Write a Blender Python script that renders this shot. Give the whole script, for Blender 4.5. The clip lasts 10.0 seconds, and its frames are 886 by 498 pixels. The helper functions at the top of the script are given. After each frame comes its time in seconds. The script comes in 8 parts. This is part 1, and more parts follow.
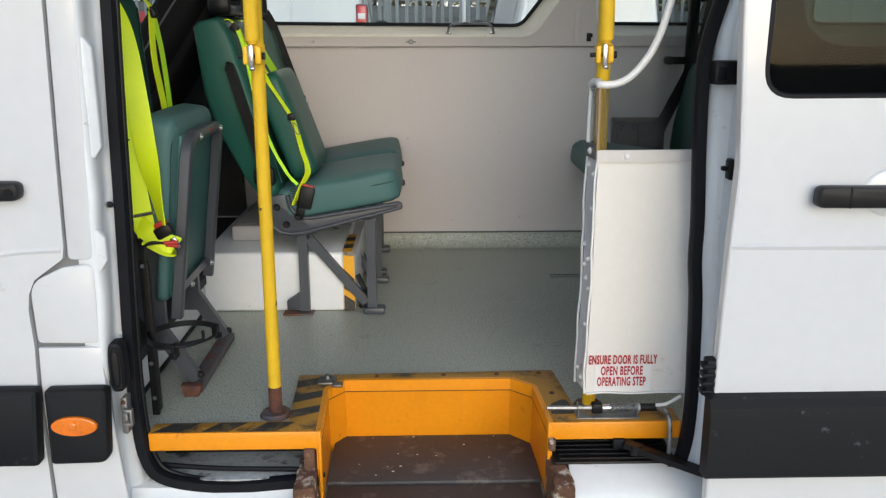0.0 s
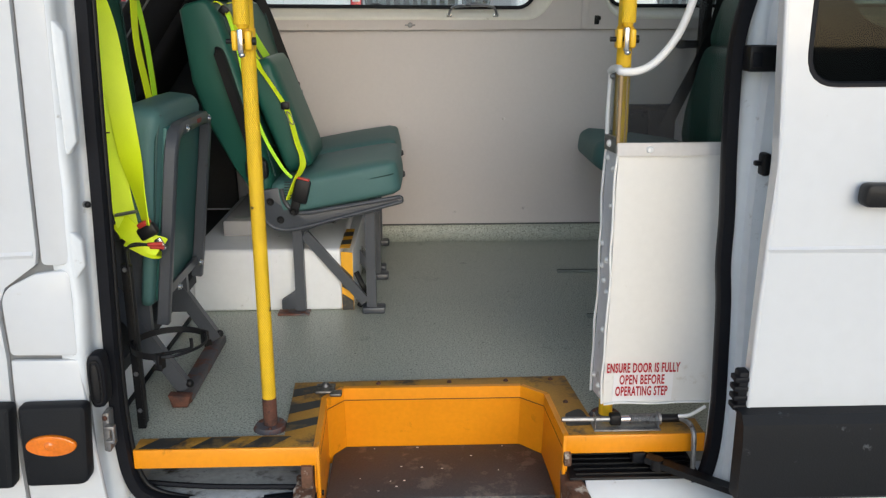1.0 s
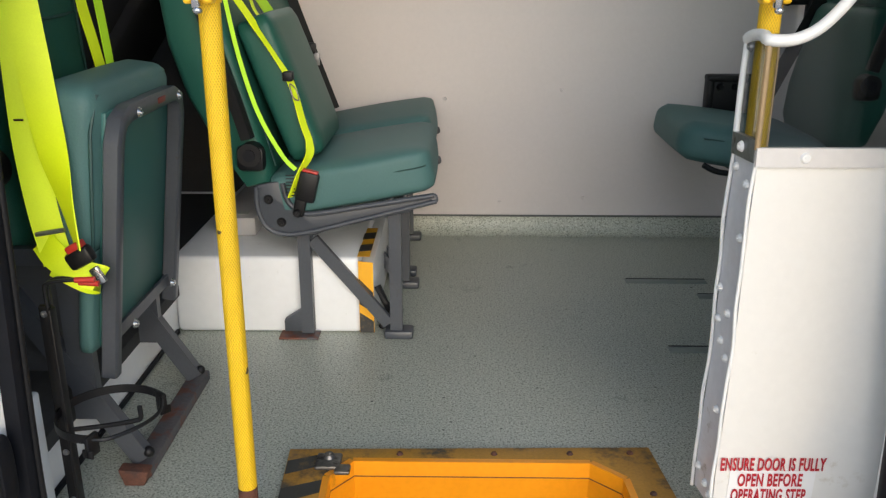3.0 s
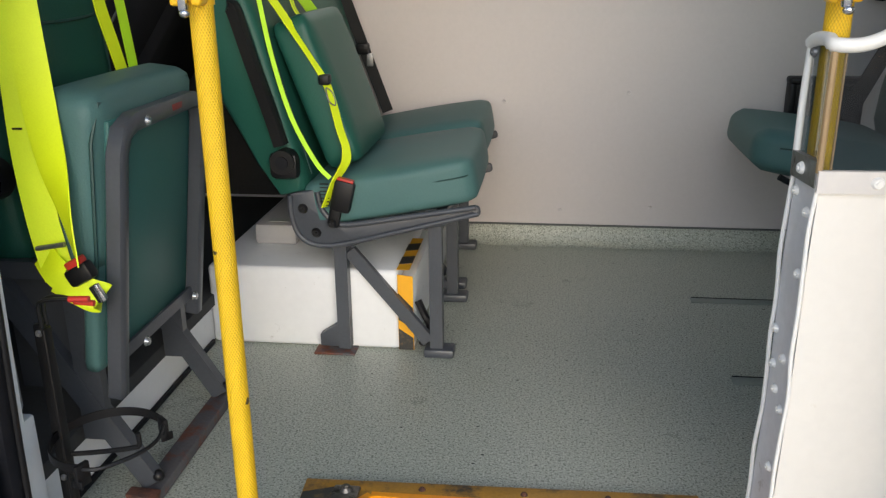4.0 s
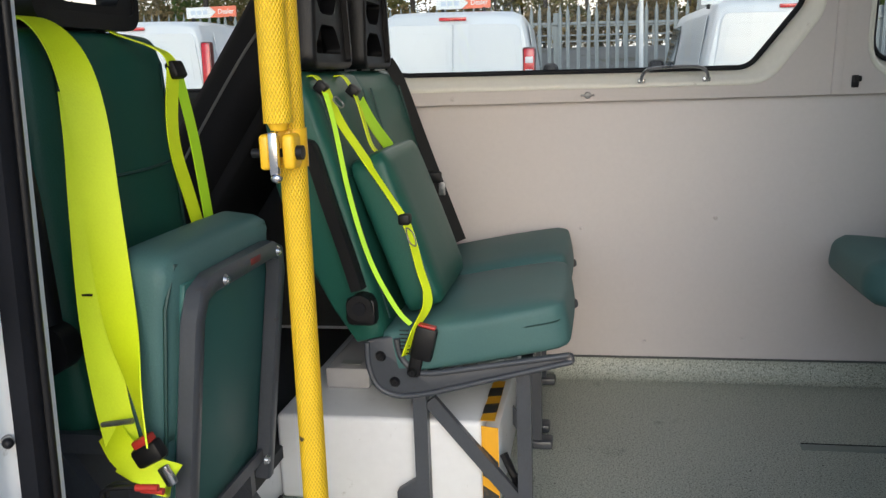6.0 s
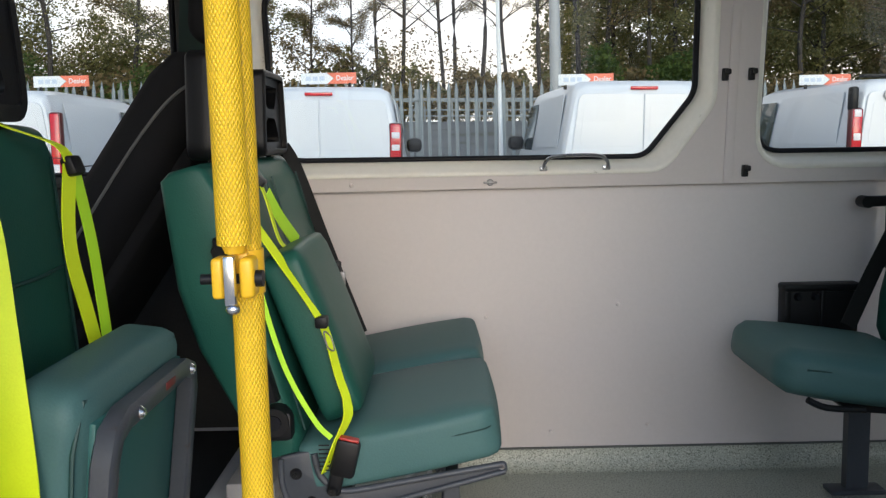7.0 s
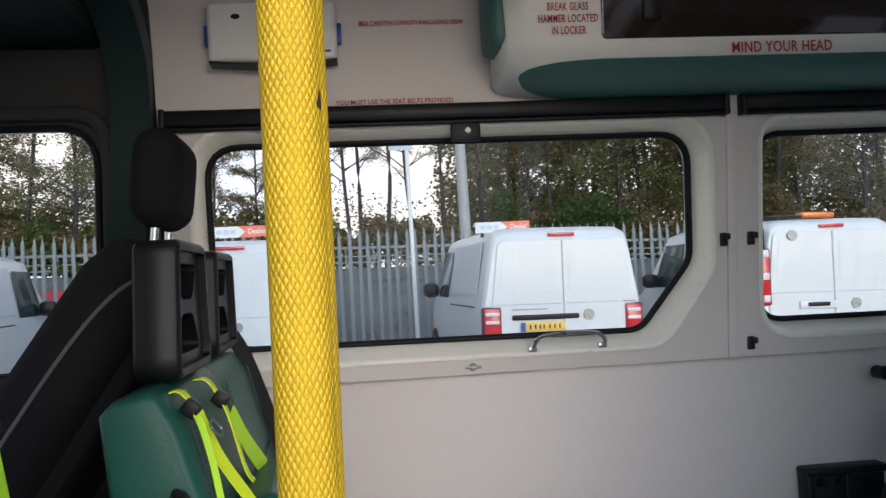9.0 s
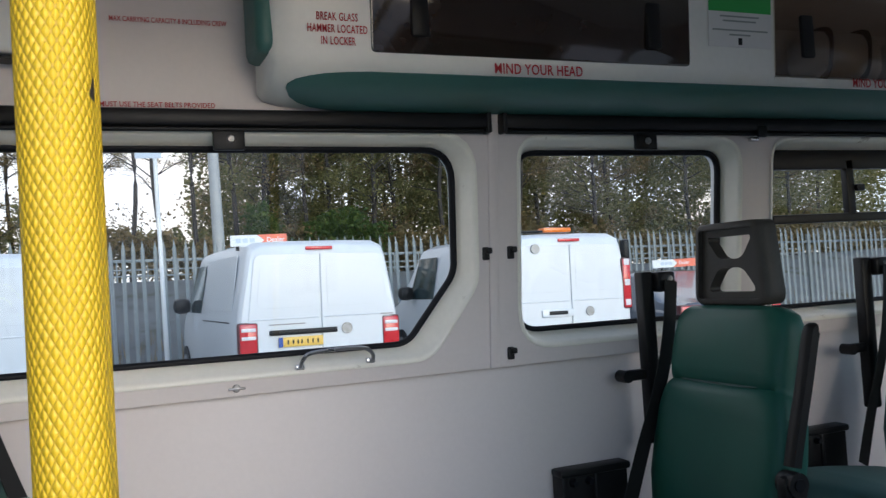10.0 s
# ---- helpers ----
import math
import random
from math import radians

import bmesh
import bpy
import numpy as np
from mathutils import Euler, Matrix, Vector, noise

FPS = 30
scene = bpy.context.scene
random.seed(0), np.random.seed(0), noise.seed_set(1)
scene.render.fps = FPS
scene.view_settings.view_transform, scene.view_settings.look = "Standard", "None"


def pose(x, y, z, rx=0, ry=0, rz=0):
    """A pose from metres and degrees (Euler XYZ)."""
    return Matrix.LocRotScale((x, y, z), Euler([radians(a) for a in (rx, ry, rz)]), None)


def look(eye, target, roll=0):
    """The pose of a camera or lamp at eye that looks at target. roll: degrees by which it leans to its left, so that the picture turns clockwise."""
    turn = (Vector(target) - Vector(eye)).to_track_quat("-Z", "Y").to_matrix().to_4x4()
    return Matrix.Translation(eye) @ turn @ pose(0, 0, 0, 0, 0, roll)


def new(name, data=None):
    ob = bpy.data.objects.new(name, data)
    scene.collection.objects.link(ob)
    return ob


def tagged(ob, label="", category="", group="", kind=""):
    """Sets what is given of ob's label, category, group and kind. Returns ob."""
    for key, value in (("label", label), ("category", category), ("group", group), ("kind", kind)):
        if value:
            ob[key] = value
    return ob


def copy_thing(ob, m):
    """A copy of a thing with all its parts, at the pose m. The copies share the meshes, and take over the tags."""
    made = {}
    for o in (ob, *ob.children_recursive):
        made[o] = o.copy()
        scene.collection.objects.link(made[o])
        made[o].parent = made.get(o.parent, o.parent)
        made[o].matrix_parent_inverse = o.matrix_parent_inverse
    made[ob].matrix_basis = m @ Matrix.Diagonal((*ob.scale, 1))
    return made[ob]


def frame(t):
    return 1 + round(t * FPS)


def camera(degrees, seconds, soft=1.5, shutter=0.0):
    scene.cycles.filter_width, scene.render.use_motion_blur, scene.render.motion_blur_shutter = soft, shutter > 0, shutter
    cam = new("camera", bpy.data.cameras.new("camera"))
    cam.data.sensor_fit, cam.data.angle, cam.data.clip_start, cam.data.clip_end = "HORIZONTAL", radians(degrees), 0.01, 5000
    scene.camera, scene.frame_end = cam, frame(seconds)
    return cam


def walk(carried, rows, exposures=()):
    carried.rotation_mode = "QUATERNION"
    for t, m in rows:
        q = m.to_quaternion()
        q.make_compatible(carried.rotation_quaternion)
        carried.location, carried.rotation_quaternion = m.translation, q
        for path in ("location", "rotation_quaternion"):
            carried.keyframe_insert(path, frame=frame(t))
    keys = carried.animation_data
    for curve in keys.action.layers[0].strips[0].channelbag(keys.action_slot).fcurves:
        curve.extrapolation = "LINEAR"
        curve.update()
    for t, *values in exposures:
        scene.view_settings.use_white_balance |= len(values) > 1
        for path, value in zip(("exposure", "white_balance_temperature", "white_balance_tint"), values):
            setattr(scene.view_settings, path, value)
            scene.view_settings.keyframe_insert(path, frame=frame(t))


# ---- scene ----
cam = camera(54.8, 10.0, soft=1.3, shutter=0.12)
PATH = [
    (0, (-0.106, -1.837, 0.93), (-0.061, 0.098, 0.425), -0.1),
    (0.5, (-0.122, -1.792, 0.932), (-0.075, 0.145, 0.434), -0.3),
    (1, (-0.129, -1.682, 0.928), (-0.072, 0.243, 0.387), -0.2),
    (1.5, (-0.115, -1.55, 0.927), (-0.073, 0.367, 0.357), -0.3),
    (2, (-0.124, -1.377, 0.909), (-0.107, 0.527, 0.297), -0.3),
    (2.5, (-0.166, -1.211, 0.908), (-0.16, 0.685, 0.271), -0.4),
    (2.7, (-0.158, -1.163, 0.9), (-0.156, 0.734, 0.266), -0.2),
    (3.8, (-0.047, -0.98, 0.906), (-0.24, 0.905, 0.266), -0.3),
    (4, (-0.037, -0.96, 0.9), (-0.266, 0.921, 0.258), -0.6),
    (4.5, (-0.016, -0.938, 0.894), (-0.37, 0.92, 0.246), -1.6),
    (5, (0.0, -0.906, 0.905), (-0.419, 0.944, 0.271), -2.1),
    (5.5, (-0.044, -0.859, 0.919), (-0.461, 1.023, 0.385), -2.3),
    (6, (-0.137, -0.812, 0.948), (-0.482, 1.116, 0.543), -2.0),
    (6.2, (-0.165, -0.794, 0.96), (-0.436, 1.156, 0.608), -1.7),
    (7.3, (-0.293, -0.646, 1.001), (-0.269, 1.341, 0.774), -1.6),
    (7.5, (-0.295, -0.592, 1.007), (-0.268, 1.398, 0.806), -1.8),
    (8, (-0.328, -0.484, 1.044), (-0.31, 1.512, 0.908), -1.9),
    (8.5, (-0.384, -0.418, 1.079), (-0.35, 1.582, 1.048), -2.7),
    (9, (-0.449, -0.372, 1.093), (-0.226, 1.615, 1.161), -3.0),
    (9.5, (-0.466, -0.342, 1.095), (0.051, 1.586, 1.171), -3.3),
    (10, (-0.466, -0.318, 1.099), (0.304, 1.521, 1.165), -3.6),
]
walk(cam, [(t, look(eye, target, roll)) for t, eye, target, roll in PATH],
     exposures=[(0.0, 0.21, 5850, 8), (1.5, 0.25, 5900, 8), (2.5, 0.50, 6000, 9), (6.0, 0.38, 5800, 10), (8.0, 0.34, 5600, 12), (9.0, 0.25, 5500, 13), (10.0, 0.40, 5300, 12)])

# ---- world and light ----
world = bpy.data.worlds.new("sky")
scene.world = world
world.use_nodes = True
wn = world.node_tree.nodes
sky = wn.new("ShaderNodeTexSky")
sky.sky_type, sky.sun_disc = "NISHITA", False
sky.sun_elevation, sky.sun_rotation = radians(18), radians(168)
sky.air_density, sky.dust_density, sky.ozone_density = 1.0, 1.3, 1.0
world.node_tree.links.new(sky.outputs[0], wn["Background"].inputs[0])
wn["Background"].inputs[1].default_value = 0.15
sun_data = bpy.data.lights.new("sun", "SUN")
sun_data.energy, sun_data.angle, sun_data.color = 1.05, radians(56), (1.0, 0.975, 0.945)
sun = new("sun", sun_data)
sun.matrix_world = look((math.sin(radians(168)) * 30, math.cos(radians(168)) * 30, 30 * math.tan(radians(18))), (0, 0, 0))


# ---- materials ----
def node_material(name):
    m = bpy.data.materials.new(name)
    m.use_nodes = True
    return m, m.node_tree.nodes, m.node_tree.links, m.node_tree.nodes["Principled BSDF"]


def mat(name, color, rough=0.5, metal=0.0, vary=0.12, scale=3.0, fine=60.0, bump=0.0, dirt=None, dirt_amount=0.0, dirt_scale=6.0,
        coat=0.0, transmission=0.0, spec=0.5, rough_vary=0.15, sheen=0.0, dirt_rough=0.8):
    """A surface with a coarse and a fine variation, relief, and stains of another colour."""
    m, nodes, links, bsdf = node_material(name)
    co = nodes.new("ShaderNodeTexCoord")
    big = nodes.new("ShaderNodeTexNoise")
    big.inputs["Scale"].default_value, big.inputs["Detail"].default_value = scale, 4
    small = nodes.new("ShaderNodeTexNoise")
    small.inputs["Scale"].default_value, small.inputs["Detail"].default_value = fine, 3
    for n in (big, small):
        links.new(co.outputs["Object"], n.inputs["Vector"])
    add = nodes.new("ShaderNodeMath")
    add.operation = "MULTIPLY_ADD"
    add.inputs[1].default_value = 0.6
    links.new(big.outputs[0], add.inputs[0])
    half = nodes.new("ShaderNodeMath")
    half.operation = "MULTIPLY"
    half.inputs[1].default_value = 0.4
    links.new(small.outputs[0], half.inputs[0])
    links.new(half.outputs[0], add.inputs[2])
    ramp = nodes.new("ShaderNodeMapRange")
    ramp.inputs["From Min"].default_value, ramp.inputs["From Max"].default_value = 0.3, 0.7
    ramp.inputs["To Min"].default_value, ramp.inputs["To Max"].default_value = 1 - vary, 1 + vary
    links.new(add.outputs[0], ramp.inputs["Value"])
    tint = nodes.new("ShaderNodeMix")
    tint.data_type, tint.blend_type = "RGBA", "MULTIPLY"
    tint.inputs["Factor"].default_value = 1.0
    tint.inputs["A"].default_value = (*color, 1)
    links.new(ramp.outputs[0], tint.inputs["B"])
    out = tint.outputs["Result"]
    if dirt:
        spot = nodes.new("ShaderNodeTexNoise")
        spot.inputs["Scale"].default_value, spot.inputs["Detail"].default_value = dirt_scale, 8
        spot.inputs["Roughness"].default_value = 0.68
        links.new(co.outputs["Object"], spot.inputs["Vector"])
        edge = nodes.new("ShaderNodeMapRange")
        edge.inputs["From Min"].default_value = 0.66 - 0.3 * dirt_amount
        edge.inputs["From Max"].default_value = 0.76 - 0.3 * dirt_amount
        links.new(spot.outputs[0], edge.inputs["Value"])
        over = nodes.new("ShaderNodeMix")
        over.data_type = "RGBA"
        links.new(edge.outputs[0], over.inputs["Factor"])
        links.new(out, over.inputs["A"])
        over.inputs["B"].default_value = (*dirt, 1)
        out = over.outputs["Result"]
    links.new(out, bsdf.inputs["Base Color"])
    gloss = nodes.new("ShaderNodeMapRange")
    gloss.inputs["To Min"].default_value, gloss.inputs["To Max"].default_value = max(0.02, rough * (1 - rough_vary)), min(1, rough * (1 + rough_vary))
    links.new(big.outputs[0], gloss.inputs["Value"])
    links.new(gloss.outputs[0], bsdf.inputs["Roughness"])
    bsdf.inputs["Metallic"].default_value = metal
    bsdf.inputs["Coat Weight"].default_value = coat
    bsdf.inputs["Coat Roughness"].default_value = 0.08
    bsdf.inputs["Transmission Weight"].default_value = transmission
    bsdf.inputs["Specular IOR Level"].default_value = spec
    bsdf.inputs["Sheen Weight"].default_value = sheen
    if bump:
        b = nodes.new("ShaderNodeBump")
        b.inputs["Strength"].default_value, b.inputs["Distance"].default_value = 1.0, bump
        links.new(small.outputs[0], b.inputs["Height"])
        links.new(b.outputs[0], bsdf.inputs["Normal"])
    return m


def knurled(name, color, wear):
    """Yellow plastic-coated tube with a raised diamond pattern; its axis is the object's z."""
    m, nodes, links, bsdf = node_material(name)
    co = nodes.new("ShaderNodeTexCoord")
    xyz = nodes.new("ShaderNodeSeparateXYZ")
    links.new(co.outputs["Object"], xyz.inputs[0])

    def math_node(op, a, b=None):
        n = nodes.new("ShaderNodeMath")
        n.operation = op
        for i, v in enumerate((a, b)):
            if v is None:
                continue
            if isinstance(v, (int, float)):
                n.inputs[i].default_value = v
            else:
                links.new(v, n.inputs[i])
        return n.outputs[0]

    turn = math_node("MULTIPLY", math_node("ARCTAN2", xyz.outputs["Y"], xyz.outputs["X"]), 12.0)
    rise = math_node("MULTIPLY", xyz.outputs["Z"], 2 * math.pi / 0.0145)
    a = math_node("ABSOLUTE", math_node("SINE", math_node("ADD", turn, rise)))
    b = math_node("ABSOLUTE", math_node("SINE", math_node("SUBTRACT", turn, rise)))
    height = math_node("MULTIPLY", a, b)
    bumpn = nodes.new("ShaderNodeBump")
    bumpn.inputs["Strength"].default_value, bumpn.inputs["Distance"].default_value = 1.0, 0.0008
    links.new(height, bumpn.inputs["Height"])
    links.new(bumpn.outputs[0], bsdf.inputs["Normal"])
    big = nodes.new("ShaderNodeTexNoise")
    big.inputs["Scale"].default_value, big.inputs["Detail"].default_value = 14, 5
    links.new(co.outputs["Object"], big.inputs["Vector"])
    ramp = nodes.new("ShaderNodeMapRange")
    ramp.inputs["To Min"].default_value, ramp.inputs["To Max"].default_value = 0.82, 1.1
    links.new(big.outputs[0], ramp.inputs["Value"])
    tint = nodes.new("ShaderNodeMix")
    tint.data_type, tint.blend_type = "RGBA", "MULTIPLY"
    tint.inputs["Factor"].default_value = 1.0
    # The lower the relief, the darker and browner the yellow.
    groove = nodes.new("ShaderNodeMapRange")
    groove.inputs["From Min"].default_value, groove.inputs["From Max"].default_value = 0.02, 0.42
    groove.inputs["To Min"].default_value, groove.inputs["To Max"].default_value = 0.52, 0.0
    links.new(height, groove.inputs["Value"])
    groove_mix = nodes.new("ShaderNodeMix")
    groove_mix.data_type = "RGBA"
    links.new(groove.outputs[0], groove_mix.inputs["Factor"])
    groove_mix.inputs["A"].default_value, groove_mix.inputs["B"].default_value = (*color, 1), (color[0] * 0.42, color[1] * 0.34, 0.006, 1)
    links.new(groove_mix.outputs["Result"], tint.inputs["A"])
    links.new(ramp.outputs[0], tint.inputs["B"])
    chip = nodes.new("ShaderNodeMapRange")
    chip.inputs["From Min"].default_value, chip.inputs["From Max"].default_value = 0.80 - wear, 0.82 - wear
    spot = nodes.new("ShaderNodeTexNoise")
    spot.inputs["Scale"].default_value, spot.inputs["Detail"].default_value = 30, 2
    links.new(co.outputs["Object"], spot.inputs["Vector"])
    links.new(spot.outputs[0], chip.inputs["Value"])
    over = nodes.new("ShaderNodeMix")
    over.data_type = "RGBA"
    links.new(chip.outputs[0], over.inputs["Factor"])
    links.new(tint.outputs["Result"], over.inputs["A"])
    over.inputs["B"].default_value = (0.05, 0.03, 0.02, 1)
    links.new(over.outputs["Result"], bsdf.inputs["Base Color"])
    bsdf.inputs["Roughness"].default_value = 0.45
    return m


def clear(name, color, gloss_rough=0.02, gloss=0.035):
    """A clear pane: lets light straight through, with gloss at grazing angles."""
    m, nodes, links, bsdf = node_material(name)
    nodes.remove(bsdf)
    see = nodes.new("ShaderNodeBsdfTransparent")
    see.inputs[0].default_value = (*color, 1)
    shine = nodes.new("ShaderNodeBsdfGlossy")
    shine.inputs["Roughness"].default_value = gloss_rough
    edge = nodes.new("ShaderNodeLayerWeight")
    power = nodes.new("ShaderNodeMath")
    power.operation = "POWER"
    power.inputs[1].default_value = 4.0
    links.new(edge.outputs["Facing"], power.inputs[0])
    amount = nodes.new("ShaderNodeMapRange")
    amount.inputs["To Min"].default_value, amount.inputs["To Max"].default_value = gloss, 0.8
    links.new(power.outputs[0], amount.inputs["Value"])
    both = nodes.new("ShaderNodeMixShader")
    links.new(amount.outputs[0], both.inputs[0])
    links.new(see.outputs[0], both.inputs[1])
    links.new(shine.outputs[0], both.inputs[2])
    links.new(both.outputs[0], nodes["Material Output"].inputs[0])
    return m


def speckled(name, color, dark, pale):
    """Safety vinyl: grey-green with fine dark and pale grit and scuffs."""
    m = mat(name, color, rough=0.42, vary=0.13, scale=2.2, fine=300, bump=0.0004, dirt=dark, dirt_amount=0.16, dirt_scale=5.5)
    nodes, links = m.node_tree.nodes, m.node_tree.links
    bsdf = nodes["Principled BSDF"]
    before = bsdf.inputs["Base Color"].links[0].from_socket
    co = nodes.new("ShaderNodeTexCoord")
    for size, tone, low, high in ((200.0, dark, 0.535, 0.60), (270.0, pale, 0.545, 0.61)):
        n = nodes.new("ShaderNodeTexNoise")
        n.inputs["Scale"].default_value, n.inputs["Detail"].default_value = size, 1
        links.new(co.outputs["Object"], n.inputs["Vector"])
        r = nodes.new("ShaderNodeMapRange")
        r.inputs["From Min"].default_value, r.inputs["From Max"].default_value = low, high
        r.inputs["To Max"].default_value = 0.72
        links.new(n.outputs[0], r.inputs["Value"])
        mix = nodes.new("ShaderNodeMix")
        mix.data_type = "RGBA"
        links.new(r.outputs[0], mix.inputs["Factor"])
        links.new(before, mix.inputs["A"])
        mix.inputs["B"].default_value = (*tone, 1)
        before = mix.outputs["Result"]
    links.new(before, bsdf.inputs["Base Color"])
    return m


def leafy(name, a, b):
    """Foliage whose leaves differ one by one."""
    m, nodes, links, bsdf = node_material(name)
    geo = nodes.new("ShaderNodeNewGeometry")
    mix = nodes.new("ShaderNodeMix")
    mix.data_type = "RGBA"
    links.new(geo.outputs["Random Per Island"], mix.inputs["Factor"])
    mix.inputs["A"].default_value, mix.inputs["B"].default_value = (*a, 1), (*b, 1)
    links.new(mix.outputs["Result"], bsdf.inputs["Base Color"])
    bsdf.inputs["Roughness"].default_value = 0.6
    thin = nodes.new("ShaderNodeBsdfTranslucent")
    links.new(mix.outputs["Result"], thin.inputs[0])
    both = nodes.new("ShaderNodeMixShader")
    both.inputs[0].default_value = 0.58
    links.new(bsdf.outputs[0], both.inputs[1])
    links.new(thin.outputs[0], both.inputs[2])
    links.new(both.outputs[0], nodes["Material Output"].inputs[0])
    return m


VAN_WHITE = mat("white_van_paint", (0.635, 0.65, 0.665), rough=0.22, vary=0.03, scale=1.5, fine=30, coat=0.4, dirt=(0.5, 0.48, 0.44), dirt_amount=0.02, dirt_scale=9)
JAMB_WHITE = mat("white_jamb_paint", (0.74, 0.77, 0.79), rough=0.3, vary=0.05, scale=4, fine=40, dirt=(0.25, 0.22, 0.18), dirt_amount=0.10, dirt_scale=14)
FAR_WHITE = mat("white_fleet_paint", (0.71, 0.73, 0.75), rough=0.3, vary=0.03, scale=1, fine=14, coat=0.3)
LINING = mat("warm_grey_laminate", (0.68, 0.628, 0.612), rough=0.45, vary=0.035, scale=1.2, fine=90, bump=0.0001)
SURROUND = mat("pale_grey_moulding", (0.84, 0.82, 0.74), rough=0.35, vary=0.05, scale=3, fine=60, dirt=(0.32, 0.27, 0.2), dirt_amount=0.08, dirt_scale=10)
CEILING = mat("grey_roof_lining", (0.82, 0.81, 0.79), rough=0.7, vary=0.05, scale=2, fine=120, bump=0.0002)
VINYL = speckled("speckled_safety_vinyl", (0.39, 0.41, 0.345), (0.13, 0.145, 0.115), (0.62, 0.64, 0.56))
BOX_WHITE = mat("white_box_paint", (0.74, 0.75, 0.76), rough=0.35, vary=0.04, scale=3, fine=50, dirt=(0.35, 0.33, 0.3), dirt_amount=0.06, dirt_scale=18)
PANEL_WHITE = mat("ivory_panel_laminate", (0.74, 0.72, 0.68), rough=0.4, vary=0.035, scale=2, fine=70, dirt=(0.5, 0.44, 0.33), dirt_amount=0.05, dirt_scale=7)
TRIM_GREY = mat("pale_plastic_trim", (0.60, 0.58, 0.56), rough=0.4, vary=0.06, scale=8, fine=80)
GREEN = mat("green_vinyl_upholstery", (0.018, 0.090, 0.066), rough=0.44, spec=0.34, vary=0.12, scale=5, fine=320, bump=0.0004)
# The seats' green vinyl again, lighter, with the sky's sheen put into the colour.
SKY_TEAL = mat("sky_tinted_vinyl_upholstery", (0.070, 0.150, 0.146), rough=0.52, spec=0.32, vary=0.10, scale=5, fine=320, bump=0.0004)
PIPING = mat("dark_green_piping", (0.015, 0.055, 0.05), rough=0.5, vary=0.1)
STEEL_GREY = mat("dark_grey_powder_coat", (0.060, 0.066, 0.078), rough=0.38, vary=0.12, scale=9, fine=150, bump=0.0002, dirt=(0.05, 0.04, 0.035), dirt_amount=0.12, dirt_scale=22)
RUSTY = mat("rusty_grey_channel", (0.09, 0.085, 0.09), rough=0.6, vary=0.2, scale=9, fine=120, bump=0.0006, dirt=(0.14, 0.048, 0.026), dirt_amount=0.62, dirt_scale=16)
RUST = mat("brown_rust", (0.105, 0.042, 0.026), rough=0.85, vary=0.4, scale=30, fine=200, bump=0.001, dirt=(0.05, 0.025, 0.02), dirt_amount=0.5, dirt_scale=40)
CORRODED = mat("flaking_corroded_steel", (0.12, 0.06, 0.035), rough=0.9, vary=0.5, scale=20, fine=120, bump=0.002, dirt=(0.55, 0.5, 0.42), dirt_amount=0.38, dirt_scale=28)
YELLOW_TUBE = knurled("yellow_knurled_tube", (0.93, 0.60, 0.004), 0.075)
YELLOW = mat("yellow_clamp_enamel", (0.84, 0.50, 0.012), rough=0.35, vary=0.08, scale=20, fine=120)
AMBER_PAINT = mat("orange_yellow_step_paint", (0.84, 0.31, 0.003), rough=0.36, vary=0.08, scale=5, fine=90, bump=0.0003, dirt=(0.30, 0.10, 0.010), dirt_amount=0.20, dirt_scale=7)
WORN_AMBER = mat("worn_yellow_step_tape", (0.44, 0.22, 0.025), rough=0.55, vary=0.25, scale=12, fine=180, bump=0.0004, dirt=(0.06, 0.045, 0.03), dirt_amount=0.50, dirt_scale=7)
TAPE_YELLOW = mat("yellow_hazard_tape", (0.80, 0.40, 0.015), rough=0.35, vary=0.05)
TAPE_BLACK = mat("black_hazard_tape", (0.034, 0.033, 0.031), rough=0.5, vary=0.2, scale=20, fine=150, dirt=(0.16, 0.105, 0.04), dirt_amount=0.42, dirt_scale=16)
TREAD = mat("worn_brown_black_rubber", (0.066, 0.063, 0.064), rough=0.65, vary=0.25, scale=6, fine=240, bump=0.0010, dirt=(0.15, 0.132, 0.12), dirt_amount=0.40, dirt_scale=15)
RUBBER = mat("black_door_rubber", (0.008, 0.0088, 0.012), rough=0.55, spec=0.18, vary=0.2, scale=12, fine=140, bump=0.0003)
BLACK = mat("black_moulded_plastic", (0.008, 0.008, 0.009), rough=0.45, spec=0.3, vary=0.2, scale=10, fine=260, bump=0.0003)
MOULD = mat("faded_black_side_moulding", (0.010, 0.011, 0.013), rough=0.6, spec=0.2, vary=0.15, scale=5, fine=300, bump=0.0004, dirt=(0.14, 0.15, 0.16), dirt_amount=0.08, dirt_scale=14)
# Lighter copy of BLACK: sunlight on the forward head restraints is put into it.
SUNLIT_BLACK = mat("sunlit_charcoal_plastic", (0.048, 0.044, 0.038), rough=0.5, spec=0.35, vary=0.2, scale=12, fine=260, bump=0.0003)
CLOTH = mat("black_seat_cloth", (0.011, 0.011, 0.012), rough=0.9, spec=0.15, vary=0.2, scale=9, fine=400, bump=0.0006, sheen=0.0)
CAB_DARK = mat("dark_cab_trim", (0.050, 0.051, 0.052), rough=0.8, spec=0.2, vary=0.15, scale=4, fine=120)
ARCH_GREEN = mat("dark_green_arch_vinyl", (0.013, 0.029, 0.028), rough=0.6, spec=0.25, vary=0.12, scale=4, fine=200, bump=0.0004)
HIVIS = mat("lime_yellow_webbing", (0.80, 0.97, 0.0), rough=0.55, vary=0.06, scale=9, fine=420, bump=0.0003)
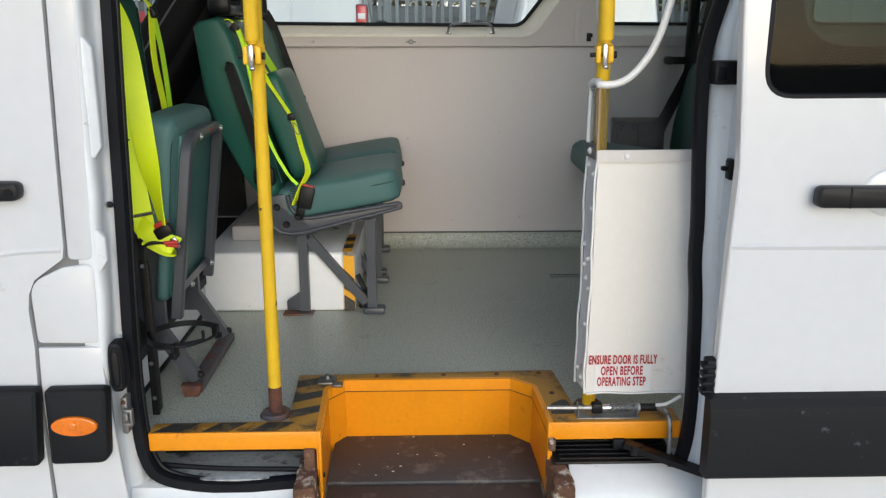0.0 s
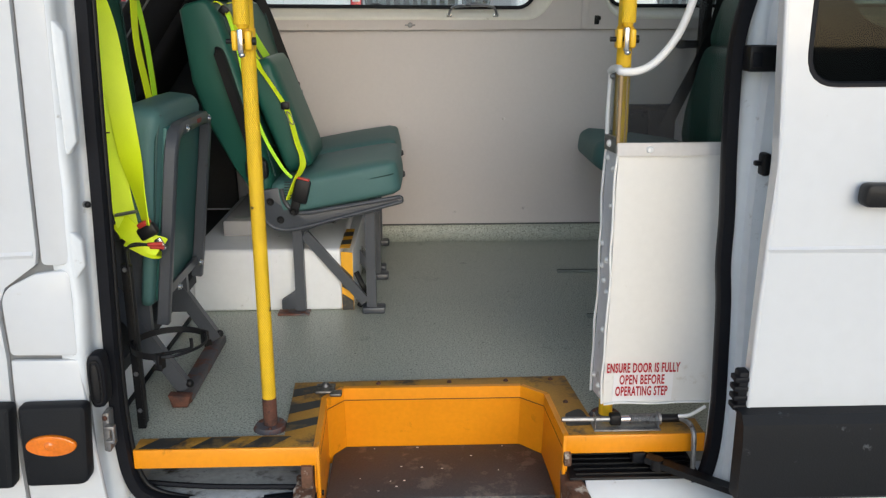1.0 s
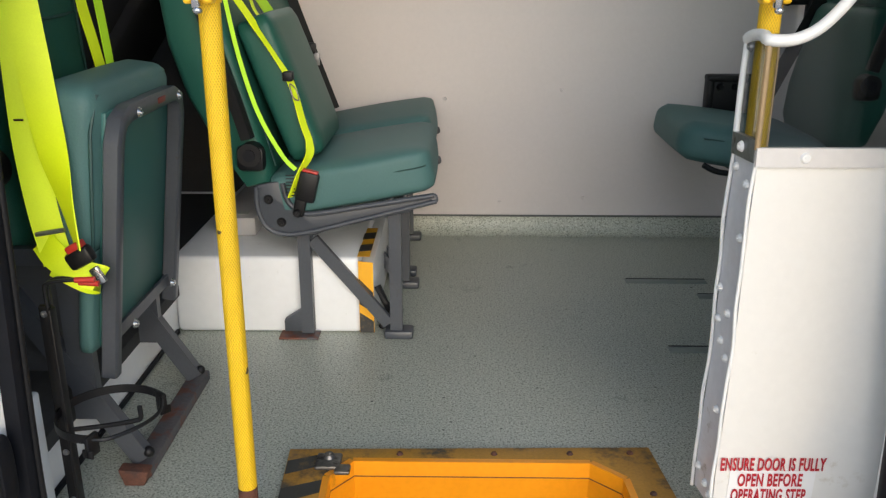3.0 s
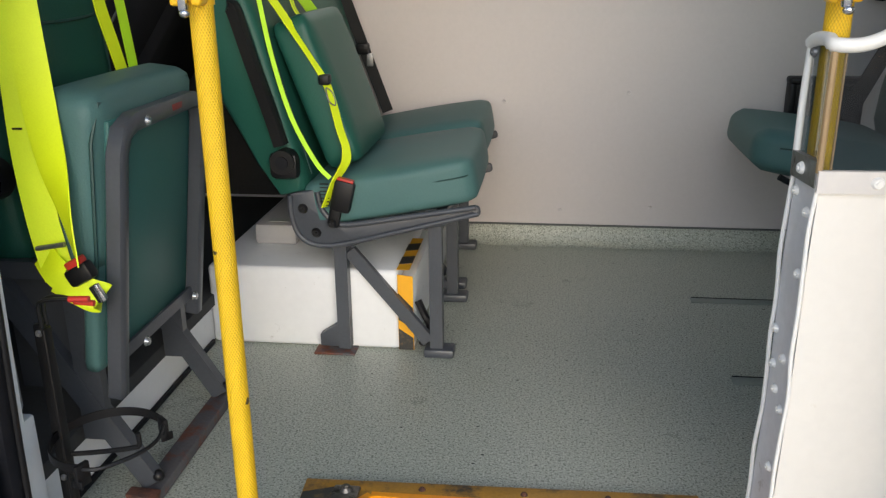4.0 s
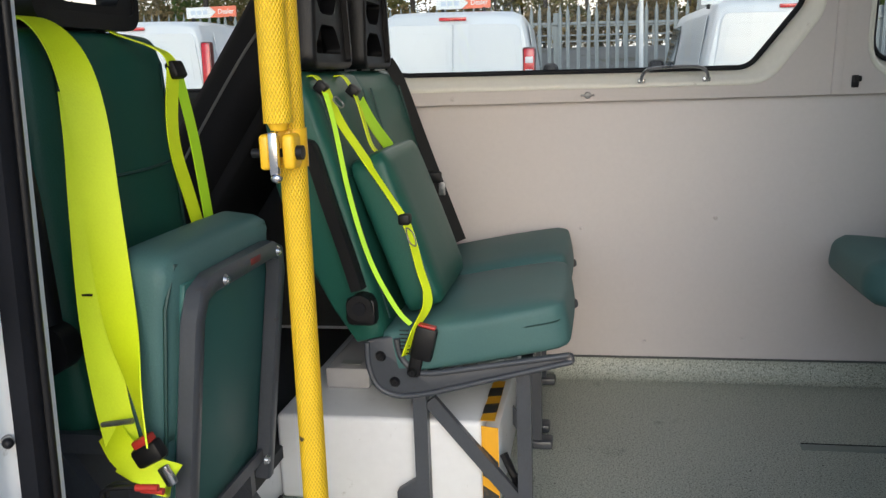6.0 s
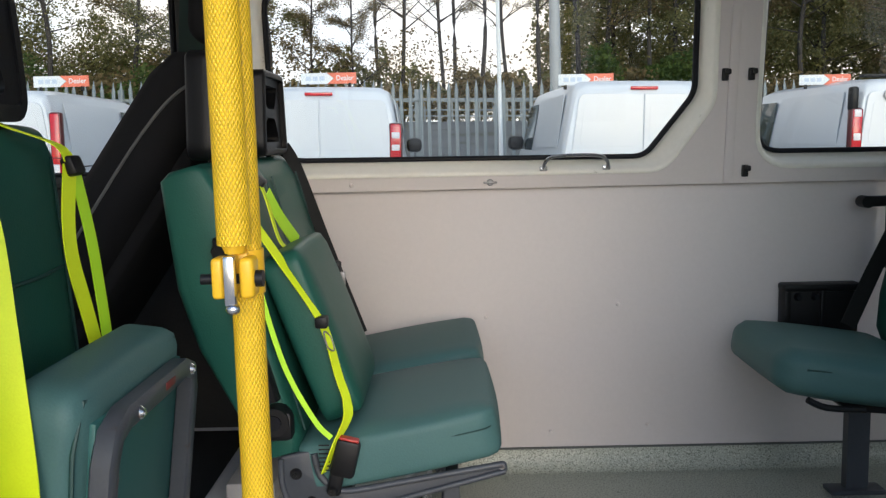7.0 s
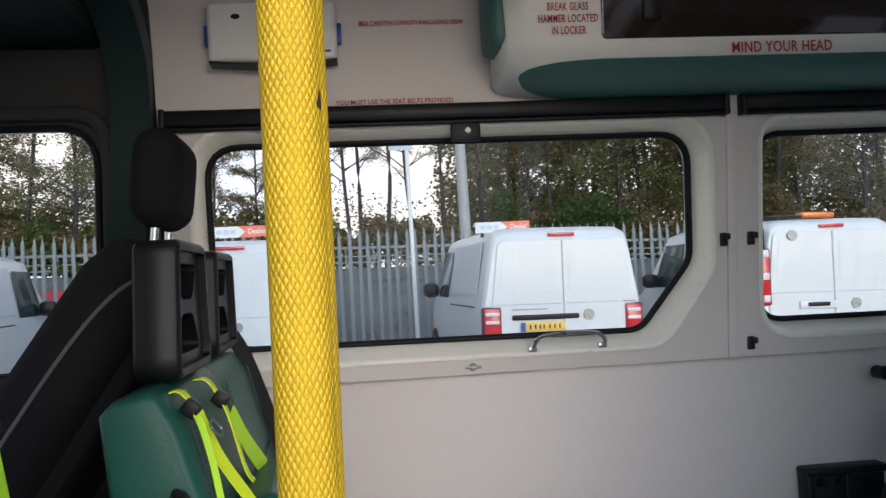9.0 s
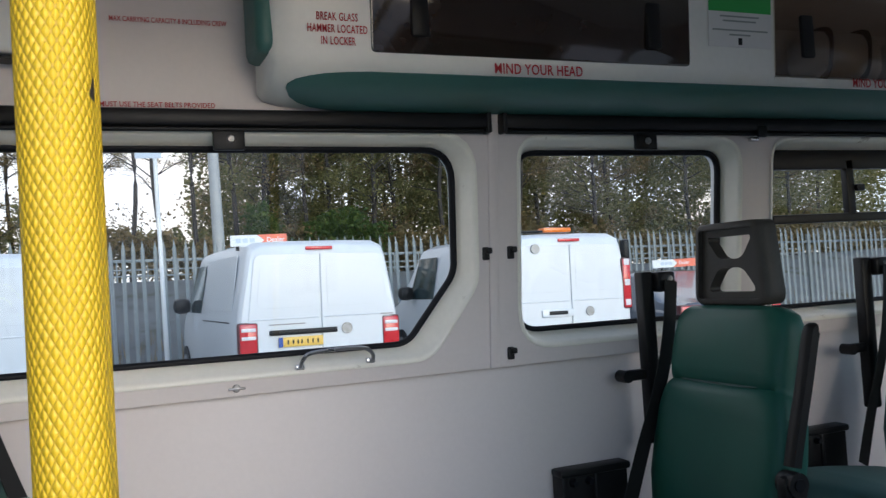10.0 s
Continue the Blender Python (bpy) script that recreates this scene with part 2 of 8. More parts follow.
HIVIS_GREEN = mat("lime_green_webbing", (0.52, 0.88, 0.01), rough=0.55, vary=0.06, scale=9, fine=420, bump=0.0003)
BELT = mat("black_seatbelt_webbing", (0.008, 0.008, 0.008), rough=0.7, vary=0.15, scale=20, fine=420, bump=0.0003)
RED = mat("red_release_button", (0.45, 0.03, 0.02), rough=0.4, vary=0.08)
CHROME = mat("bright_zinc_metal", (0.62, 0.62, 0.63), rough=0.25, metal=1.0, vary=0.12, scale=20, fine=120)
DULL_METAL = mat("dull_galvanised_metal", (0.31, 0.31, 0.315), rough=0.45, metal=0.8, vary=0.25, scale=30, fine=160, dirt=(0.08, 0.06, 0.05), dirt_amount=0.3, dirt_scale=40)
GREASY = mat("greasy_worn_steel", (0.16, 0.15, 0.14), rough=0.35, metal=0.7, vary=0.35, scale=30, fine=140, bump=0.001, dirt=(0.03, 0.026, 0.022), dirt_amount=0.5, dirt_scale=30)
WHITE_PLASTIC = mat("white_plastic", (0.78, 0.78, 0.76), rough=0.4, vary=0.04)
LAMP_ORANGE = mat("orange_lamp_lens", (0.76, 0.19, 0.008), rough=0.15, vary=0.15, scale=40, fine=160, bump=0.0006, coat=0.5)
LAMP_RED = mat("red_lamp_lens", (0.55, 0.015, 0.02), rough=0.15, vary=0.15, scale=10, fine=60, coat=0.5)
LAMP_DARK = mat("dark_red_lamp_edge", (0.10, 0.012, 0.014), rough=0.3, vary=0.1)
LAMP_CLEAR = mat("pale_lamp_lens", (0.75, 0.72, 0.72), rough=0.2, vary=0.1, scale=10)
PLATE = mat("yellow_number_plate", (0.86, 0.56, 0.10), rough=0.4, vary=0.05)
LETTER_RED = mat("dark_red_lettering", (0.42, 0.008, 0.018), rough=0.5, vary=0.08, scale=40)
STICKER = mat("off_white_sticker", (0.80, 0.79, 0.78), rough=0.3, vary=0.02)
GREEN_PRINT = mat("green_notice_print", (0.06, 0.42, 0.08), rough=0.4, vary=0.03)
GREY_PRINT = mat("grey_notice_print", (0.35, 0.38, 0.36), rough=0.5, vary=0.05)
BLUE = mat("blue_plastic_clip", (0.02, 0.08, 0.38), rough=0.4, vary=0.05)
LOCKER_WHITE = mat("ivory_locker_moulding", (0.85, 0.84, 0.80), rough=0.32, vary=0.04, scale=2, fine=60)
LOCKER_GREEN = mat("green_locker_vinyl", (0.055, 0.150, 0.135), rough=0.45, vary=0.08, scale=4, fine=260, bump=0.0003)
SMOKED = mat("dark_smoked_acrylic", (0.024, 0.015, 0.011), rough=0.08, vary=0.15, scale=3, fine=20, spec=0.6)
GLASS = clear("window_glass", (0.93, 0.96, 0.95))
FLAP = clear("brown_tinted_flap", (0.70, 0.64, 0.58), 0.05, 0.03)
TINTED = clear("dark_tinted_glass", (0.22, 0.28, 0.26), 0.03, 0.010)
ACRYLIC = clear("scratched_clear_acrylic", (0.72, 0.74, 0.75), 0.12)
VAN_GLASS = mat("dark_vehicle_glass", (0.03, 0.05, 0.055), rough=0.06, vary=0.1, spec=0.8)
ASPHALT = mat("worn_concrete_yard", (0.45, 0.44, 0.42), rough=0.9, vary=0.25, scale=0.6, fine=60, bump=0.003, dirt=(0.15, 0.14, 0.12), dirt_amount=0.35, dirt_scale=0.5)
GALV = mat("galvanised_palisade", (0.22, 0.245, 0.25), rough=0.55, metal=0.25, vary=0.15, scale=4, fine=40)
POLE_WHITE = mat("white_painted_pole", (0.75, 0.76, 0.75), rough=0.4, vary=0.05)
POLE_GREY = mat("grey_lamp_column", (0.36, 0.37, 0.37), rough=0.5, vary=0.1)
BARK = mat("grey_brown_bark", (0.045, 0.038, 0.032), rough=0.9, vary=0.35, scale=5, fine=60, bump=0.004)
LEAF = leafy("mixed_green_leaves", (0.115, 0.122, 0.038), (0.30, 0.27, 0.10))
LEAF_AUTUMN = leafy("olive_brown_leaves", (0.125, 0.105, 0.042), (0.32, 0.23, 0.10))
LEAF_BUSH = leafy("bright_bush_leaves", (0.050, 0.090, 0.018), (0.13, 0.18, 0.035))
SIGN_ORANGE = mat("coral_sign_board", (0.80, 0.20, 0.11), rough=0.5, vary=0.05)
SIGN_WHITE = mat("white_sign_board", (0.78, 0.79, 0.78), rough=0.5, vary=0.04)
SIGN_BLUE = mat("pale_blue_sign", (0.55, 0.62, 0.72), rough=0.5, vary=0.04)
CAR_BLUE = mat("dark_blue_car_paint", (0.11, 0.13, 0.165), rough=0.25, vary=0.05, coat=0.5)
SCRUB = mat("grey_gravel_bank", (0.17, 0.17, 0.16), rough=0.95, vary=0.3, scale=0.8, fine=9, bump=0.02, dirt=(0.09, 0.085, 0.05), dirt_amount=0.35, dirt_scale=0.7)
KERB = mat("concrete_kerb", (0.3, 0.3, 0.28), rough=0.85, vary=0.2, scale=4, fine=60)


# ---- shapes ----
BASE = {}


def thing(name, at, label, category, group="", kind=""):
    ob = new(name)
    ob.empty_display_size = 0.05
    ob.matrix_basis = at if isinstance(at, Matrix) else Matrix.Translation(at)
    BASE[ob] = ob.matrix_basis.copy()
    return tagged(ob, label, category, group, kind)


def part(name, bm, material, parent=None, label="", smooth=35, at=None):
    """Links a bmesh as one mesh object under a thing or a part. Its numbers are world places unless at is given."""
    me = bpy.data.meshes.new(name)
    bmesh.ops.recalc_face_normals(bm, faces=bm.faces)
    if smooth:
        for f in bm.faces:
            f.smooth = True
        for e in bm.edges:
            if len(e.link_faces) == 2 and e.calc_face_angle(0) > radians(smooth):
                e.smooth = False
    bm.to_mesh(me)
    bm.free()
    me.materials.append(material)
    ob = new(name, me)
    here = at or Matrix()
    if parent:
        ob.parent = parent
        ob.matrix_parent_inverse = BASE[parent].inverted()
    ob.matrix_basis = here
    BASE[ob] = here.copy()
    return tagged(ob, label) if label else ob


def shared(name, me, parent, m):
    """One more object on a mesh that alike pieces share."""
    ob = new(name, me)
    ob.parent = parent
    ob.matrix_parent_inverse = BASE[parent].inverted()
    ob.matrix_basis = m
    BASE[ob] = m.copy()
    return ob


def block(lo, hi, bevel=0.004, m=None, seg=2, bm=None):
    bm = bm or bmesh.new()
    made = bmesh.ops.create_cube(bm, size=1)["verts"]
    lo, hi = Vector(lo), Vector(hi)
    for v in made:
        v.co = Vector([(lo[i] + hi[i]) / 2 + v.co[i] * (hi[i] - lo[i]) for i in range(3)])
    bevel = min(bevel, 0.45 * min(abs(hi[i] - lo[i]) for i in range(3)))
    if bevel > 0:
        edges = list({e for v in made for e in v.link_edges})
        made = list({v for f in bmesh.ops.bevel(bm, geom=edges, offset=bevel, segments=seg, profile=0.5, affect="EDGES")["faces"] for v in f.verts} | {v for v in made if v.is_valid})
    if m:
        bmesh.ops.transform(bm, matrix=m, verts=made)
    return bm


def rod(p0, p1, r, r2=None, seg=16, bm=None):
    bm = bm or bmesh.new()
    p0, p1 = Vector(p0), Vector(p1)
    d = p1 - p0
    m = Matrix.Translation((p0 + p1) / 2) @ d.to_track_quat("Z", "Y").to_matrix().to_4x4()
    bmesh.ops.create_cone(bm, cap_ends=True, segments=seg, radius1=r, radius2=r if r2 is None else r2, depth=d.length, matrix=m)
    return bm


def ball(c, r, seg=12, squash=(1, 1, 1), bm=None):
    bm = bm or bmesh.new()
    bmesh.ops.create_uvsphere(bm, u_segments=seg, v_segments=max(6, seg // 2), radius=r, matrix=Matrix.Translation(c) @ Matrix.Diagonal((*squash, 1)))
    return bm


def smooth_path(pts, n=8, closed=False):
    """Points of a smooth curve through the given points."""
    pts = [Vector(p) for p in pts]
    k = len(pts)
    out = []
    for i in range(k if closed else k - 1):
        if closed:
            a, b, c, d = (pts[(i + j - 1) % k] for j in range(4))
        else:
            a, b, c, d = pts[max(i - 1, 0)], pts[i], pts[i + 1], pts[min(i + 2, k - 1)]
        for j in range(n):
            t = j / n
            out.append(0.5 * ((2 * b) + (c - a) * t + (2 * a - 5 * b + 4 * c - d) * t * t + (3 * b - a - 3 * c + d) * t ** 3))
    if not closed:
        out.append(pts[-1])
    return out


def sweep(pts, section, closed=False, up=(0, 0, 1), bm=None, cap=True):
    """Carries a flat section (u, v) along points; v follows up as far as it can."""
    bm = bm or bmesh.new()
    pts = [Vector(p) for p in pts]
    rings, k = [], len(pts)
    side = None
    for i, p in enumerate(pts):
        ahead = pts[(i + 1) % k] if closed or i < k - 1 else p
        back = pts[i - 1] if closed or i > 0 else p
        tan = (ahead - back).normalized()
        ref = Vector(up)
        u = tan.cross(ref)
        if u.length < 0.2:
            u = side or tan.cross(Vector((1, 0, 0)))
        u.normalize()
        if side and u.dot(side) < 0:
            u = -u
        side = u
        w = u.cross(tan).normalized()
        rings.append([bm.verts.new(p + u * a + w * b) for a, b in section])
    n = len(section)
    for i in range(k if closed else k - 1):
        r0, r1 = rings[i], rings[(i + 1) % k]
        for j in range(n):
            bm.faces.new((r0[j], r0[(j + 1) % n], r1[(j + 1) % n], r1[j]))
    if cap and not closed:
        bm.faces.new(rings[0])
        bm.faces.new(rings[-1][::-1])
    return bm


def circle(r, seg=10):
    return [(r * math.cos(2 * math.pi * i / seg), r * math.sin(2 * math.pi * i / seg)) for i in range(seg)]


def pipe(pts, r, seg=10, n=8, closed=False, bm=None, up=(0, 0, 1)):
    return sweep(smooth_path(pts, n, closed), circle(r, seg), closed, up, bm)


def strap(pts, across, width, thick=0.0022, n=8, bm=None):
    """Webbing through points; across: its width's direction at each point or one for all."""
    bm = bm or bmesh.new()
    path = smooth_path(pts, n)
    many = isinstance(across[0], (tuple, list))
    wide = smooth_path(across, n) if many else [Vector(across)] * len(path)
    rings = []
    for i, p in enumerate(path):
        tan = (path[min(i + 1, len(path) - 1)] - path[max(i - 1, 0)]).normalized()
        a = (wide[i] - tan * wide[i].dot(tan)).normalized()
        nrm = tan.cross(a).normalized()
        w = width / 2
        rings.append([bm.verts.new(p + a * s + nrm * h) for s, h in ((-w, -thick / 2), (w, -thick / 2), (w, thick / 2), (-w, thick / 2))])
    for r0, r1 in zip(rings, rings[1:]):
        for j in range(4):
            bm.faces.new((r0[j], r0[(j + 1) % 4], r1[(j + 1) % 4], r1[j]))
    bm.faces.new(rings[0])
    bm.faces.new(rings[-1][::-1])
    return bm


def outline(corners, seg=5):
    """A polygon (u, v, radius) with rounded corners, as points; every corner gives seg + 1 of them."""
    out, k = [], len(corners)
    for i in range(k):
        p = Vector(corners[i][:2])
        a, b = Vector(corners[i - 1][:2]), Vector(corners[(i + 1) % k][:2])
        r = corners[i][2]
        da, db = (a - p).normalized(), (b - p).normalized()
        half = math.acos(max(-1, min(1, da.dot(db)))) / 2
        cut = min(r / max(math.tan(half), 0.05), 0.49 * (a - p).length, 0.49 * (b - p).length)
        s, e = p + da * cut, p + db * cut
        for j in range(seg + 1):
            t = j / seg
            out.append(tuple((1 - t) ** 2 * s + 2 * t * (1 - t) * p + t * t * e))
    return out


def plate(shape, holes, place, thick, bm=None):
    """A flat sheet with holes, given as outlines; place(u, v) gives its face; thick: how it goes on behind it."""
    bm = bm or bmesh.new()
    edges = []
    for ring in [shape] + list(holes):
        vs = [bm.verts.new(place(u, v)) for u, v in ring]
        edges += [bm.edges.new((vs[i], vs[(i + 1) % len(vs)])) for i in range(len(vs))]
    made = bmesh.ops.triangle_fill(bm, use_beauty=True, use_dissolve=False, edges=edges)["geom"]
    faces = [g for g in made if isinstance(g, bmesh.types.BMFace)]
    more = bmesh.ops.extrude_face_region(bm, geom=faces)["geom"]
    bmesh.ops.translate(bm, vec=Vector(thick), verts=[g for g in more if isinstance(g, bmesh.types.BMVert)])
    return bm


def loft(rings, closed_ring=True, caps=True, bm=None):
    bm = bm or bmesh.new()
    vs = [[bm.verts.new(p) for p in ring] for ring in rings]
    n = len(vs[0])
    for a, b in zip(vs, vs[1:]):
        for j in range(n if closed_ring else n - 1):
            bm.faces.new((a[j], a[(j + 1) % n], b[(j + 1) % n], b[j]))
    if caps and closed_ring:
        bm.faces.new(vs[0])
        bm.faces.new(vs[-1][::-1])
    return bm


def prism(shape, place, thick, bevel=0.0, bm=None):
    """An outline drawn by place(u, v), made solid along thick, with its rim bevelled."""
    bm = bm or bmesh.new()
    t = Vector(thick)
    f = bm.faces.new([bm.verts.new(Vector(place(u, v))) for u, v in shape])
    more = bmesh.ops.extrude_face_region(bm, geom=[f])["geom"]
    bmesh.ops.translate(bm, vec=t, verts=[g for g in more if isinstance(g, bmesh.types.BMVert)])
    if bevel:
        rim = [e for e in bm.edges if len(e.link_faces) == 2 and e.calc_face_angle(0) > radians(50)]
        bmesh.ops.bevel(bm, geom=rim, offset=bevel, segments=2, profile=0.5, affect="EDGES")
    return bm


def pad(size, r, m, crown=(0, 0, 0), n=10, taper=None):
    """Upholstery: a soft rounded block about its centre. crown: how far each pair of faces swells; taper(u) scales its width along x."""
    bm = bmesh.new()
    bmesh.ops.create_cube(bm, size=2)
    bmesh.ops.subdivide_edges(bm, edges=bm.edges, cuts=n - 1, use_grid_fill=True)
    h = [s / 2 for s in size]
    for v in bm.verts:
        q = v.co.copy()
        p = Vector([q[i] * h[i] for i in range(3)])
        core = Vector([max(-(h[i] - r), min(h[i] - r, p[i])) for i in range(3)])
        d = p - core
        if d.length > 1e-6:
            ax = [abs(d[i]) > 1e-6 for i in range(3)]
            if sum(ax) > 1:
                d = d.normalized() * r
            p = core + d
        for i in range(3):
            if crown[i]:
                j, k = (i + 1) % 3, (i + 2) % 3
                p[i] += math.copysign(crown[i], q[i]) * (1 - q[j] ** 2) * (1 - q[k] ** 2) if abs(q[i]) > 0.999 else 0
        if taper:
            p.y *= taper(q.x)
        v.co = p
    bmesh.ops.transform(bm, matrix=m, verts=bm.verts)
    return bm


def lettering(text, size, m, squeeze=1.0, spacing=1.0, name="lettering", material=None, parent=None, lean=0.0, bold=0.010):
    """Raised letters in the built-in font; in m they run along x with y up, facing z."""
    cu = bpy.data.curves.new("text", "FONT")
    cu.body, cu.size, cu.align_x, cu.space_character, cu.shear = text, size, "CENTER", spacing, lean
    cu.extrude, cu.resolution_u, cu.offset = 0.0004, 3, size * bold
    tmp = bpy.data.objects.new("text", cu)
    scene.collection.objects.link(tmp)
    bpy.context.view_layer.update()
    me = bpy.data.meshes.new_from_object(tmp.evaluated_get(bpy.context.evaluated_depsgraph_get()))
    bpy.data.objects.remove(tmp)
    bpy.data.curves.remove(cu)
    bm = bmesh.new()
    bm.from_mesh(me)
    bpy.data.meshes.remove(me)
    bmesh.ops.transform(bm, matrix=m @ Matrix.Diagonal((squeeze, 1, 1, 1)), verts=bm.verts)
    return part(name, bm, material, parent, smooth=0)


def facing(origin, right, up):
    """A frame of axes for lettering and decals."""
    r, u = Vector(right).normalized(), Vector(up).normalized()
    n = r.cross(u).normalized()
    u = n.cross(r)
    return Matrix(((r.x, u.x, n.x, origin[0]), (r.y, u.y, n.y, origin[1]), (r.z, u.z, n.z, origin[2]), (0, 0, 0, 1)))


def structure(name, bm, material, label, category, smooth=35, at=None):
    return tagged(part(name, bm, material, None, label, smooth, at), category=category, kind="structure")


def shift(ob, dx, dy, dz):
    """Moves a thing with all its parts."""
    ob.matrix_basis = Matrix.Translation((dx, dy, dz)) @ ob.matrix_basis


def screw(c, n, r=0.006, bm=None):
    """A domed screw head at c, facing n."""
    c, n = Vector(c), Vector(n).normalized()
    bm = bm or bmesh.new()
    m = Matrix.Translation(c) @ n.to_track_quat("Z", "Y").to_matrix().to_4x4()
    bmesh.ops.create_cone(bm, cap_ends=True, segments=12, radius1=r * 1.15, radius2=r * 0.75, depth=r * 0.7, matrix=m @ Matrix.Translation((0, 0, r * 0.3)))
    bmesh.ops.create_cone(bm, cap_ends=True, segments=6, radius1=r * 0.45, radius2=r * 0.35, depth=r * 0.3, matrix=m @ Matrix.Translation((0, 0, r * 0.72)))
    return bm


# ---- the van that is entered: floor, walls, roof ----
WALL_Y = 1.772          # far side lining, below the windows


def far(z):
    """The far side wall above the waist leans inwards."""
    return 1.748 - 0.12 * (z - 0.84)


NOTCH = [(-0.354, 0.002), (-0.362, 0.245), (-0.322, 0.297), (0.125, 0.297), (0.180, 0.245), (0.192, 0.034)]

floor_shape = [(-0.85, 0.03), (-0.390, 0.03), (-0.396, 0.262), (-0.338, 0.322), (0.142, 0.322), (0.208, 0.262), (0.216, 0.06), (3.0, 0.06), (3.0, WALL_Y), (-0.85, WALL_Y)]
structure("floor", prism(floor_shape, lambda u, v: (u, v, 0), (0, 0, -0.03)), VINYL, "speckled grey-green safety vinyl floor", "floor", smooth=0)
quarter = [(0.0, 0.0)] + [(0.045 - 0.045 * math.sin(a), 0.062 - 0.062 * math.cos(a)) for a in [i * math.pi / 16 for i in range(9)]]
bm = bmesh.new()
ends = []
for x in (-0.83, 3.0):
    ends.append([(x, WALL_Y - 0.001 - u, 0.001 + v) for u, v in quarter])
loft(ends, bm=bm)
structure("baseboard", bm, VINYL, "coved vinyl skirting up the side wall", "skirting")

structure("trim_cove", block((-0.83, WALL_Y - 0.006, 0.062), (3.0, WALL_Y - 0.0005, 0.068), 0.001), mat("dark_sealant_line", (0.10, 0.105, 0.10), rough=0.7), "dark sealant line above the coved skirting", "trim")
structure("wall_side_lower", block((-0.83, WALL_Y, 0.0), (3.0, WALL_Y + 0.03, 0.850), 0.0025), LINING, "plain warm grey laminate side lining", "wall")
WIN_1 = [(-0.778, 0.940, 0.09), (0.302, 0.930, 0.07), (0.440, 1.108, 0.09), (0.436, 1.434, 0.085), (-0.778, 1.438, 0.085)]
LIP_1 = [(-0.812, 0.893, 0.11), (0.345, 0.889, 0.10), (0.480, 1.078, 0.11), (0.475, 1.466, 0.11), (-0.812, 1.468, 0.11)]
WIN_2 = [(0.624, 0.937, 0.07), (1.318, 0.932, 0.05), (1.318, 1.426, 0.06), (0.624, 1.426, 0.06)]
LIP_2 = [(0.600, 0.893, 0.11), (1.352, 0.891, 0.08), (1.354, 1.458, 0.09), (0.600, 1.458, 0.07)]
WIN_3 = [(1.503, 0.935, 0.05), (2.60, 0.930, 0.06), (2.60, 1.424, 0.07), (1.503, 1.424, 0.04)]
LIP_3 = [(1.470, 0.893, 0.07), (2.65, 0.891, 0.10), (2.65, 1.458, 0.10), (1.470, 1.458, 0.07)]
wall_shape = [(-0.875, 0.850), (3.0, 0.850), (3.0, 1.50), (-0.875, 1.50)]
bm = plate(wall_shape, [outline(w, 6) for w in (LIP_1, LIP_2, LIP_3)], lambda u, v: (u, far(v), v), (0, 0.006, 0))
structure("wall_side_upper", bm, LINING, "warm grey window wall above the waist rail", "wall", smooth=0)
structure("wall_side_outer", plate([(-2.6, -0.3), (3.0, -0.3), (3.0, 1.62), (-2.6, 1.62)],
          [outline(w, 6) for w in (WIN_1, WIN_2, WIN_3)] + [outline([(-2.1, 0.905, 0.08), (-1.10, 0.905, 0.06), (-1.012, 1.12, 0.05), (-1.002, 1.49, 0.07), (-1.9, 1.49, 0.1)], 6)],
          lambda u, v: (u, far(v) + 0.072, v), (0, 0.02, 0)), VAN_WHITE, "white outer skin of the far side", "wall", smooth=0)
# joint cover on the post between two windows
bm = bmesh.new()
loft([[(x, far(z) - d, z) for x, d in ((0.512, -0.004), (0.514, 0.004), (0.519, 0.006), (0.535, 0.006), (0.540, 0.004), (0.542, -0.004))] for z in (0.851, 1.499)], bm=bm)
structure("trim_post", bm, LINING, "narrow grey joint cover on the window post", "trim")
# header above the windows and the roof
bm = bmesh.new()
prof = [(far(1.50), 1.498), (1.652, 1.62), (1.632, 1.74), (1.56, 1.86), (1.42, 1.93), (1.2, 1.955), (0.4, 1.955), (0.2, 1.93), (0.10, 1.895), (0.055, 1.86)]
loft([[(x, y, z) for y, z in prof[:4]] + [(x, y + 0.03, z + 0.02) for y, z in prof[3::-1]] for x in (-0.875, 3.0)], bm=bm)
structure("wall_header", bm, LINING, "grey header panel above the side windows", "wall", smooth=60)
bm = bmesh.new()
loft([[(x, y, z) for y, z in prof[3:]] + [(x, y, z + 0.03) for y, z in prof[:2:-1]] for x in (-2.6, 3.0)], bm=bm)
structure("ceiling", bm, CEILING, "pale grey curved roof lining", "ceiling", smooth=60)
structure("wall_rear", plate([(-0.08, -0.3), (1.9, -0.3), (1.9, 2.0), (-0.08, 2.0)], [outline([(0.12, 0.85, 0.06), (0.84, 0.85, 0.06), (0.84, 1.5, 0.06), (0.12, 1.5, 0.06)], 4), outline([(0.92, 0.85, 0.06), (1.62, 0.85, 0.06), (1.62, 1.5, 0.06), (0.92, 1.5, 0.06)], 4)], lambda u, v: (3.0, u, v), (0.05, 0, 0)), LINING, "plain grey rear end wall", "wall")

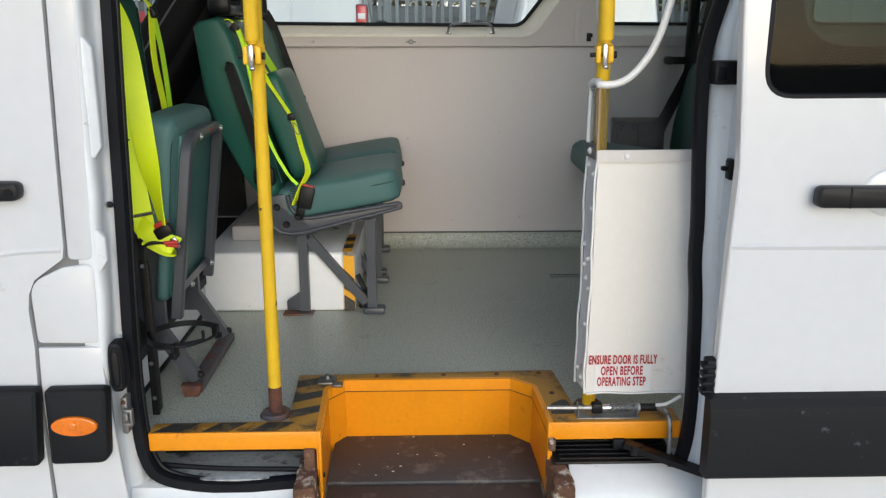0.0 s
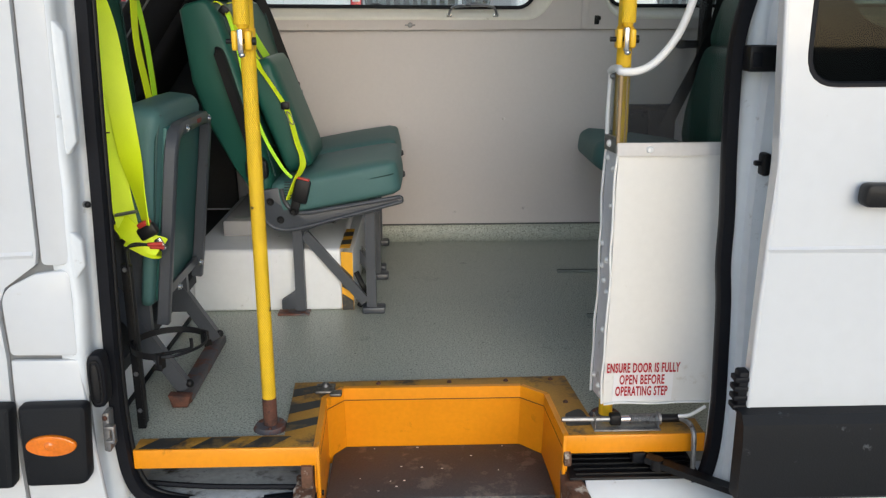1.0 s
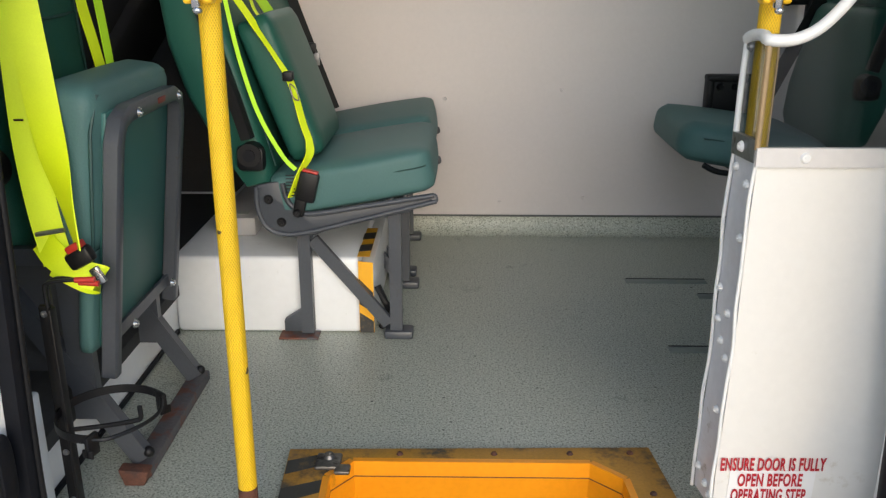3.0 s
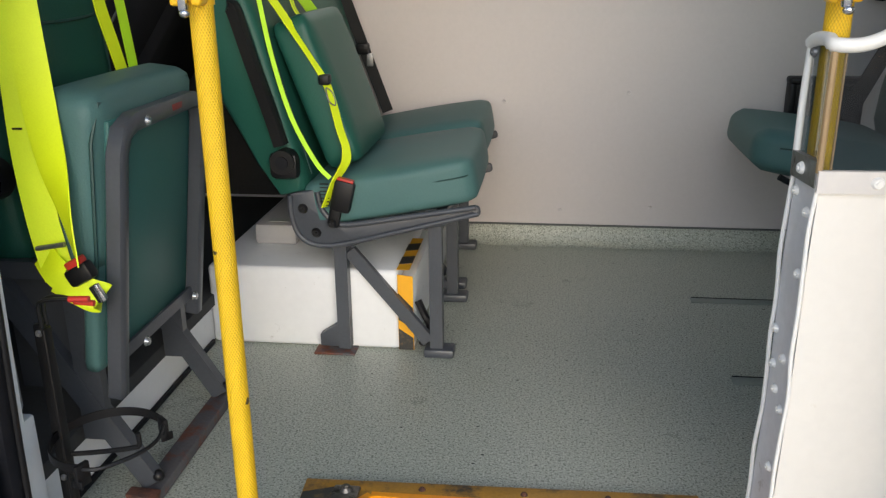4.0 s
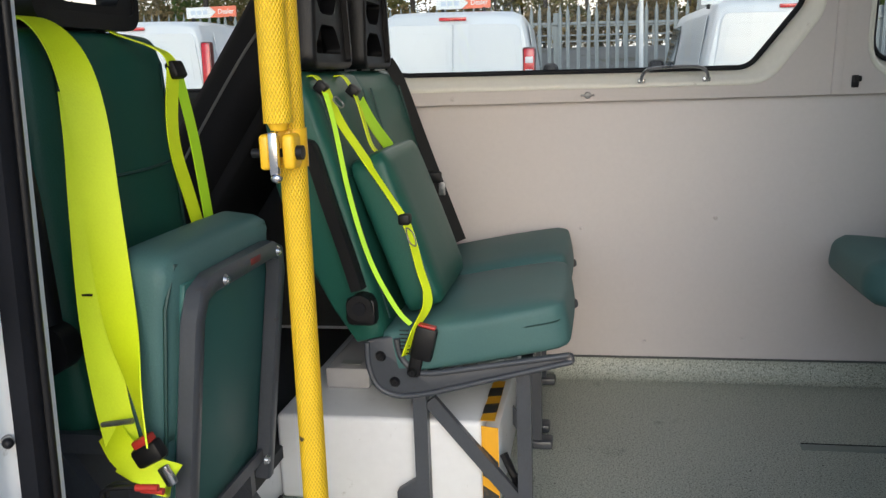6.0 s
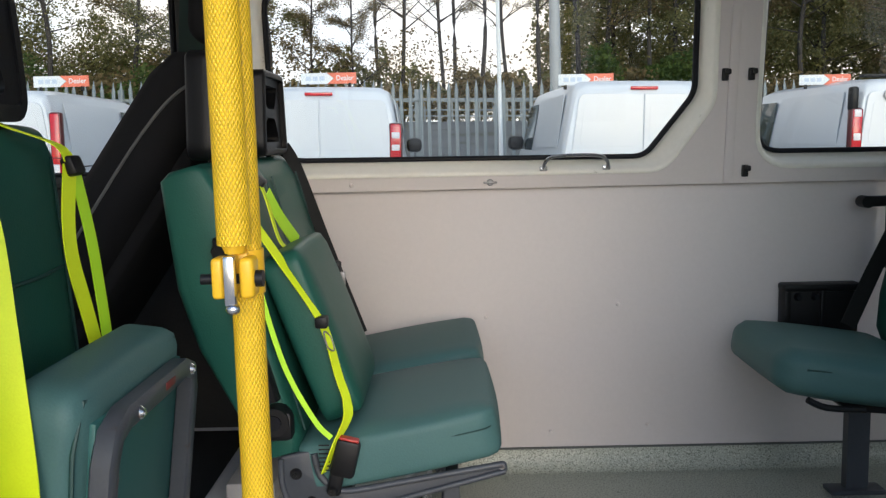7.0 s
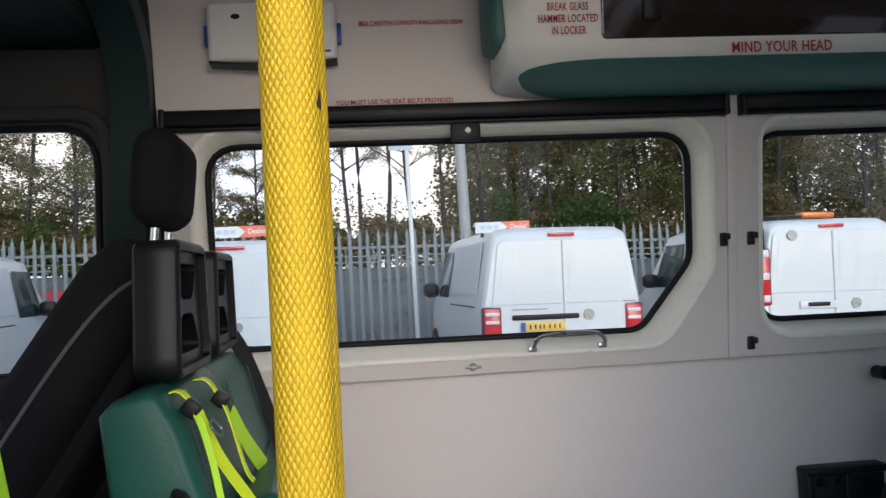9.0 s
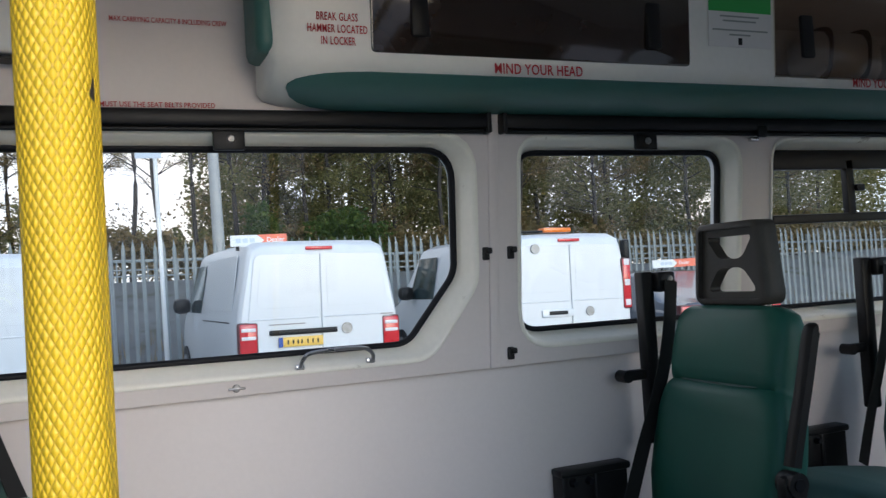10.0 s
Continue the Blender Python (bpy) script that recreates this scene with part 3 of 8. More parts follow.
# Unseen rear windows, added to let more daylight into the saloon.
for k, (y0, y1) in enumerate(((0.12, 0.84), (0.92, 1.62))):
    w = thing("window_%d" % (5 + k), (3.02, (y0 + y1) / 2, 0.85), "unseen rear door window with a black seal, added for daylight", "window", kind="structure")
    hole = outline([(y0, 0.85, 0.06), (y1, 0.85, 0.06), (y1, 1.5, 0.06), (y0, 1.5, 0.06)], 4)
    pane = part("pane", prism(hole, lambda u, v: (3.022, u, v), (0.004, 0, 0)), GLASS, w, smooth=0)
    pane.visible_shadow = False
    part("seal", sweep([(2.998, u, v) for u, v in hole], circle(0.012, 6), closed=True, up=(1, 0, 0)), RUBBER, w, "black rubber window seal")
# cab in front
structure("floor_cab", block((-2.6, -0.02, 0.10), (-0.83, 1.80, 0.13), 0.002), CAB_DARK, "dark cab floor", "floor")
structure("wall_riser", block((-0.858, 0.05, 0.003), (-0.844, WALL_Y, 0.128), 0.003), BOX_WHITE, "white painted riser up to the cab floor", "wall")
structure("trim_riser", block((-0.8435, 0.05, 0.0), (-0.836, 0.90, 0.012), 0.002), RUBBER, "black edge strip along the riser", "trim")
SCREEN = outline([(0.12, 0.92, 0.10), (1.62, 0.92, 0.10), (1.52, 1.60, 0.12), (0.22, 1.60, 0.12)], 5)
structure("wall_cab_front", plate([(-0.1, -0.3), (1.9, -0.3), (1.9, 2.0), (-0.1, 2.0)], [SCREEN], lambda u, v: (-1.95, u, v), (0.05, 0, 0)), CAB_DARK, "dark front end of the cab", "wall", smooth=0)
w = thing("window_7", (-1.93, 0.87, 0.92), "windscreen of the van in a dark frame", "window", kind="structure")
pane = part("pane", prism(SCREEN, lambda u, v: (-1.93, u, v), (0.005, 0, 0)), GLASS, w, smooth=0)
pane.visible_shadow = False
bm = plate([(-2.6, 0.13), (-0.88, 0.13), (-0.88, 1.80), (-2.6, 1.80)], [outline([(-2.1, 0.915, 0.06), (-1.115, 0.915, 0.06), (-1.026, 1.12, 0.06), (-1.010, 1.484, 0.09), (-1.9, 1.484, 0.1)], 6)],
           lambda u, v: (u, far(v) - 0.005, v), (0, 0.03, 0))
structure("wall_cab_side", bm, CAB_DARK, "dark trim of the driver's door", "wall", smooth=0)
bm = bmesh.new()
arch = smooth_path([(-0.975, 1.745, 0.86), (-0.955, 1.70, 1.20), (-0.925, 1.66, 1.48), (-0.925, 1.61, 1.66), (-0.945, 1.48, 1.80), (-0.96, 1.2, 1.90)], 6)
sweep(arch, [(-0.035, -0.045), (0.035, -0.045), (0.05, -0.025), (0.05, 0.025), (0.035, 0.045), (-0.035, 0.045)], up=(1, 0, 0), bm=bm)
structure("trim_cab_arch", bm, ARCH_GREEN, "dark green padded arch between cab and saloon", "trim", smooth=60)
structure("ceiling_cab", block((-2.6, 0.05, 1.66), (-0.98, 1.68, 1.72), 0.02), ARCH_GREEN, "dark green cab roof lining", "ceiling")
bm = prism(outline([(-0.99, 0.95, 0.02), (-0.88, 0.95, 0.02), (-0.88, 1.49, 0.02), (-0.965, 1.49, 0.06)], 4), lambda u, v: (u, far(v) - 0.012, v), (0, 0.02, 0), 0.004)
structure("trim_cab_post", bm, CAB_DARK, "dark grey post trim beside the cab", "trim")


# ---- side windows ----
def side_window(name, lip, hole, label, sliding=False):
    w = thing(name, (sum(p[0] for p in hole) / len(hole), far(0.93), 0.93), label, "window", kind="structure")
    out, ins = outline(lip, 6), outline(hole, 6)
    c = Vector((sum(p[0] for p in ins) / len(ins), sum(p[1] for p in ins) / len(ins)))

    def grown(pts, d):
        res = []
        for i, p in enumerate(pts):
            a, b = Vector(pts[i - 1]), Vector(pts[(i + 1) % len(pts)])
            t = (b - a).normalized()
            n = Vector((t.y, -t.x))
            if n.dot(Vector(p) - c) < 0:
                n = -n
            res.append((p[0] + n.x * d, p[1] + n.y * d))
        return res

    def ring(pts, depth):
        return [(u, far(v) + depth, v) for u, v in pts]

    bm = bmesh.new()
    loft([ring(grown(out, 0.004), -0.003), ring(out, -0.005), ring(grown(out, -0.007), -0.001), ring(grown(out, -0.012), 0.005), ring(grown(ins, 0.012), 0.056), ring(ins, 0.064), ring(grown(ins, -0.001), 0.074)], caps=False, bm=bm)
    part("window_frame", bm, SURROUND, w, smooth=70)
    bm = bmesh.new()
    loft([ring(grown(ins, 0.005), 0.054), ring(grown(ins, -0.003), 0.052), ring(grown(ins, -0.009), 0.058), ring(grown(ins, -0.009), 0.067), ring(grown(ins, 0.004), 0.070)], caps=False, bm=bm)
    part("seal", bm, RUBBER, w, "black rubber glazing seal", smooth=70)
    bm = prism(grown(ins, -0.004), lambda u, v: (u, far(v) + 0.062, v), (0, 0.004, 0))
    pane = part("pane", bm, GLASS, w, smooth=0)
    pane.visible_shadow = False
    if sliding:
        x0, x1 = hole[0][0], hole[1][0]
        for lo, hi in (((x0, 0, 1.368), (x1, 0, 1.430)), ((x0, 0, 1.198), (x1, 0, 1.226)), ((x0 + 0.318, 0, 1.215), (x0 + 0.352, 0, 1.40))):
            part("bar", block((lo[0], far(1.3) + 0.030, lo[2]), (hi[0], far(1.3) + 0.055, hi[2]), 0.004), BLACK, w, "black slider frame bar")
        part("catch", block((x0 + 0.350, far(1.3) + 0.018, 1.295), (x0 + 0.385, far(1.3) + 0.034, 1.318), 0.005), BLACK, w)
    return w


side_window("window_1", LIP_1, WIN_1, "large fixed side window with a cut-off lower corner")
side_window("window_2", LIP_2, WIN_2, "smaller fixed side window in a pale surround")
side_window("window_3", LIP_3, WIN_3, "side window with a black framed top slider", True)
w = thing("window_4", (-1.4, 1.74, 0.93), "driver's door window with a black seal", "window", kind="structure")
CABW = outline([(-2.1, 0.915, 0.06), (-1.115, 0.915, 0.06), (-1.026, 1.12, 0.06), (-1.010, 1.484, 0.09), (-1.9, 1.484, 0.1)], 6)
pane = part("pane", prism(CABW, lambda u, v: (u, far(v) + 0.03, v), (0, 0.004, 0)), GLASS, w, smooth=0)
pane.visible_shadow = False
part("seal", sweep([(u, far(v) - 0.004, v) for u, v in CABW], circle(0.009, 6), closed=True, up=(0, 1, 0)), RUBBER, w, "black rubber window seal")
part("frame", sweep([(u + (0.03 if u > -1.3 else 0), far(v) - 0.012, v + (0.03 if v > 1.3 else -0.02)) for u, v in CABW], circle(0.018, 8), closed=True, up=(0, 1, 0)), CAB_DARK, w, "dark grey inner window frame")


# ---- near side: door opening, outer skin ----
def skin(u, v):
    return (u, -0.09, v)


SHUT = [(-0.838, 1.60), (-0.845, 0.98), (-0.855, 0.65), (-0.859, 0.485), (-0.864, 0.458), (-0.893, 0.437), (-0.928, 0.412), (-0.943, 0.380), (-0.948, 0.345), (-0.945, 0.262), (-0.950, 0.165), (-0.944, -0.40)]
door = thing("front_door", (-1.4, -0.09, -0.3), "white front door of the van, closed", "door", kind="structure")
CABH = outline([(-1.95, 1.06, 0.08), (-0.98, 1.06, 0.08), (-0.96, 1.50, 0.08), (-1.75, 1.50, 0.08)], 5)
part("panel", plate([(-2.4, -0.40), (-2.4, 1.60)] + SHUT, [CABH], skin, (0, 0.014, 0)), VAN_WHITE, door, smooth=0)
pane = part("pane", prism(CABH, lambda u, v: (u, -0.084, v), (0, 0.004, 0)), GLASS, door, "front door window", smooth=0)
pane.visible_shadow = False
part("crease", sweep(smooth_path([(-1.6, -0.089, 0.42), (-1.06, -0.0895, 0.462), (-0.95, -0.0895, 0.474), (-0.866, -0.0895, 0.478)], 6), [(-0.010, -0.001), (0.0, 0.0035), (0.010, -0.001)], up=(0, -1, 0)), VAN_WHITE, door)
part("moulding", prism(outline([(-2.0, -0.005, 0.02), (-0.952, -0.004, 0.012), (-0.936, 0.177, 0.012), (-2.0, 0.177, 0.02)], 4), lambda u, v: (u, -0.128, v), (0, 0.040, 0), 0.010), MOULD, door, "faded black plastic rubbing strip")
hd = part("handle", prism(outline([(-1.15, 0.586, 0.02), (-0.924, 0.588, 0.016), (-0.922, 0.626, 0.016), (-1.15, 0.628, 0.02)], 4), lambda u, v: (u, -0.125, v), (0, 0.036, 0), 0.007), BLACK, door, "black plastic pull handle")
part("lock", rod((-0.942, -0.128, 0.606), (-0.942, -0.120, 0.606), 0.009), RUBBER, hd)
post = thing("front_post", (-0.82, -0.09, -0.3), "white painted door post of the van", "post", kind="structure")
part("panel", prism(outline([(-0.853, 0.456, 0.012), (-0.800, 0.456, 0.02), (-0.784, 0.98, 0.01), (-0.770, 1.60, 0.01), (-0.831, 1.60, 0.01), (-0.838, 0.98, 0.01), (-0.848, 0.65, 0.01)], 4), skin, (0, 0.014, 0), 0.004), VAN_WHITE, post)
part("fuel_flap", prism(outline([(-0.937, 0.271, 0.012), (-0.806, 0.269, 0.012), (-0.801, 0.448, 0.02), (-0.868, 0.440, 0.04), (-0.940, 0.405, 0.05)], 5), skin, (0, 0.014, 0), 0.004), VAN_WHITE, post, "white filler flap")
part("lower_panel", prism([(-0.938, 0.261), (-0.942, 0.165), (-0.936, -0.40), (-0.778, -0.40), (-0.780, -0.10), (-0.798, 0.10), (-0.806, 0.260)], skin, (0, 0.014, 0), 0.004), VAN_WHITE, post)
part("moulding", prism(outline([(-0.926, 0.000, 0.012), (-0.800, 0.003, 0.025), (-0.788, 0.178, 0.014), (-0.924, 0.176, 0.012)], 4), lambda u, v: (u, -0.128, v), (0, 0.040, 0), 0.010), MOULD, post, "faded black plastic rubbing strip")
ell = [(-0.862 + 0.050 * math.cos(a), 0.096 + 0.0225 * math.sin(a)) for a in [i * math.pi / 14 for i in range(28)]]
lamp = part("marker_lamp", prism(ell, lambda u, v: (u, -0.137, v), (0, 0.012, 0), 0.004), LAMP_ORANGE, post, "oval orange side marker lamp")
part("bulb_cover", ball((-0.864, -0.135, 0.097), 0.011, squash=(1, 0.5, 1)), LAMP_ORANGE, lamp)
bm = bmesh.new()
jamb = [(-0.804, -0.089), (-0.798, -0.088), (-0.792, -0.078), (-0.790, -0.060), (-0.793, -0.040), (-0.791, -0.018), (-0.786, -0.006), (-0.772, 0.000), (-0.764, 0.012), (-0.766, 0.05), (-0.81, 0.06), (-0.85, 0.0), (-0.85, -0.07)]
rows = []
for i in range(19):
    z = -0.40 + 2.0 * i / 18
    fat = 0.010 * math.exp(-((z - 0.36) / 0.10) ** 2) + 0.008 * math.exp(-((z - 0.62) / 0.06) ** 2)
    rows.append([(x + (fat if -0.09 < y < -0.02 else 0) + 0.030 * (max(z, 0.05) - 0.5), y, z) for x, y in jamb])
loft(rows, bm=bm)
part("jamb", bm, JAMB_WHITE, post, "white inner face of the door post", smooth=50)
part("backing", plate([(-2.4, -0.38), (-0.80, -0.38), (-0.80, 1.58), (-2.4, 1.58)], [CABH], lambda u, v: (u, -0.074, v), (0, 0.008, 0)), mat("grey_shut_line", (0.20, 0.205, 0.21), rough=0.6, vary=0.15, scale=8, fine=60), post, "grey shut lines behind the panels", smooth=0)
st = part("stud", rod((-0.800, 0.002, 0.556), (-0.780, -0.018, 0.560), 0.007), DULL_METAL, post, "metal door stud")
part("stud_tip", ball((-0.778, -0.021, 0.560), 0.0065), BLACK, st)
for z0, z1, dx in ((0.42, 0.53, -0.016), (0.66, 0.92, -0.006)):
    part("pressing", prism(outline([(-0.778 + dx, z0, 0.012), (-0.760 + dx, z0 + 0.03, 0.008), (-0.760 + dx, z1 - 0.03, 0.008), (-0.778 + dx, z1, 0.012)], 4), lambda u, v: (u, -0.079 + (u + 0.778) * 0.6, v), (0, 0.02, 0), 0.003), JAMB_WHITE, post, "raised pressing on the door post")
oval = lambda w, h: [(-0.781 + w * math.copysign(abs(math.cos(a)) ** 0.6, math.cos(a)), 0.207 + h * math.copysign(abs(math.sin(a)) ** 0.6, math.sin(a))) for a in [2 * math.pi * k / 36 for k in range(36)]]
bf = part("buffer", prism(oval(0.0165, 0.058), lambda u, v: (u, -0.078 + (u + 0.781) * 0.25, v), (0, 0.040, 0), 0.006), RUBBER, post, "black rubber door buffer")
part("recess", sweep([(u, -0.0795 + (u + 0.781) * 0.25, v) for u, v in oval(0.0105, 0.046)], circle(0.0022, 6), closed=True, up=(0, 1, 0)), BLACK, bf)
part("recess", prism(oval(0.0065, 0.038), lambda u, v: (u, -0.0815 + (u + 0.781) * 0.25, v), (0, 0.004, 0), 0.001), BLACK, bf)
lt = part("latch_plate", prism(outline([(-0.790, 0.040, 0.004), (-0.777, 0.036, 0.004), (-0.774, 0.128, 0.004), (-0.788, 0.124, 0.004)], 3), lambda u, v: (u, -0.054, v), (0, 0.03, 0), 0.001), DULL_METAL, post, "galvanised striker plate")
part("latch_loop", block((-0.781, -0.068, 0.062), (-0.763, -0.052, 0.070), 0.002), DULL_METAL, lt)
part("latch_loop", block((-0.781, -0.068, 0.094), (-0.763, -0.052, 0.102), 0.002), DULL_METAL, lt)
part("latch_loop", block((-0.767, -0.068, 0.062), (-0.761, -0.052, 0.102), 0.002), DULL_METAL, lt)
part("latch_bolt", screw((-0.782, -0.055, 0.115), (0, -1, 0), 0.005), RUST, lt)

# grey lining inside the post
structure("trim_post_foot", block((-0.87, 0.045, 0.0), (-0.785, 0.095, 0.262), 0.006), JAMB_WHITE, "pale painted panel at the foot of the door post", "trim")
structure("trim_post_lining", block((-0.87, 0.03, 0.262), (-0.80, 0.10, 1.5), 0.01), mat("grey_felt_lining", (0.26, 0.265, 0.275), rough=0.9, vary=0.1, scale=8, fine=200, bump=0.0004), "grey felt lining of the door post", "trim")

# seal round the opening
SEAL = [(-0.733, 1.70), (-0.742, 1.2), (-0.748, 0.983), (-0.756, 0.753), (-0.763, 0.507), (-0.772, 0.244), (-0.773, 0.077), (-0.760, -0.053), (-0.714, -0.106), (-0.582, -0.127), (-0.427, -0.118), (-0.36, -0.115)]
SEAL_R = [(0.215, -0.098), (0.40, -0.097), (0.487, -0.089), (0.512, -0.027), (0.518, 0.089), (0.515, 0.20), (0.510, 0.33), (0.502, 0.42), (0.501, 0.52), (0.494, 0.65), (0.489, 0.808), (0.494, 0.89), (0.517, 0.982), (0.545, 1.08), (0.56, 1.2), (0.56, 1.70)]
fatseal = [(-0.012, -0.015), (0.010, -0.015), (0.014, -0.006), (0.014, 0.007), (0.006, 0.016), (-0.009, 0.014), (-0.014, 0.004)]
seal = thing("door_seal", (-0.75, 0.0, -0.12), "thick black rubber seal round the door opening", "seal", kind="structure")
part("seal_front", sweep(smooth_path([(x, 0.0, z) for x, z in SEAL], 6), fatseal, up=(0, 1, 0)), RUBBER, seal, smooth=60)
part("seal_rear", sweep(smooth_path([(x, 0.0, z) for x, z in SEAL_R], 6), fatseal, up=(0, 1, 0)), RUBBER, seal, smooth=60)
part("seal_lip", sweep(smooth_path([(x + 0.014, 0.010, z + 0.008) for x, z in SEAL], 6), circle(0.006, 7), up=(0, 1, 0)), BLACK, seal, smooth=60)

# sill below the opening
sill = thing("door_sill", (-0.4, -0.05, -0.3), "white painted sill with door track below the floor", "sill", kind="structure")
bm = bmesh.new()
sprof = [(0.06, -0.11), (-0.01, -0.125), (-0.02, -0.150), (-0.06, -0.165), (-0.085, -0.185), (-0.09, -0.26), (-0.09, -0.40), (0.06, -0.40)]
loft([[(x, y, z) for y, z in sprof] for x in (-0.80, -0.385)], bm=bm)
part("front_sill", bm, JAMB_WHITE, sill, smooth=50)
bm = bmesh.new()
sprof = [(0.06, -0.075), (-0.01, -0.082), (-0.03, -0.095), (-0.062, -0.115), (-0.085, -0.150), (-0.09, -0.26), (-0.09, -0.40), (0.06, -0.40)]
loft([[(x, y, z) for y, z in sprof] for x in (0.235, 0.66)], bm=bm)
part("rear_sill", bm, JAMB_WHITE, sill, smooth=50)
part("track_floor", block((-0.76, -0.005, -0.115), (-0.38, 0.30, -0.108), 0.002), mat("grimy_grey_track", (0.38, 0.40, 0.41), rough=0.6, vary=0.3, scale=8, fine=80, dirt=(0.04, 0.035, 0.03), dirt_amount=0.5, dirt_scale=9), sill, "grimy grey door track floor")
# Black block for the shade in the track below the floor edge.
part("track_shadow_front", block((-0.76, 0.13, -0.11), (-0.38, 0.31, -0.03), 0.004), RUBBER, sill, "black block standing in for shade under the floor edge")
part("track_rail", sweep(smooth_path([(-0.74, 0.03, -0.085), (-0.60, 0.02, -0.092), (-0.39, 0.015, -0.095)], 5), circle(0.006, 6)), RUBBER, sill, "black track strip")
part("step_plate", block((0.20, -0.004, -0.098), (0.495, 0.14, -0.075), 0.004), BLACK, sill, "black ribbed step plate")
for k in range(6):
    part("rib", block((0.215, 0.006 + 0.022 * k, -0.075), (0.485, 0.014 + 0.022 * k, -0.070), 0.001), BLACK, sill)
part("step_riser", block((0.20, 0.14, -0.085), (0.50, 0.15, -0.034), 0.002), RUBBER, sill)
ar = part("door_arm", sweep(smooth_path([(0.375, 0.02, -0.040), (0.41, 0.0, -0.048), (0.47, -0.03, -0.060), (0.56, -0.07, -0.078)], 5), [(-0.014, -0.007), (0.014, -0.007), (0.014, 0.007), (-0.014, 0.007)]), BLACK, sill, "black door roller arm")
part("roller", rod((0.395, 0.004, -0.060), (0.395, 0.004, -0.035), 0.014), BLACK, ar)
part("arm_bracket", block((0.345, 0.02, -0.055), (0.375, 0.06, -0.030), 0.004), RUBBER, ar)
for x0, x1 in ((-0.408, -0.358), (0.186, 0.236)):
    bm = block((x0, -0.10, -0.42), (x1, 0.05, -0.082), 0.006, seg=1)
    bmesh.ops.subdivide_edges(bm, edges=bm.edges, cuts=4, use_grid_fill=True)
    for v in bm.verts:
        v.co += Vector(noise.noise_vector(v.co * 28)) * 0.008
    part("bracket", bm, CORRODED, sill, "flaking rusty step bracket", smooth=0)
bm = block((-0.392, -0.012, -0.085), (-0.366, 0.03, -0.030), 0.004)
part("bracket_top", bm, CORRODED, sill, "flaking rusty step bracket")
part("bolt_block", block((0.190, 0.012, -0.056), (0.206, 0.030, -0.026), 0.003), CORRODED, sill)
# rear post and body behind the sliding door
rear = thing("rear_post", (0.55, -0.05, -0.3), "pale grey-white rear post of the door opening", "post", kind="structure")
bm = bmesh.new()
rj = [(0.486, 0.03), (0.484, 0.0), (0.498, -0.012), (0.515, -0.015), (0.522, -0.035), (0.548, -0.040), (0.556, -0.07), (0.60, -0.085), (0.64, -0.085), (0.64, 0.05), (0.52, 0.06)]
rows = []
for i in range(19):
    z = -0.40 + 2.0 * i / 18
    s = 0.010 * math.sin(z * 9) * 0.4 + (0.0 if z < 0.92 else min(0.055, (z - 0.92) * 0.36))
    rows.append([(x + (s if x < 0.53 else s * 0.3), y, z) for x, y in rj])
loft(rows, bm=bm)
part("jamb", bm, JAMB_WHITE, rear, smooth=50)
rr = part("roller_box", block((0.476, -0.056, 0.815), (0.540, -0.016, 0.864), 0.005), BLACK, rear, "black upper roller bracket")
part("roller_slot", block((0.482, -0.059, 0.824), (0.50, -0.054, 0.852), 0.003), RUBBER, rr)
rc = part("catch", block((0.520, -0.060, 0.615), (0.536, -0.018, 0.660), 0.005), BLACK, rear, "black door catch")
part("catch_tongue", block((0.508, -0.050, 0.634), (0.526, -0.036, 0.644), 0.003), BLACK, rc)
part("key_slot", prism(outline([(0.548, 0.555, 0.008), (0.560, 0.555, 0.008), (0.560, 0.602, 0.008), (0.548, 0.602, 0.008)], 4), lambda u, v: (u, -0.078, v), (0, 0.006, 0), 0.001), RUBBER, rear)
structure("wall_near_rear", plate([(0.60, -0.40), (3.0, -0.40), (3.0, 1.60), (0.60, 1.60)], [outline([(0.64, 0.80, 0.07), (2.3, 0.80, 0.07), (2.3, 1.45, 0.07), (0.66, 1.45, 0.07)], 5), outline([(2.38, 0.80, 0.07), (2.92, 0.80, 0.07), (2.92, 1.50, 0.07), (2.38, 1.50, 0.07)], 5)], lambda u, v: (u, -0.08, v), (0, 0.05, 0)), VAN_WHITE, "white near side of the van behind the sliding door", "wall", smooth=0)
structure("wall_near_header", plate([(-2.6, 1.602), (-0.778, 1.602), (-0.778, 1.79), (-0.74, 1.83), (0.50, 1.83), (0.55, 1.79), (0.55, 1.602), (3.0, 1.602), (3.0, 2.0), (-2.6, 2.0)], [], lambda u, v: (u, -0.09, v), (0, 0.14, 0)), VAN_WHITE, "white body side above the door opening", "wall", smooth=0)
structure("roof_outer", block((-2.6, -0.09, 2.0), (3.05, 1.80, 2.04), 0.02), VAN_WHITE, "white high roof of the van", "roof")

# Unseen quarter window, added so that daylight reaches the locker.
w = thing("window_8", (2.65, -0.05, 0.80), "unseen near-side quarter window added to light the locker", "window", kind="structure")
pane = part("pane", prism(outline([(2.38, 0.80, 0.07), (2.92, 0.80, 0.07), (2.92, 1.50, 0.07), (2.38, 1.50, 0.07)], 5), lambda u, v: (u, -0.06, v), (0, 0.004, 0)), GLASS, w, smooth=0)
pane.visible_shadow = False

shift(rear, 0.022, 0, -0.004)

# sliding door, open along the body
sd = thing("sliding_door", (1.1, -0.2, -0.35), "white sliding side door standing open, dark window", "door", kind="structure")
DOOR = [(0.480, -0.40), (0.477, 0.185), (0.483, 0.52), (0.490, 0.67), (0.475, 0.98), (0.480, 1.15), (0.496, 1.60), (1.80, 1.60), (1.80, -0.40)]
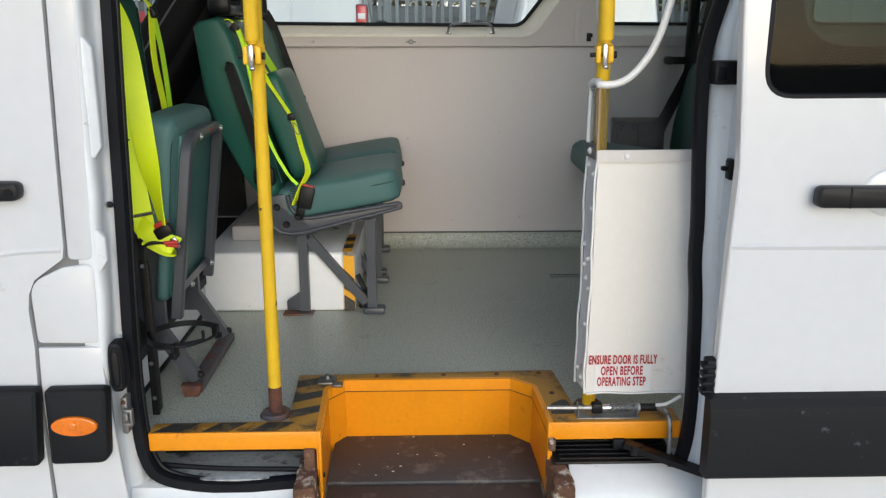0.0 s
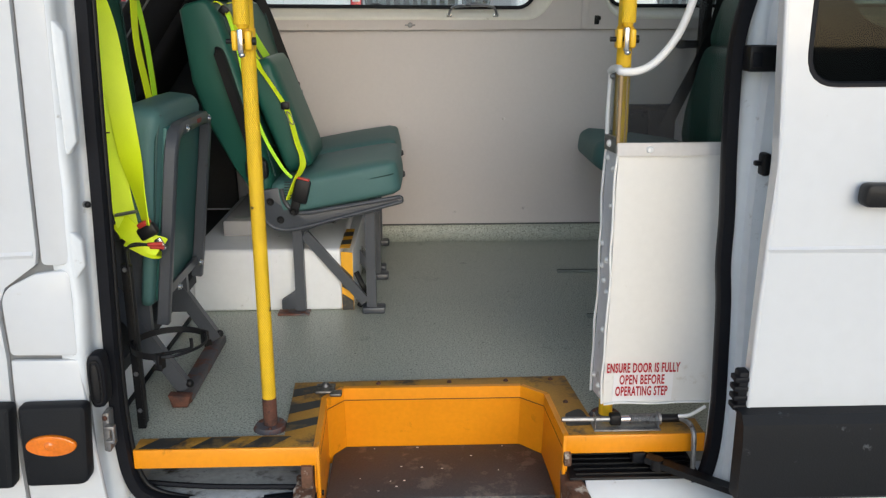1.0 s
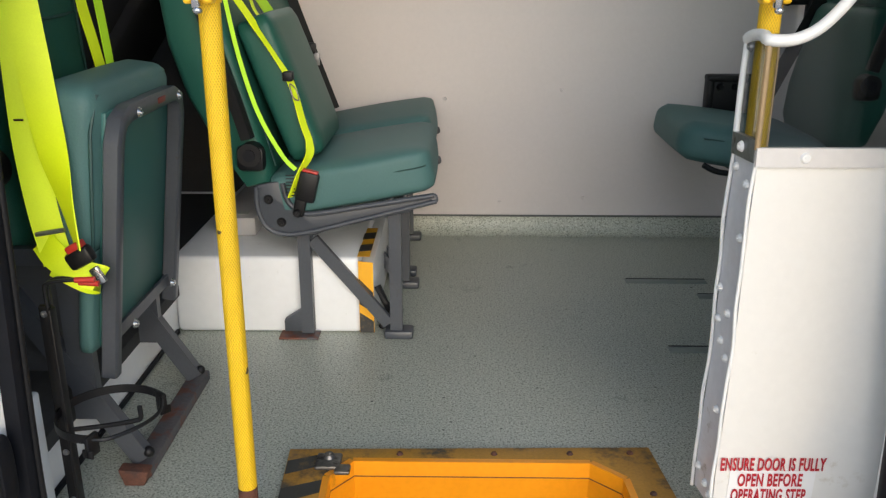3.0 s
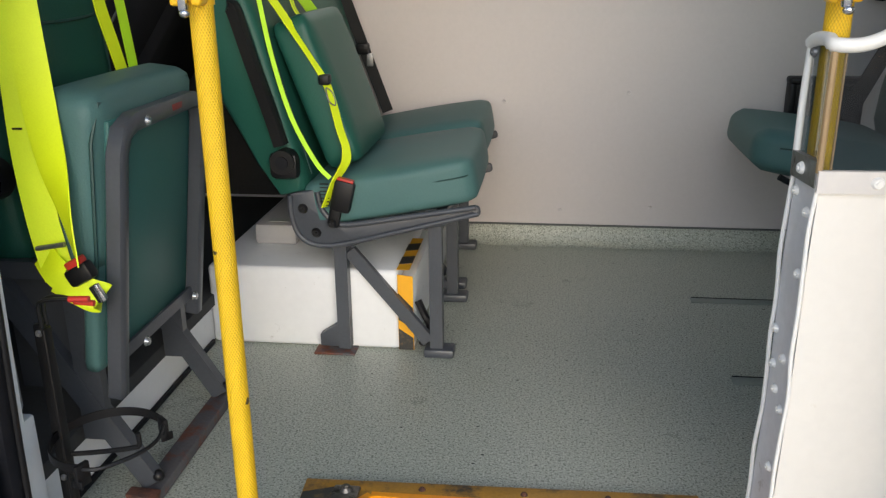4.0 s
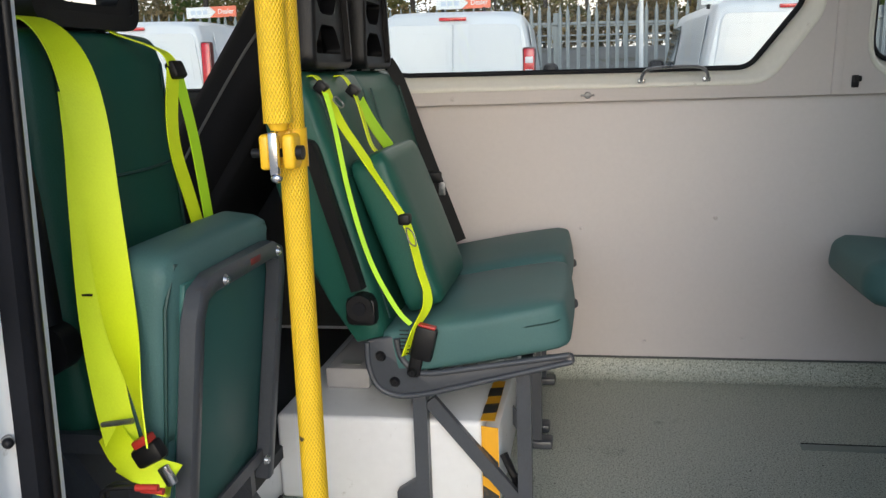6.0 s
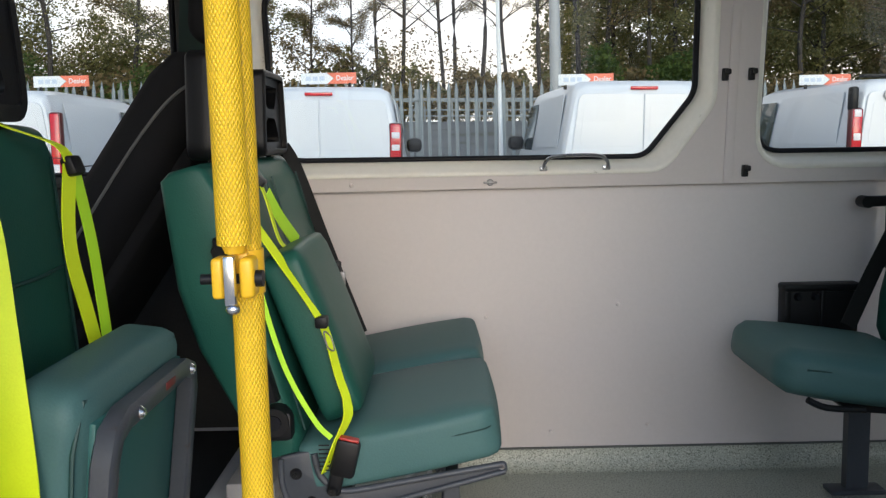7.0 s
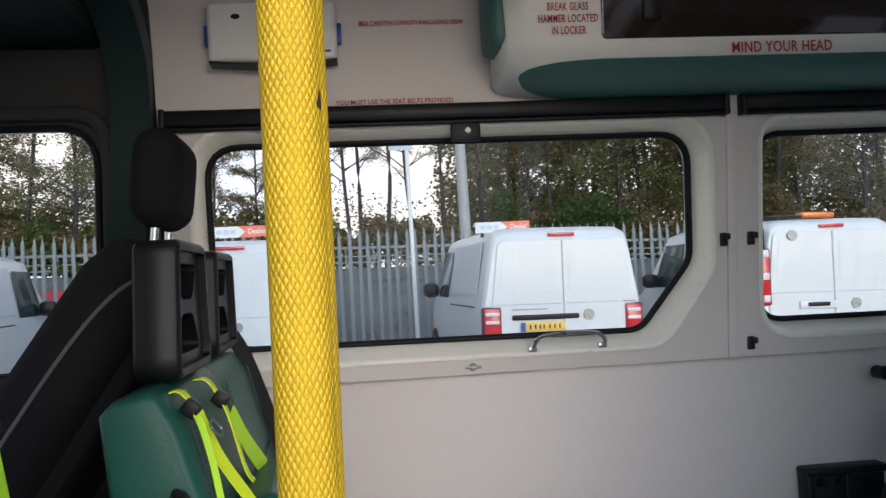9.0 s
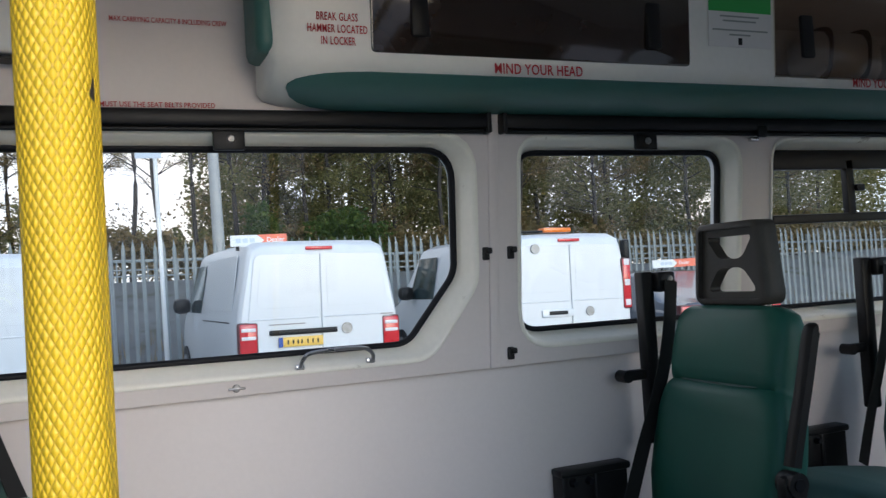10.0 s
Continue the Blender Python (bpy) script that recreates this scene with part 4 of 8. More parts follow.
DWIN = outline([(0.527, 0.807, 0.055), (1.70, 0.810, 0.06), (1.70, 1.42, 0.08), (0.535, 1.42, 0.08)], 6)
part("panel", plate(DOOR, [DWIN], lambda u, v: (u, -0.200 + 0.02 * max(0, v - 0.515) ** 1.0, v), (0, 0.030, 0)), VAN_WHITE, sd, smooth=0)
part("inner_panel", plate([(0.512, -0.38), (0.507, 0.52), (0.500, 1.05), (0.51, 1.58), (1.78, 1.58), (1.78, -0.38)], [DWIN], lambda u, v: (u, -0.168, v), (0, 0.035, 0)), JAMB_WHITE, sd, smooth=0)
part("crease", sweep([(0.486, -0.1995, 0.512), (1.79, -0.1995, 0.512)], [(-0.006, -0.001), (0.0, 0.0035), (0.010, -0.001)], up=(0, -1, 0)), VAN_WHITE, sd)
part("edge_fold", sweep(smooth_path([(x + 0.004, -0.196 + 0.02 * max(0, z - 0.515), z) for x, z in DOOR[:7]], 5), circle(0.0055, 7), up=(0, 1, 0)), VAN_WHITE, sd, smooth=60)
rub = bmesh.new()
loft([[(x, y, z) for y, z in ((-0.198, 0.014), (-0.236, 0.018), (-0.242, 0.026), (-0.243, 0.150), (-0.238, 0.178), (-0.226, 0.194), (-0.198, 0.197))] for x in (0.458, 1.79)], bm=rub)
part("moulding", rub, MOULD, sd, "faded black plastic rubbing strip", smooth=25)
stop = part("rubber_stop", block((0.458, -0.196, 0.182), (0.482, -0.165, 0.268), 0.006), RUBBER, sd, "black ribbed rubber stop on the door edge")
for k in range(4):
    part("ridge", block((0.450, -0.199, 0.190 + 0.019 * k), (0.478, -0.170, 0.201 + 0.019 * k), 0.003), RUBBER, stop)
hd = part("handle", prism(outline([(0.634, 0.596, 0.014), (0.86, 0.594, 0.014), (0.86, 0.636, 0.014), (0.636, 0.638, 0.014)], 4), lambda u, v: (u, -0.238, v), (0, 0.034, 0), 0.007), BLACK, sd, "black pull handle")
part("handle_cap", block((0.696, -0.2395, 0.596), (0.6975, -0.21, 0.637), 0), RUBBER, hd)
part("handle_bowl", ball((0.80, -0.198, 0.62), 0.055, 20, (1.2, 0.16, 0.9)), VAN_WHITE, hd, "white moulded handle bowl")
dw = part("pane", prism(DWIN, lambda u, v: (u, -0.192 + 0.02 * max(0, v - 0.515), v), (0, 0.004, 0)), TINTED, sd, "dark tinted glass", smooth=0)
dw.visible_shadow = False
part("pane_seal", sweep([(u, -0.197 + 0.02 * max(0, v - 0.515), v) for u, v in DWIN], circle(0.006, 6), closed=True, up=(0, 1, 0)), RUBBER, sd, "black glazing rubber")
part("pane_band", plate(DWIN, [outline([(0.59, 0.90, 0.10), (1.65, 0.90, 0.10), (1.65, 1.38, 0.10), (0.60, 1.38, 0.10)], 6)], lambda u, v: (u, -0.186 + 0.02 * max(0, v - 0.515), v), (0, 0.001, 0)), BLACK, sd, "black printed glass border", smooth=0)


shift(sd, 0.022, 0, -0.009)


# ---- step well ----
st = thing("entry_step", (-0.09, 0.16, -0.165), "orange-yellow painted step well with worn hazard stripes", "step", kind="structure")
flange = [(-0.752, 0.002), (-0.354, 0.002)] + NOTCH[1:5] + [(0.192, 0.034), (0.508, 0.034), (0.508, 0.105), (0.268, 0.105), (0.246, 0.355), (-0.448, 0.337), (-0.434, 0.058), (-0.752, 0.052)]
part("flange", prism(flange, lambda u, v: (u, v, 0.001), (0, 0, 0.010), 0.0015), WORN_AMBER, st, "worn yellow and black step edging")
for x0, x1, y in ((-0.752, -0.350, 0.0), (0.189, 0.508, 0.032)):
    part("front_edge", block((x0, y - 0.004, -0.033), (x1, y + 0.003, 0.012), 0.003), AMBER_PAINT, st)
inner = NOTCH
for (ax, ay), (bx, by) in zip(inner, inner[1:]):
    d = Vector((bx - ax, by - ay, 0))
    n = Vector((-d.y, d.x, 0)).normalized() * 0.006
    mid = Vector(((ax + bx) / 2, (ay + by) / 2, 0))
    if (Vector((-0.09, 0.1, 0)) - mid).dot(n) < 0:
        n = -n
    a, b = Vector((ax, ay, 0)), Vector((bx, by, 0))
    for name, lo, hi, inset in (("well_wall", -0.185, 0.004, 0.35), ("well_lip", -0.0185, 0.0125, 0.62)):
        bm = bmesh.new()
        q = [a + n * inset, b + n * inset, b - n * 1.5, a - n * 1.5]
        loft([[p + Vector((0, 0.10 * max(0, p.y) * (hi - z) / 0.175 if name == "well_wall" else 0, z)) for p in q] for z in (lo, hi)], bm=bm)
        part(name, bm, AMBER_PAINT, st, smooth=0)
for x, y in ((-0.354, 0.0), (0.192, 0.032)):
    bm = block((x - 0.004, y - 0.006, -0.185), (x + 0.004, y + 0.02, 0.0135), 0.003)
    part("well_cheek", bm, AMBER_PAINT, st)
# painted hazard stripes on the edging
for k in range(3):
    x = -0.742 + 0.112 * k
    shape = [(x, 0.004), (x + 0.062, 0.004), (x + 0.100, 0.050), (x + 0.036, 0.050)]
    part("stripe", prism(shape, lambda u, v: (u, v, 0.0112), (0, 0, 0.0008)), TAPE_BLACK, st, "worn black stripe", smooth=0)
for y in (0.070, 0.160, 0.250):
    shape = [(-0.432 - 0.04 * y, y), (-0.366, y + 0.036), (-0.368, y + 0.074), (-0.434 - 0.04 * y, y + 0.044)]
    part("stripe", prism(shape, lambda u, v: (u, v, 0.0112), (0, 0, 0.0008)), TAPE_BLACK, st, "worn black stripe", smooth=0)
part("stripe", prism(outline([(0.202, 0.075, 0.01), (0.264, 0.08, 0.01), (0.252, 0.170, 0.02), (0.210, 0.135, 0.02)], 3), lambda u, v: (u, v, 0.0112), (0, 0, 0.0008)), TAPE_BLACK, st, "worn black stripe", smooth=0)
for x, y in ((-0.235, 0.322), (-0.055, 0.325), (0.09, 0.328), (0.205, 0.332), (0.222, 0.20)):
    part("screw", screw((x, y, 0.011), (0, 0, 1), 0.006), RUST, st)
latch = part("hinge_lug", block((-0.390, 0.262, 0.011), (-0.342, 0.312, 0.020), 0.004), GREASY, st, "greasy metal lug with a bolt")
part("lug_bolt", screw((-0.366, 0.296, 0.020), (0, 0, 1), 0.011), GREASY, latch)
part("lug_ear", block((-0.352, 0.248, 0.010), (-0.322, 0.276, 0.019), 0.004), GREASY, latch)
tr = part("tread", block((-0.352, 0.075, -0.180), (0.184, 0.324, -0.165), 0.004), TREAD, st, "scuffed dark rubber step tread")
part("tread_front", block((-0.348, -0.42, -0.186), (0.180, 0.071, -0.171), 0.004), TREAD, st, "scuffed dark rubber step tread")
seam_line = [Vector((x, y, -0.0205)) + (Vector((-0.09, 0.06, 0)) - Vector((x, y, 0))).normalized() * 0.0034 for x, y in NOTCH]
part("joint", sweep(seam_line, circle(0.0011, 5)), RUST, st, "grimy joint under the lip", smooth=0)
rnd = random.Random(19)
for x, y in [(-0.25, 0.306), (0.08, 0.310), (-0.13, 0.21), (0.06, 0.19)] + [(rnd.uniform(-0.33, 0.15), rnd.uniform(0.09, 0.31)) for _ in range(9)]:
    w, h = rnd.uniform(0.002, 0.007), rnd.uniform(0.0015, 0.004)
    part("chip", block((x, y, -0.166), (x + w, y + h, -0.1642), 0.0006), WHITE_PLASTIC, st, "pale paint fleck")


# ---- grab poles ----
def grab_pole(x, y, foot, label, lean=0.0):
    g = thing("grab_pole", (x, y, 0), label, "grab pole", "yellow grab poles")
    low = bmesh.new()
    bmesh.ops.create_cone(low, cap_ends=True, segments=28, radius1=0.0155, radius2=0.0155, depth=1.81, matrix=Matrix.Translation((0, 0, 0.905 + 0.075)))
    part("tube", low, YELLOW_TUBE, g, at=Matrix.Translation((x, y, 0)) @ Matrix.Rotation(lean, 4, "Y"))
    part("foot_tube", rod((x, y, 0.004), (x, y, 0.076), 0.0160, seg=24), foot, g, "foot of the tube")
    part("flange", rod((x, y, 0.0), (x, y, 0.010), 0.040, 0.034, 28), RUSTY, g, "rusty round floor flange")
    for k in range(3):
        a = 0.6 + k * 2.1
        part("flange_screw", screw((x + 0.027 * math.cos(a), y + 0.027 * math.sin(a), 0.010), (0, 0, 1), 0.0045), RUST, g)
    ux, uy = x - 0.003 + lean, y - 0.0315
    up = bmesh.new()
    bmesh.ops.create_cone(up, cap_ends=True, segments=28, radius1=0.0160, radius2=0.0160, depth=0.90, matrix=Matrix.Translation((0, 0, 0.45)))
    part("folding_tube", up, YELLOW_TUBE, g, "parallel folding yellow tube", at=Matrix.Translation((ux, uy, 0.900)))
    c = part("clamp", block((ux - 0.022, uy - 0.008, 0.849), (ux - 0.010, uy + 0.020, 0.888), 0.004, seg=3), YELLOW, g, "yellow hinge clamp with a steel catch")
    part("clamp_jaw", block((ux + 0.004, uy - 0.008, 0.849), (ux + 0.018, uy + 0.020, 0.888), 0.005, seg=3), YELLOW, c)
    part("clamp_neck", rod((ux, uy, 0.892), (ux, uy, 0.903), 0.009, 0.0135), YELLOW, c)
    part("clamp_band", rod((x + lean * 0.87, y, 0.849), (x + lean * 0.87, y, 0.892), 0.0175, seg=24), YELLOW, c)
    part("clamp_web", block((ux - 0.010, uy + 0.008, 0.853), (ux + 0.010, uy + 0.024, 0.892), 0.003), YELLOW, c)
    part("catch", block((ux - 0.0085, uy - 0.016, 0.843), (ux + 0.0025, uy - 0.004, 0.891), 0.003), CHROME, c, "bright steel catch")
    part("catch_tip", ball((ux - 0.001, uy - 0.014, 0.841), 0.0070, squash=(1.0, 0.8, 0.8)), CHROME, c, "bright steel catch")
    part("pin", rod((ux - 0.034, uy + 0.004, 0.867), (ux + 0.024, uy + 0.004, 0.867), 0.0050), BLACK, c, "black hinge pin")
    part("knob", rod((ux + 0.018, uy + 0.004, 0.867), (ux + 0.025, uy + 0.004, 0.867), 0.0080), BLACK, c)
    return g


grab_pole(-0.474, 0.116, RUST, "yellow knurled steel grab pole beside the folding seat", 0.002)
grab_pole(0.306, 0.140, YELLOW, "yellow knurled steel grab pole behind the white screen")


# ---- white draught screen by the door ----
sc = thing("draught_screen", (0.40, 0.11, 0.07), "ivory panel screen with clear acrylic top beside the door", "screen")
CX, CY, BX, BY = 0.288, 0.078, 0.279, 0.150      # the bent front corner and the back edge of the narrow side
FRONT = [(CX, CY), (0.33, 0.0785), (0.40, 0.079), (0.47, 0.080), (0.60, 0.082)]
EDGE = [0.066 + 0.058 * i for i in range(11)]


def bow(z):
    """The thin sheets stand a little unevenly."""
    return 0.0016 * math.sin(z * 17 + 2.0) + 0.012 * (z - 0.37)


def side_point(k, z, out=0.0):
    return (CX + (BX - CX) * k + bow(z) - out, CY + (BY - CY) * k - out * 0.2, z)


rows = [[(x + bow(z) * max(0, 1 - (x - CX) / 0.1), y, z) for z in EDGE] + [(x + 0.003, y + 0.006, z) for z in EDGE[::-1]] for x, y in FRONT]
part("front_panel", loft(rows), PANEL_WHITE, sc, smooth=50)
rows = [[side_point(k, z) for z in EDGE] + [(side_point(k, z)[0] + 0.008, side_point(k, z)[1] + 0.002, z) for z in EDGE[::-1]] for k in (0.0, 0.33, 0.66, 1.0)]
part("side_panel", loft(rows), mat("cool_grey_panel_edge", (0.62, 0.63, 0.66), rough=0.4, vary=0.10, scale=9, fine=80, dirt=(0.3, 0.28, 0.25), dirt_amount=0.12, dirt_scale=20), sc, "grey edge panel with white rivets", smooth=50)
for k in (0.0, 1.0):
    path = [(side_point(k, z, 0.004)[0] + 0.0015 * math.sin(z * 41 + k), side_point(k, z)[1] - 0.002, z) for z in EDGE]
    part("edge_trim", sweep(smooth_path(path, 3), circle(0.0030, 7), up=(0, 1, 0)), WHITE_PLASTIC, sc, "split white edging strip", smooth=60)
part("edge_lip", sweep(smooth_path([(x - 0.002, y - 0.002, 0.066 + 0.002 * math.sin(x * 60)) for x, y in FRONT], 4), circle(0.003, 6), up=(0, 1, 0)), WHITE_PLASTIC, sc, "split white edging strip", smooth=60)
for z, k in ((0.095, 0.45), (0.110, 0.85), (0.085, 0.2), (0.235, 0.35), (0.325, 0.30), (0.375, 0.85), (0.345, 0.62), (0.395, 0.45), (0.425, 0.90), (0.520, 0.25), (0.600, 0.30), (0.618, 0.85)):
    part("rivet", screw(side_point(k, z, 0.001), (-0.98, -0.2, 0), 0.0065), WHITE_PLASTIC, sc, "white domed rivet")
part("cap_rail", sweep(smooth_path([(x - 0.002, y - 0.004, 0.645) for x, y in FRONT], 4), [(-0.004, -0.0135), (0.004, -0.0135), (0.004, 0.0135), (-0.004, 0.0135)], up=(0, 0, 1)), TRIM_GREY, sc, "pale plastic cap strip")
part("cap_rail", sweep([side_point(k, 0.652, 0.004) for k in (0.0, 0.33, 0.66, 1.0)], [(-0.004, -0.016), (0.004, -0.016), (0.004, 0.016), (-0.004, 0.016)], up=(0, 0, 1)), DULL_METAL, sc, "dull metal cap strip")
part("rivet", screw((0.354, 0.0715, 0.645), (0.0, -1, 0), 0.0075), WHITE_PLASTIC, sc, "white domed rivet")
part("rivet", screw(side_point(0.55, 0.652, 0.008), (-0.98, -0.2, 0), 0.0075), WHITE_PLASTIC, sc, "white domed rivet")
part("rivet", screw(side_point(0.85, 0.790, 0.002), (-0.98, -0.2, 0), 0.006), DULL_METAL, sc, "small steel rivet")
TRIM = smooth_path([side_point(1.0, 0.800, 0.002), side_point(0.75, 0.806, 0.002), side_point(0.35, 0.808, 0.002), (CX, CY - 0.002, 0.804), (0.325, 0.077, 0.806), (0.362, 0.078, 0.828), (0.402, 0.079, 0.882), (0.430, 0.080, 0.965), (0.446, 0.081, 1.08), (0.452, 0.082, 1.5)], 6)
tops = [(p.x, p.y, p.z) for p in TRIM]
rows = [[(x, y, 0.650), (x, y, z), (x + 0.001, y + 0.004, z), (x + 0.001, y + 0.004, 0.650)] for x, y, z in tops if x < 0.4455]
rows += [[(x, y, 0.650), (x, y, 1.5), (x, y + 0.004, 1.5), (x, y + 0.004, 0.650)] for x, y in ((0.48, 0.081), (0.54, 0.082), (0.60, 0.083))]
ac = part("acrylic", loft(rows), ACRYLIC, sc, "scuffed clear acrylic sheet", smooth=50)
ac.visible_shadow = False
part("edge_trim", sweep(TRIM, circle(0.0085, 8), up=(0, 1, 0)), WHITE_PLASTIC, sc, "white plastic edging bent over the acrylic", smooth=60)
part("edge_trim", sweep(smooth_path([side_point(1.0, 0.65, 0.003), side_point(1.0, 0.73, 0.005), side_point(1.0, 0.800, 0.002)], 4), circle(0.0048, 7), up=(0, 1, 0)), WHITE_PLASTIC, sc, "split white edging strip", smooth=60)
amber = mat("amber_acrylic_edge", (0.34, 0.24, 0.13), rough=0.2, vary=0.1)
part("corner_bend", sweep([(CX, CY - 0.001, 0.655), (CX, CY - 0.001, 0.800)], circle(0.0042, 7), up=(0, 1, 0)), amber, sc, "brownish bent acrylic corner")
part("corner_bend", sweep([(CX + 0.013, CY - 0.001, 0.657), (CX + 0.013, CY - 0.001, 0.800)], circle(0.0016, 6), up=(0, 1, 0)), amber, sc, "brownish bent acrylic corner")
part("cable", sweep(smooth_path([(0.45, 0.05, 0.045), (0.475, 0.045, 0.050), (0.51, 0.05, 0.068)], 5), circle(0.004, 7)), WHITE_PLASTIC, sc, "loose white cable end")
part("sticker", prism(outline([(0.305, 0.070, 0.002), (0.440, 0.071, 0.002), (0.442, 0.140, 0.002), (0.306, 0.140, 0.002)], 2), lambda u, v: (u, 0.0768 + (u - 0.3) * 0.012, v), (0, 0.001, 0)), STICKER, sc, "white sticker under the warning text", smooth=0)
for text, u, z, k in (("ENSURE DOOR IS FULLY", 0.3715, 0.1415, 0.445), ("OPEN BEFORE", 0.3700, 0.1130, 0.475), ("OPERATING STEP", 0.3700, 0.0850, 0.445)):
    lettering(text, 0.0315, facing((u, 0.0750 + (u - 0.3) * 0.012, z), (1.0, 0.012, 0), (0, 0, 1)), k, 1.10, material=LETTER_RED, parent=sc, bold=0.024)

# ---- spring latch at the step ----
sl = thing("spring_bolt", (0.32, 0.07, 0.012), "zinc spring bolt with a bent handle on the step edge", "bolt")
part("rod", pipe([(0.172, 0.07, 0.034), (0.30, 0.07, 0.033), (0.425, 0.07, 0.033), (0.442, 0.062, 0.034), (0.451, 0.040, 0.036), (0.453, 0.016, 0.034), (0.454, 0.004, 0.016), (0.455, 0.001, -0.055)], 0.0060, 8), DULL_METAL, sl)
coil = [(0.326 + 0.066 * i / 150, 0.07 + 0.0115 * math.cos(i * math.pi / 4), 0.033 + 0.0115 * math.sin(i * math.pi / 4)) for i in range(151)]
part("spring", sweep(coil, circle(0.0013, 5), up=(1, 0, 0)), DULL_METAL, sl, "dull coil spring")
part("sheath", rod((0.306, 0.07, 0.033), (0.392, 0.07, 0.033), 0.0085), CHROME, sl, "bright inner bolt")
part("collar", block((0.280, 0.058, 0.021), (0.305, 0.082, 0.046), 0.004), BLACK, sl, "black plastic collar")
part("sleeve", rod((0.396, 0.07, 0.033), (0.440, 0.07, 0.033), 0.0095), BLACK, sl, "black rubber sleeve")
part("washer", rod((0.391, 0.07, 0.033), (0.396, 0.07, 0.033), 0.0145), DULL_METAL, sl)
part("bracket", block((0.243, 0.050, 0.0115), (0.394, 0.094, 0.0150), 0.001), DULL_METAL, sl, "galvanised base plate")
for x in (0.245, 0.389):
    part("ear", block((x, 0.058, 0.013), (x + 0.003, 0.082, 0.046), 0.002), DULL_METAL, sl)


shift(sl, 0.018, -0.006, 0)


# ---- passenger seats (built facing +x about the middle of the seat) ----
def bar(a, b, w, d, up=(0, 1, 0), bm=None):
    """A straight flat bar from a to b; d is its size along up."""
    sec = [(-w / 2, -d / 2), (w / 2, -d / 2), (w / 2, d / 2), (-w / 2, d / 2)]
    return sweep([a, b], sec, up=up, bm=bm)


def side_arm(y, parent, dx=0.0, dz=0.0):
    """Raised black armrest with its round hinge on the seat's side."""
    s = math.copysign(1, y)
    bm = sweep(smooth_path([(px + dx, y, pz + dz) for px, pz in ((-0.300, 0.812), (-0.290, 0.80), (-0.262, 0.70), (-0.232, 0.60), (-0.210, 0.52))], 5), [(-0.013, -0.014), (0.010, -0.016), (0.015, -0.008), (0.015, 0.008), (0.010, 0.016), (-0.013, 0.014)], up=(0, 1, 0))
    arm = part("armrest", bm, BLACK, parent, "black moulded armrest folded up", smooth=50)
    part("hinge", rod((-0.205 + dx, y - 0.022, 0.485 + dz), (-0.205 + dx, y + 0.022, 0.485 + dz), 0.027, seg=20), BLACK, arm)
    part("hinge_cover", block((-0.238 + dx, y - 0.018, 0.445 + dz), (-0.172 + dx, y + 0.018, 0.505 + dz), 0.014), BLACK, arm)
    part("hinge_cap", rod((-0.205 + dx, y + s * 0.021, 0.485 + dz), (-0.205 + dx, y + s * 0.026, 0.485 + dz), 0.014, seg=14), RUBBER, arm)


def head_frame(parent, z0=0.972, x=-0.340, wide=1.0, plastic=BLACK, dy=0.0):
    """Open plastic head restraint: a deep tray with two windows and a waisted web."""
    def shape(pts):
        return outline([(dy + u * wide, z0 + v, r) for u, v, r in pts], 5)

    outer = shape([(-0.138, 0, 0.022), (0.138, 0, 0.022), (0.114, 0.192, 0.016), (-0.114, 0.192, 0.016)])
    low = shape([(-0.104, 0.024, 0.014), (0.104, 0.024, 0.014), (0.048, 0.086, 0.045), (-0.048, 0.086, 0.045)])
    top = shape([(-0.046, 0.108, 0.04), (0.046, 0.108, 0.04), (0.086, 0.156, 0.018), (0.084, 0.166, 0.010), (-0.084, 0.166, 0.010), (-0.086, 0.156, 0.018)])
    h = part("head_restraint", plate(outer, [low, top], lambda u, v: (x + 0.026, u, v), (-0.034, 0, 0)), plastic, parent, "black open-frame head restraint", smooth=50)
    part("rim", sweep([(x + 0.005, u, v) for u, v in outer], [(-0.007, -0.034), (0.003, -0.034), (0.009, -0.028), (0.009, 0.028), (0.003, 0.034), (-0.007, 0.034)], closed=True, up=(1, 0, 0)), plastic, h, smooth=50)
    for y in (-0.07, 0.07):
        part("stalk", rod((x, dy + y, z0 - 0.06), (x, dy + y, z0 + 0.01), 0.007), BLACK, h)


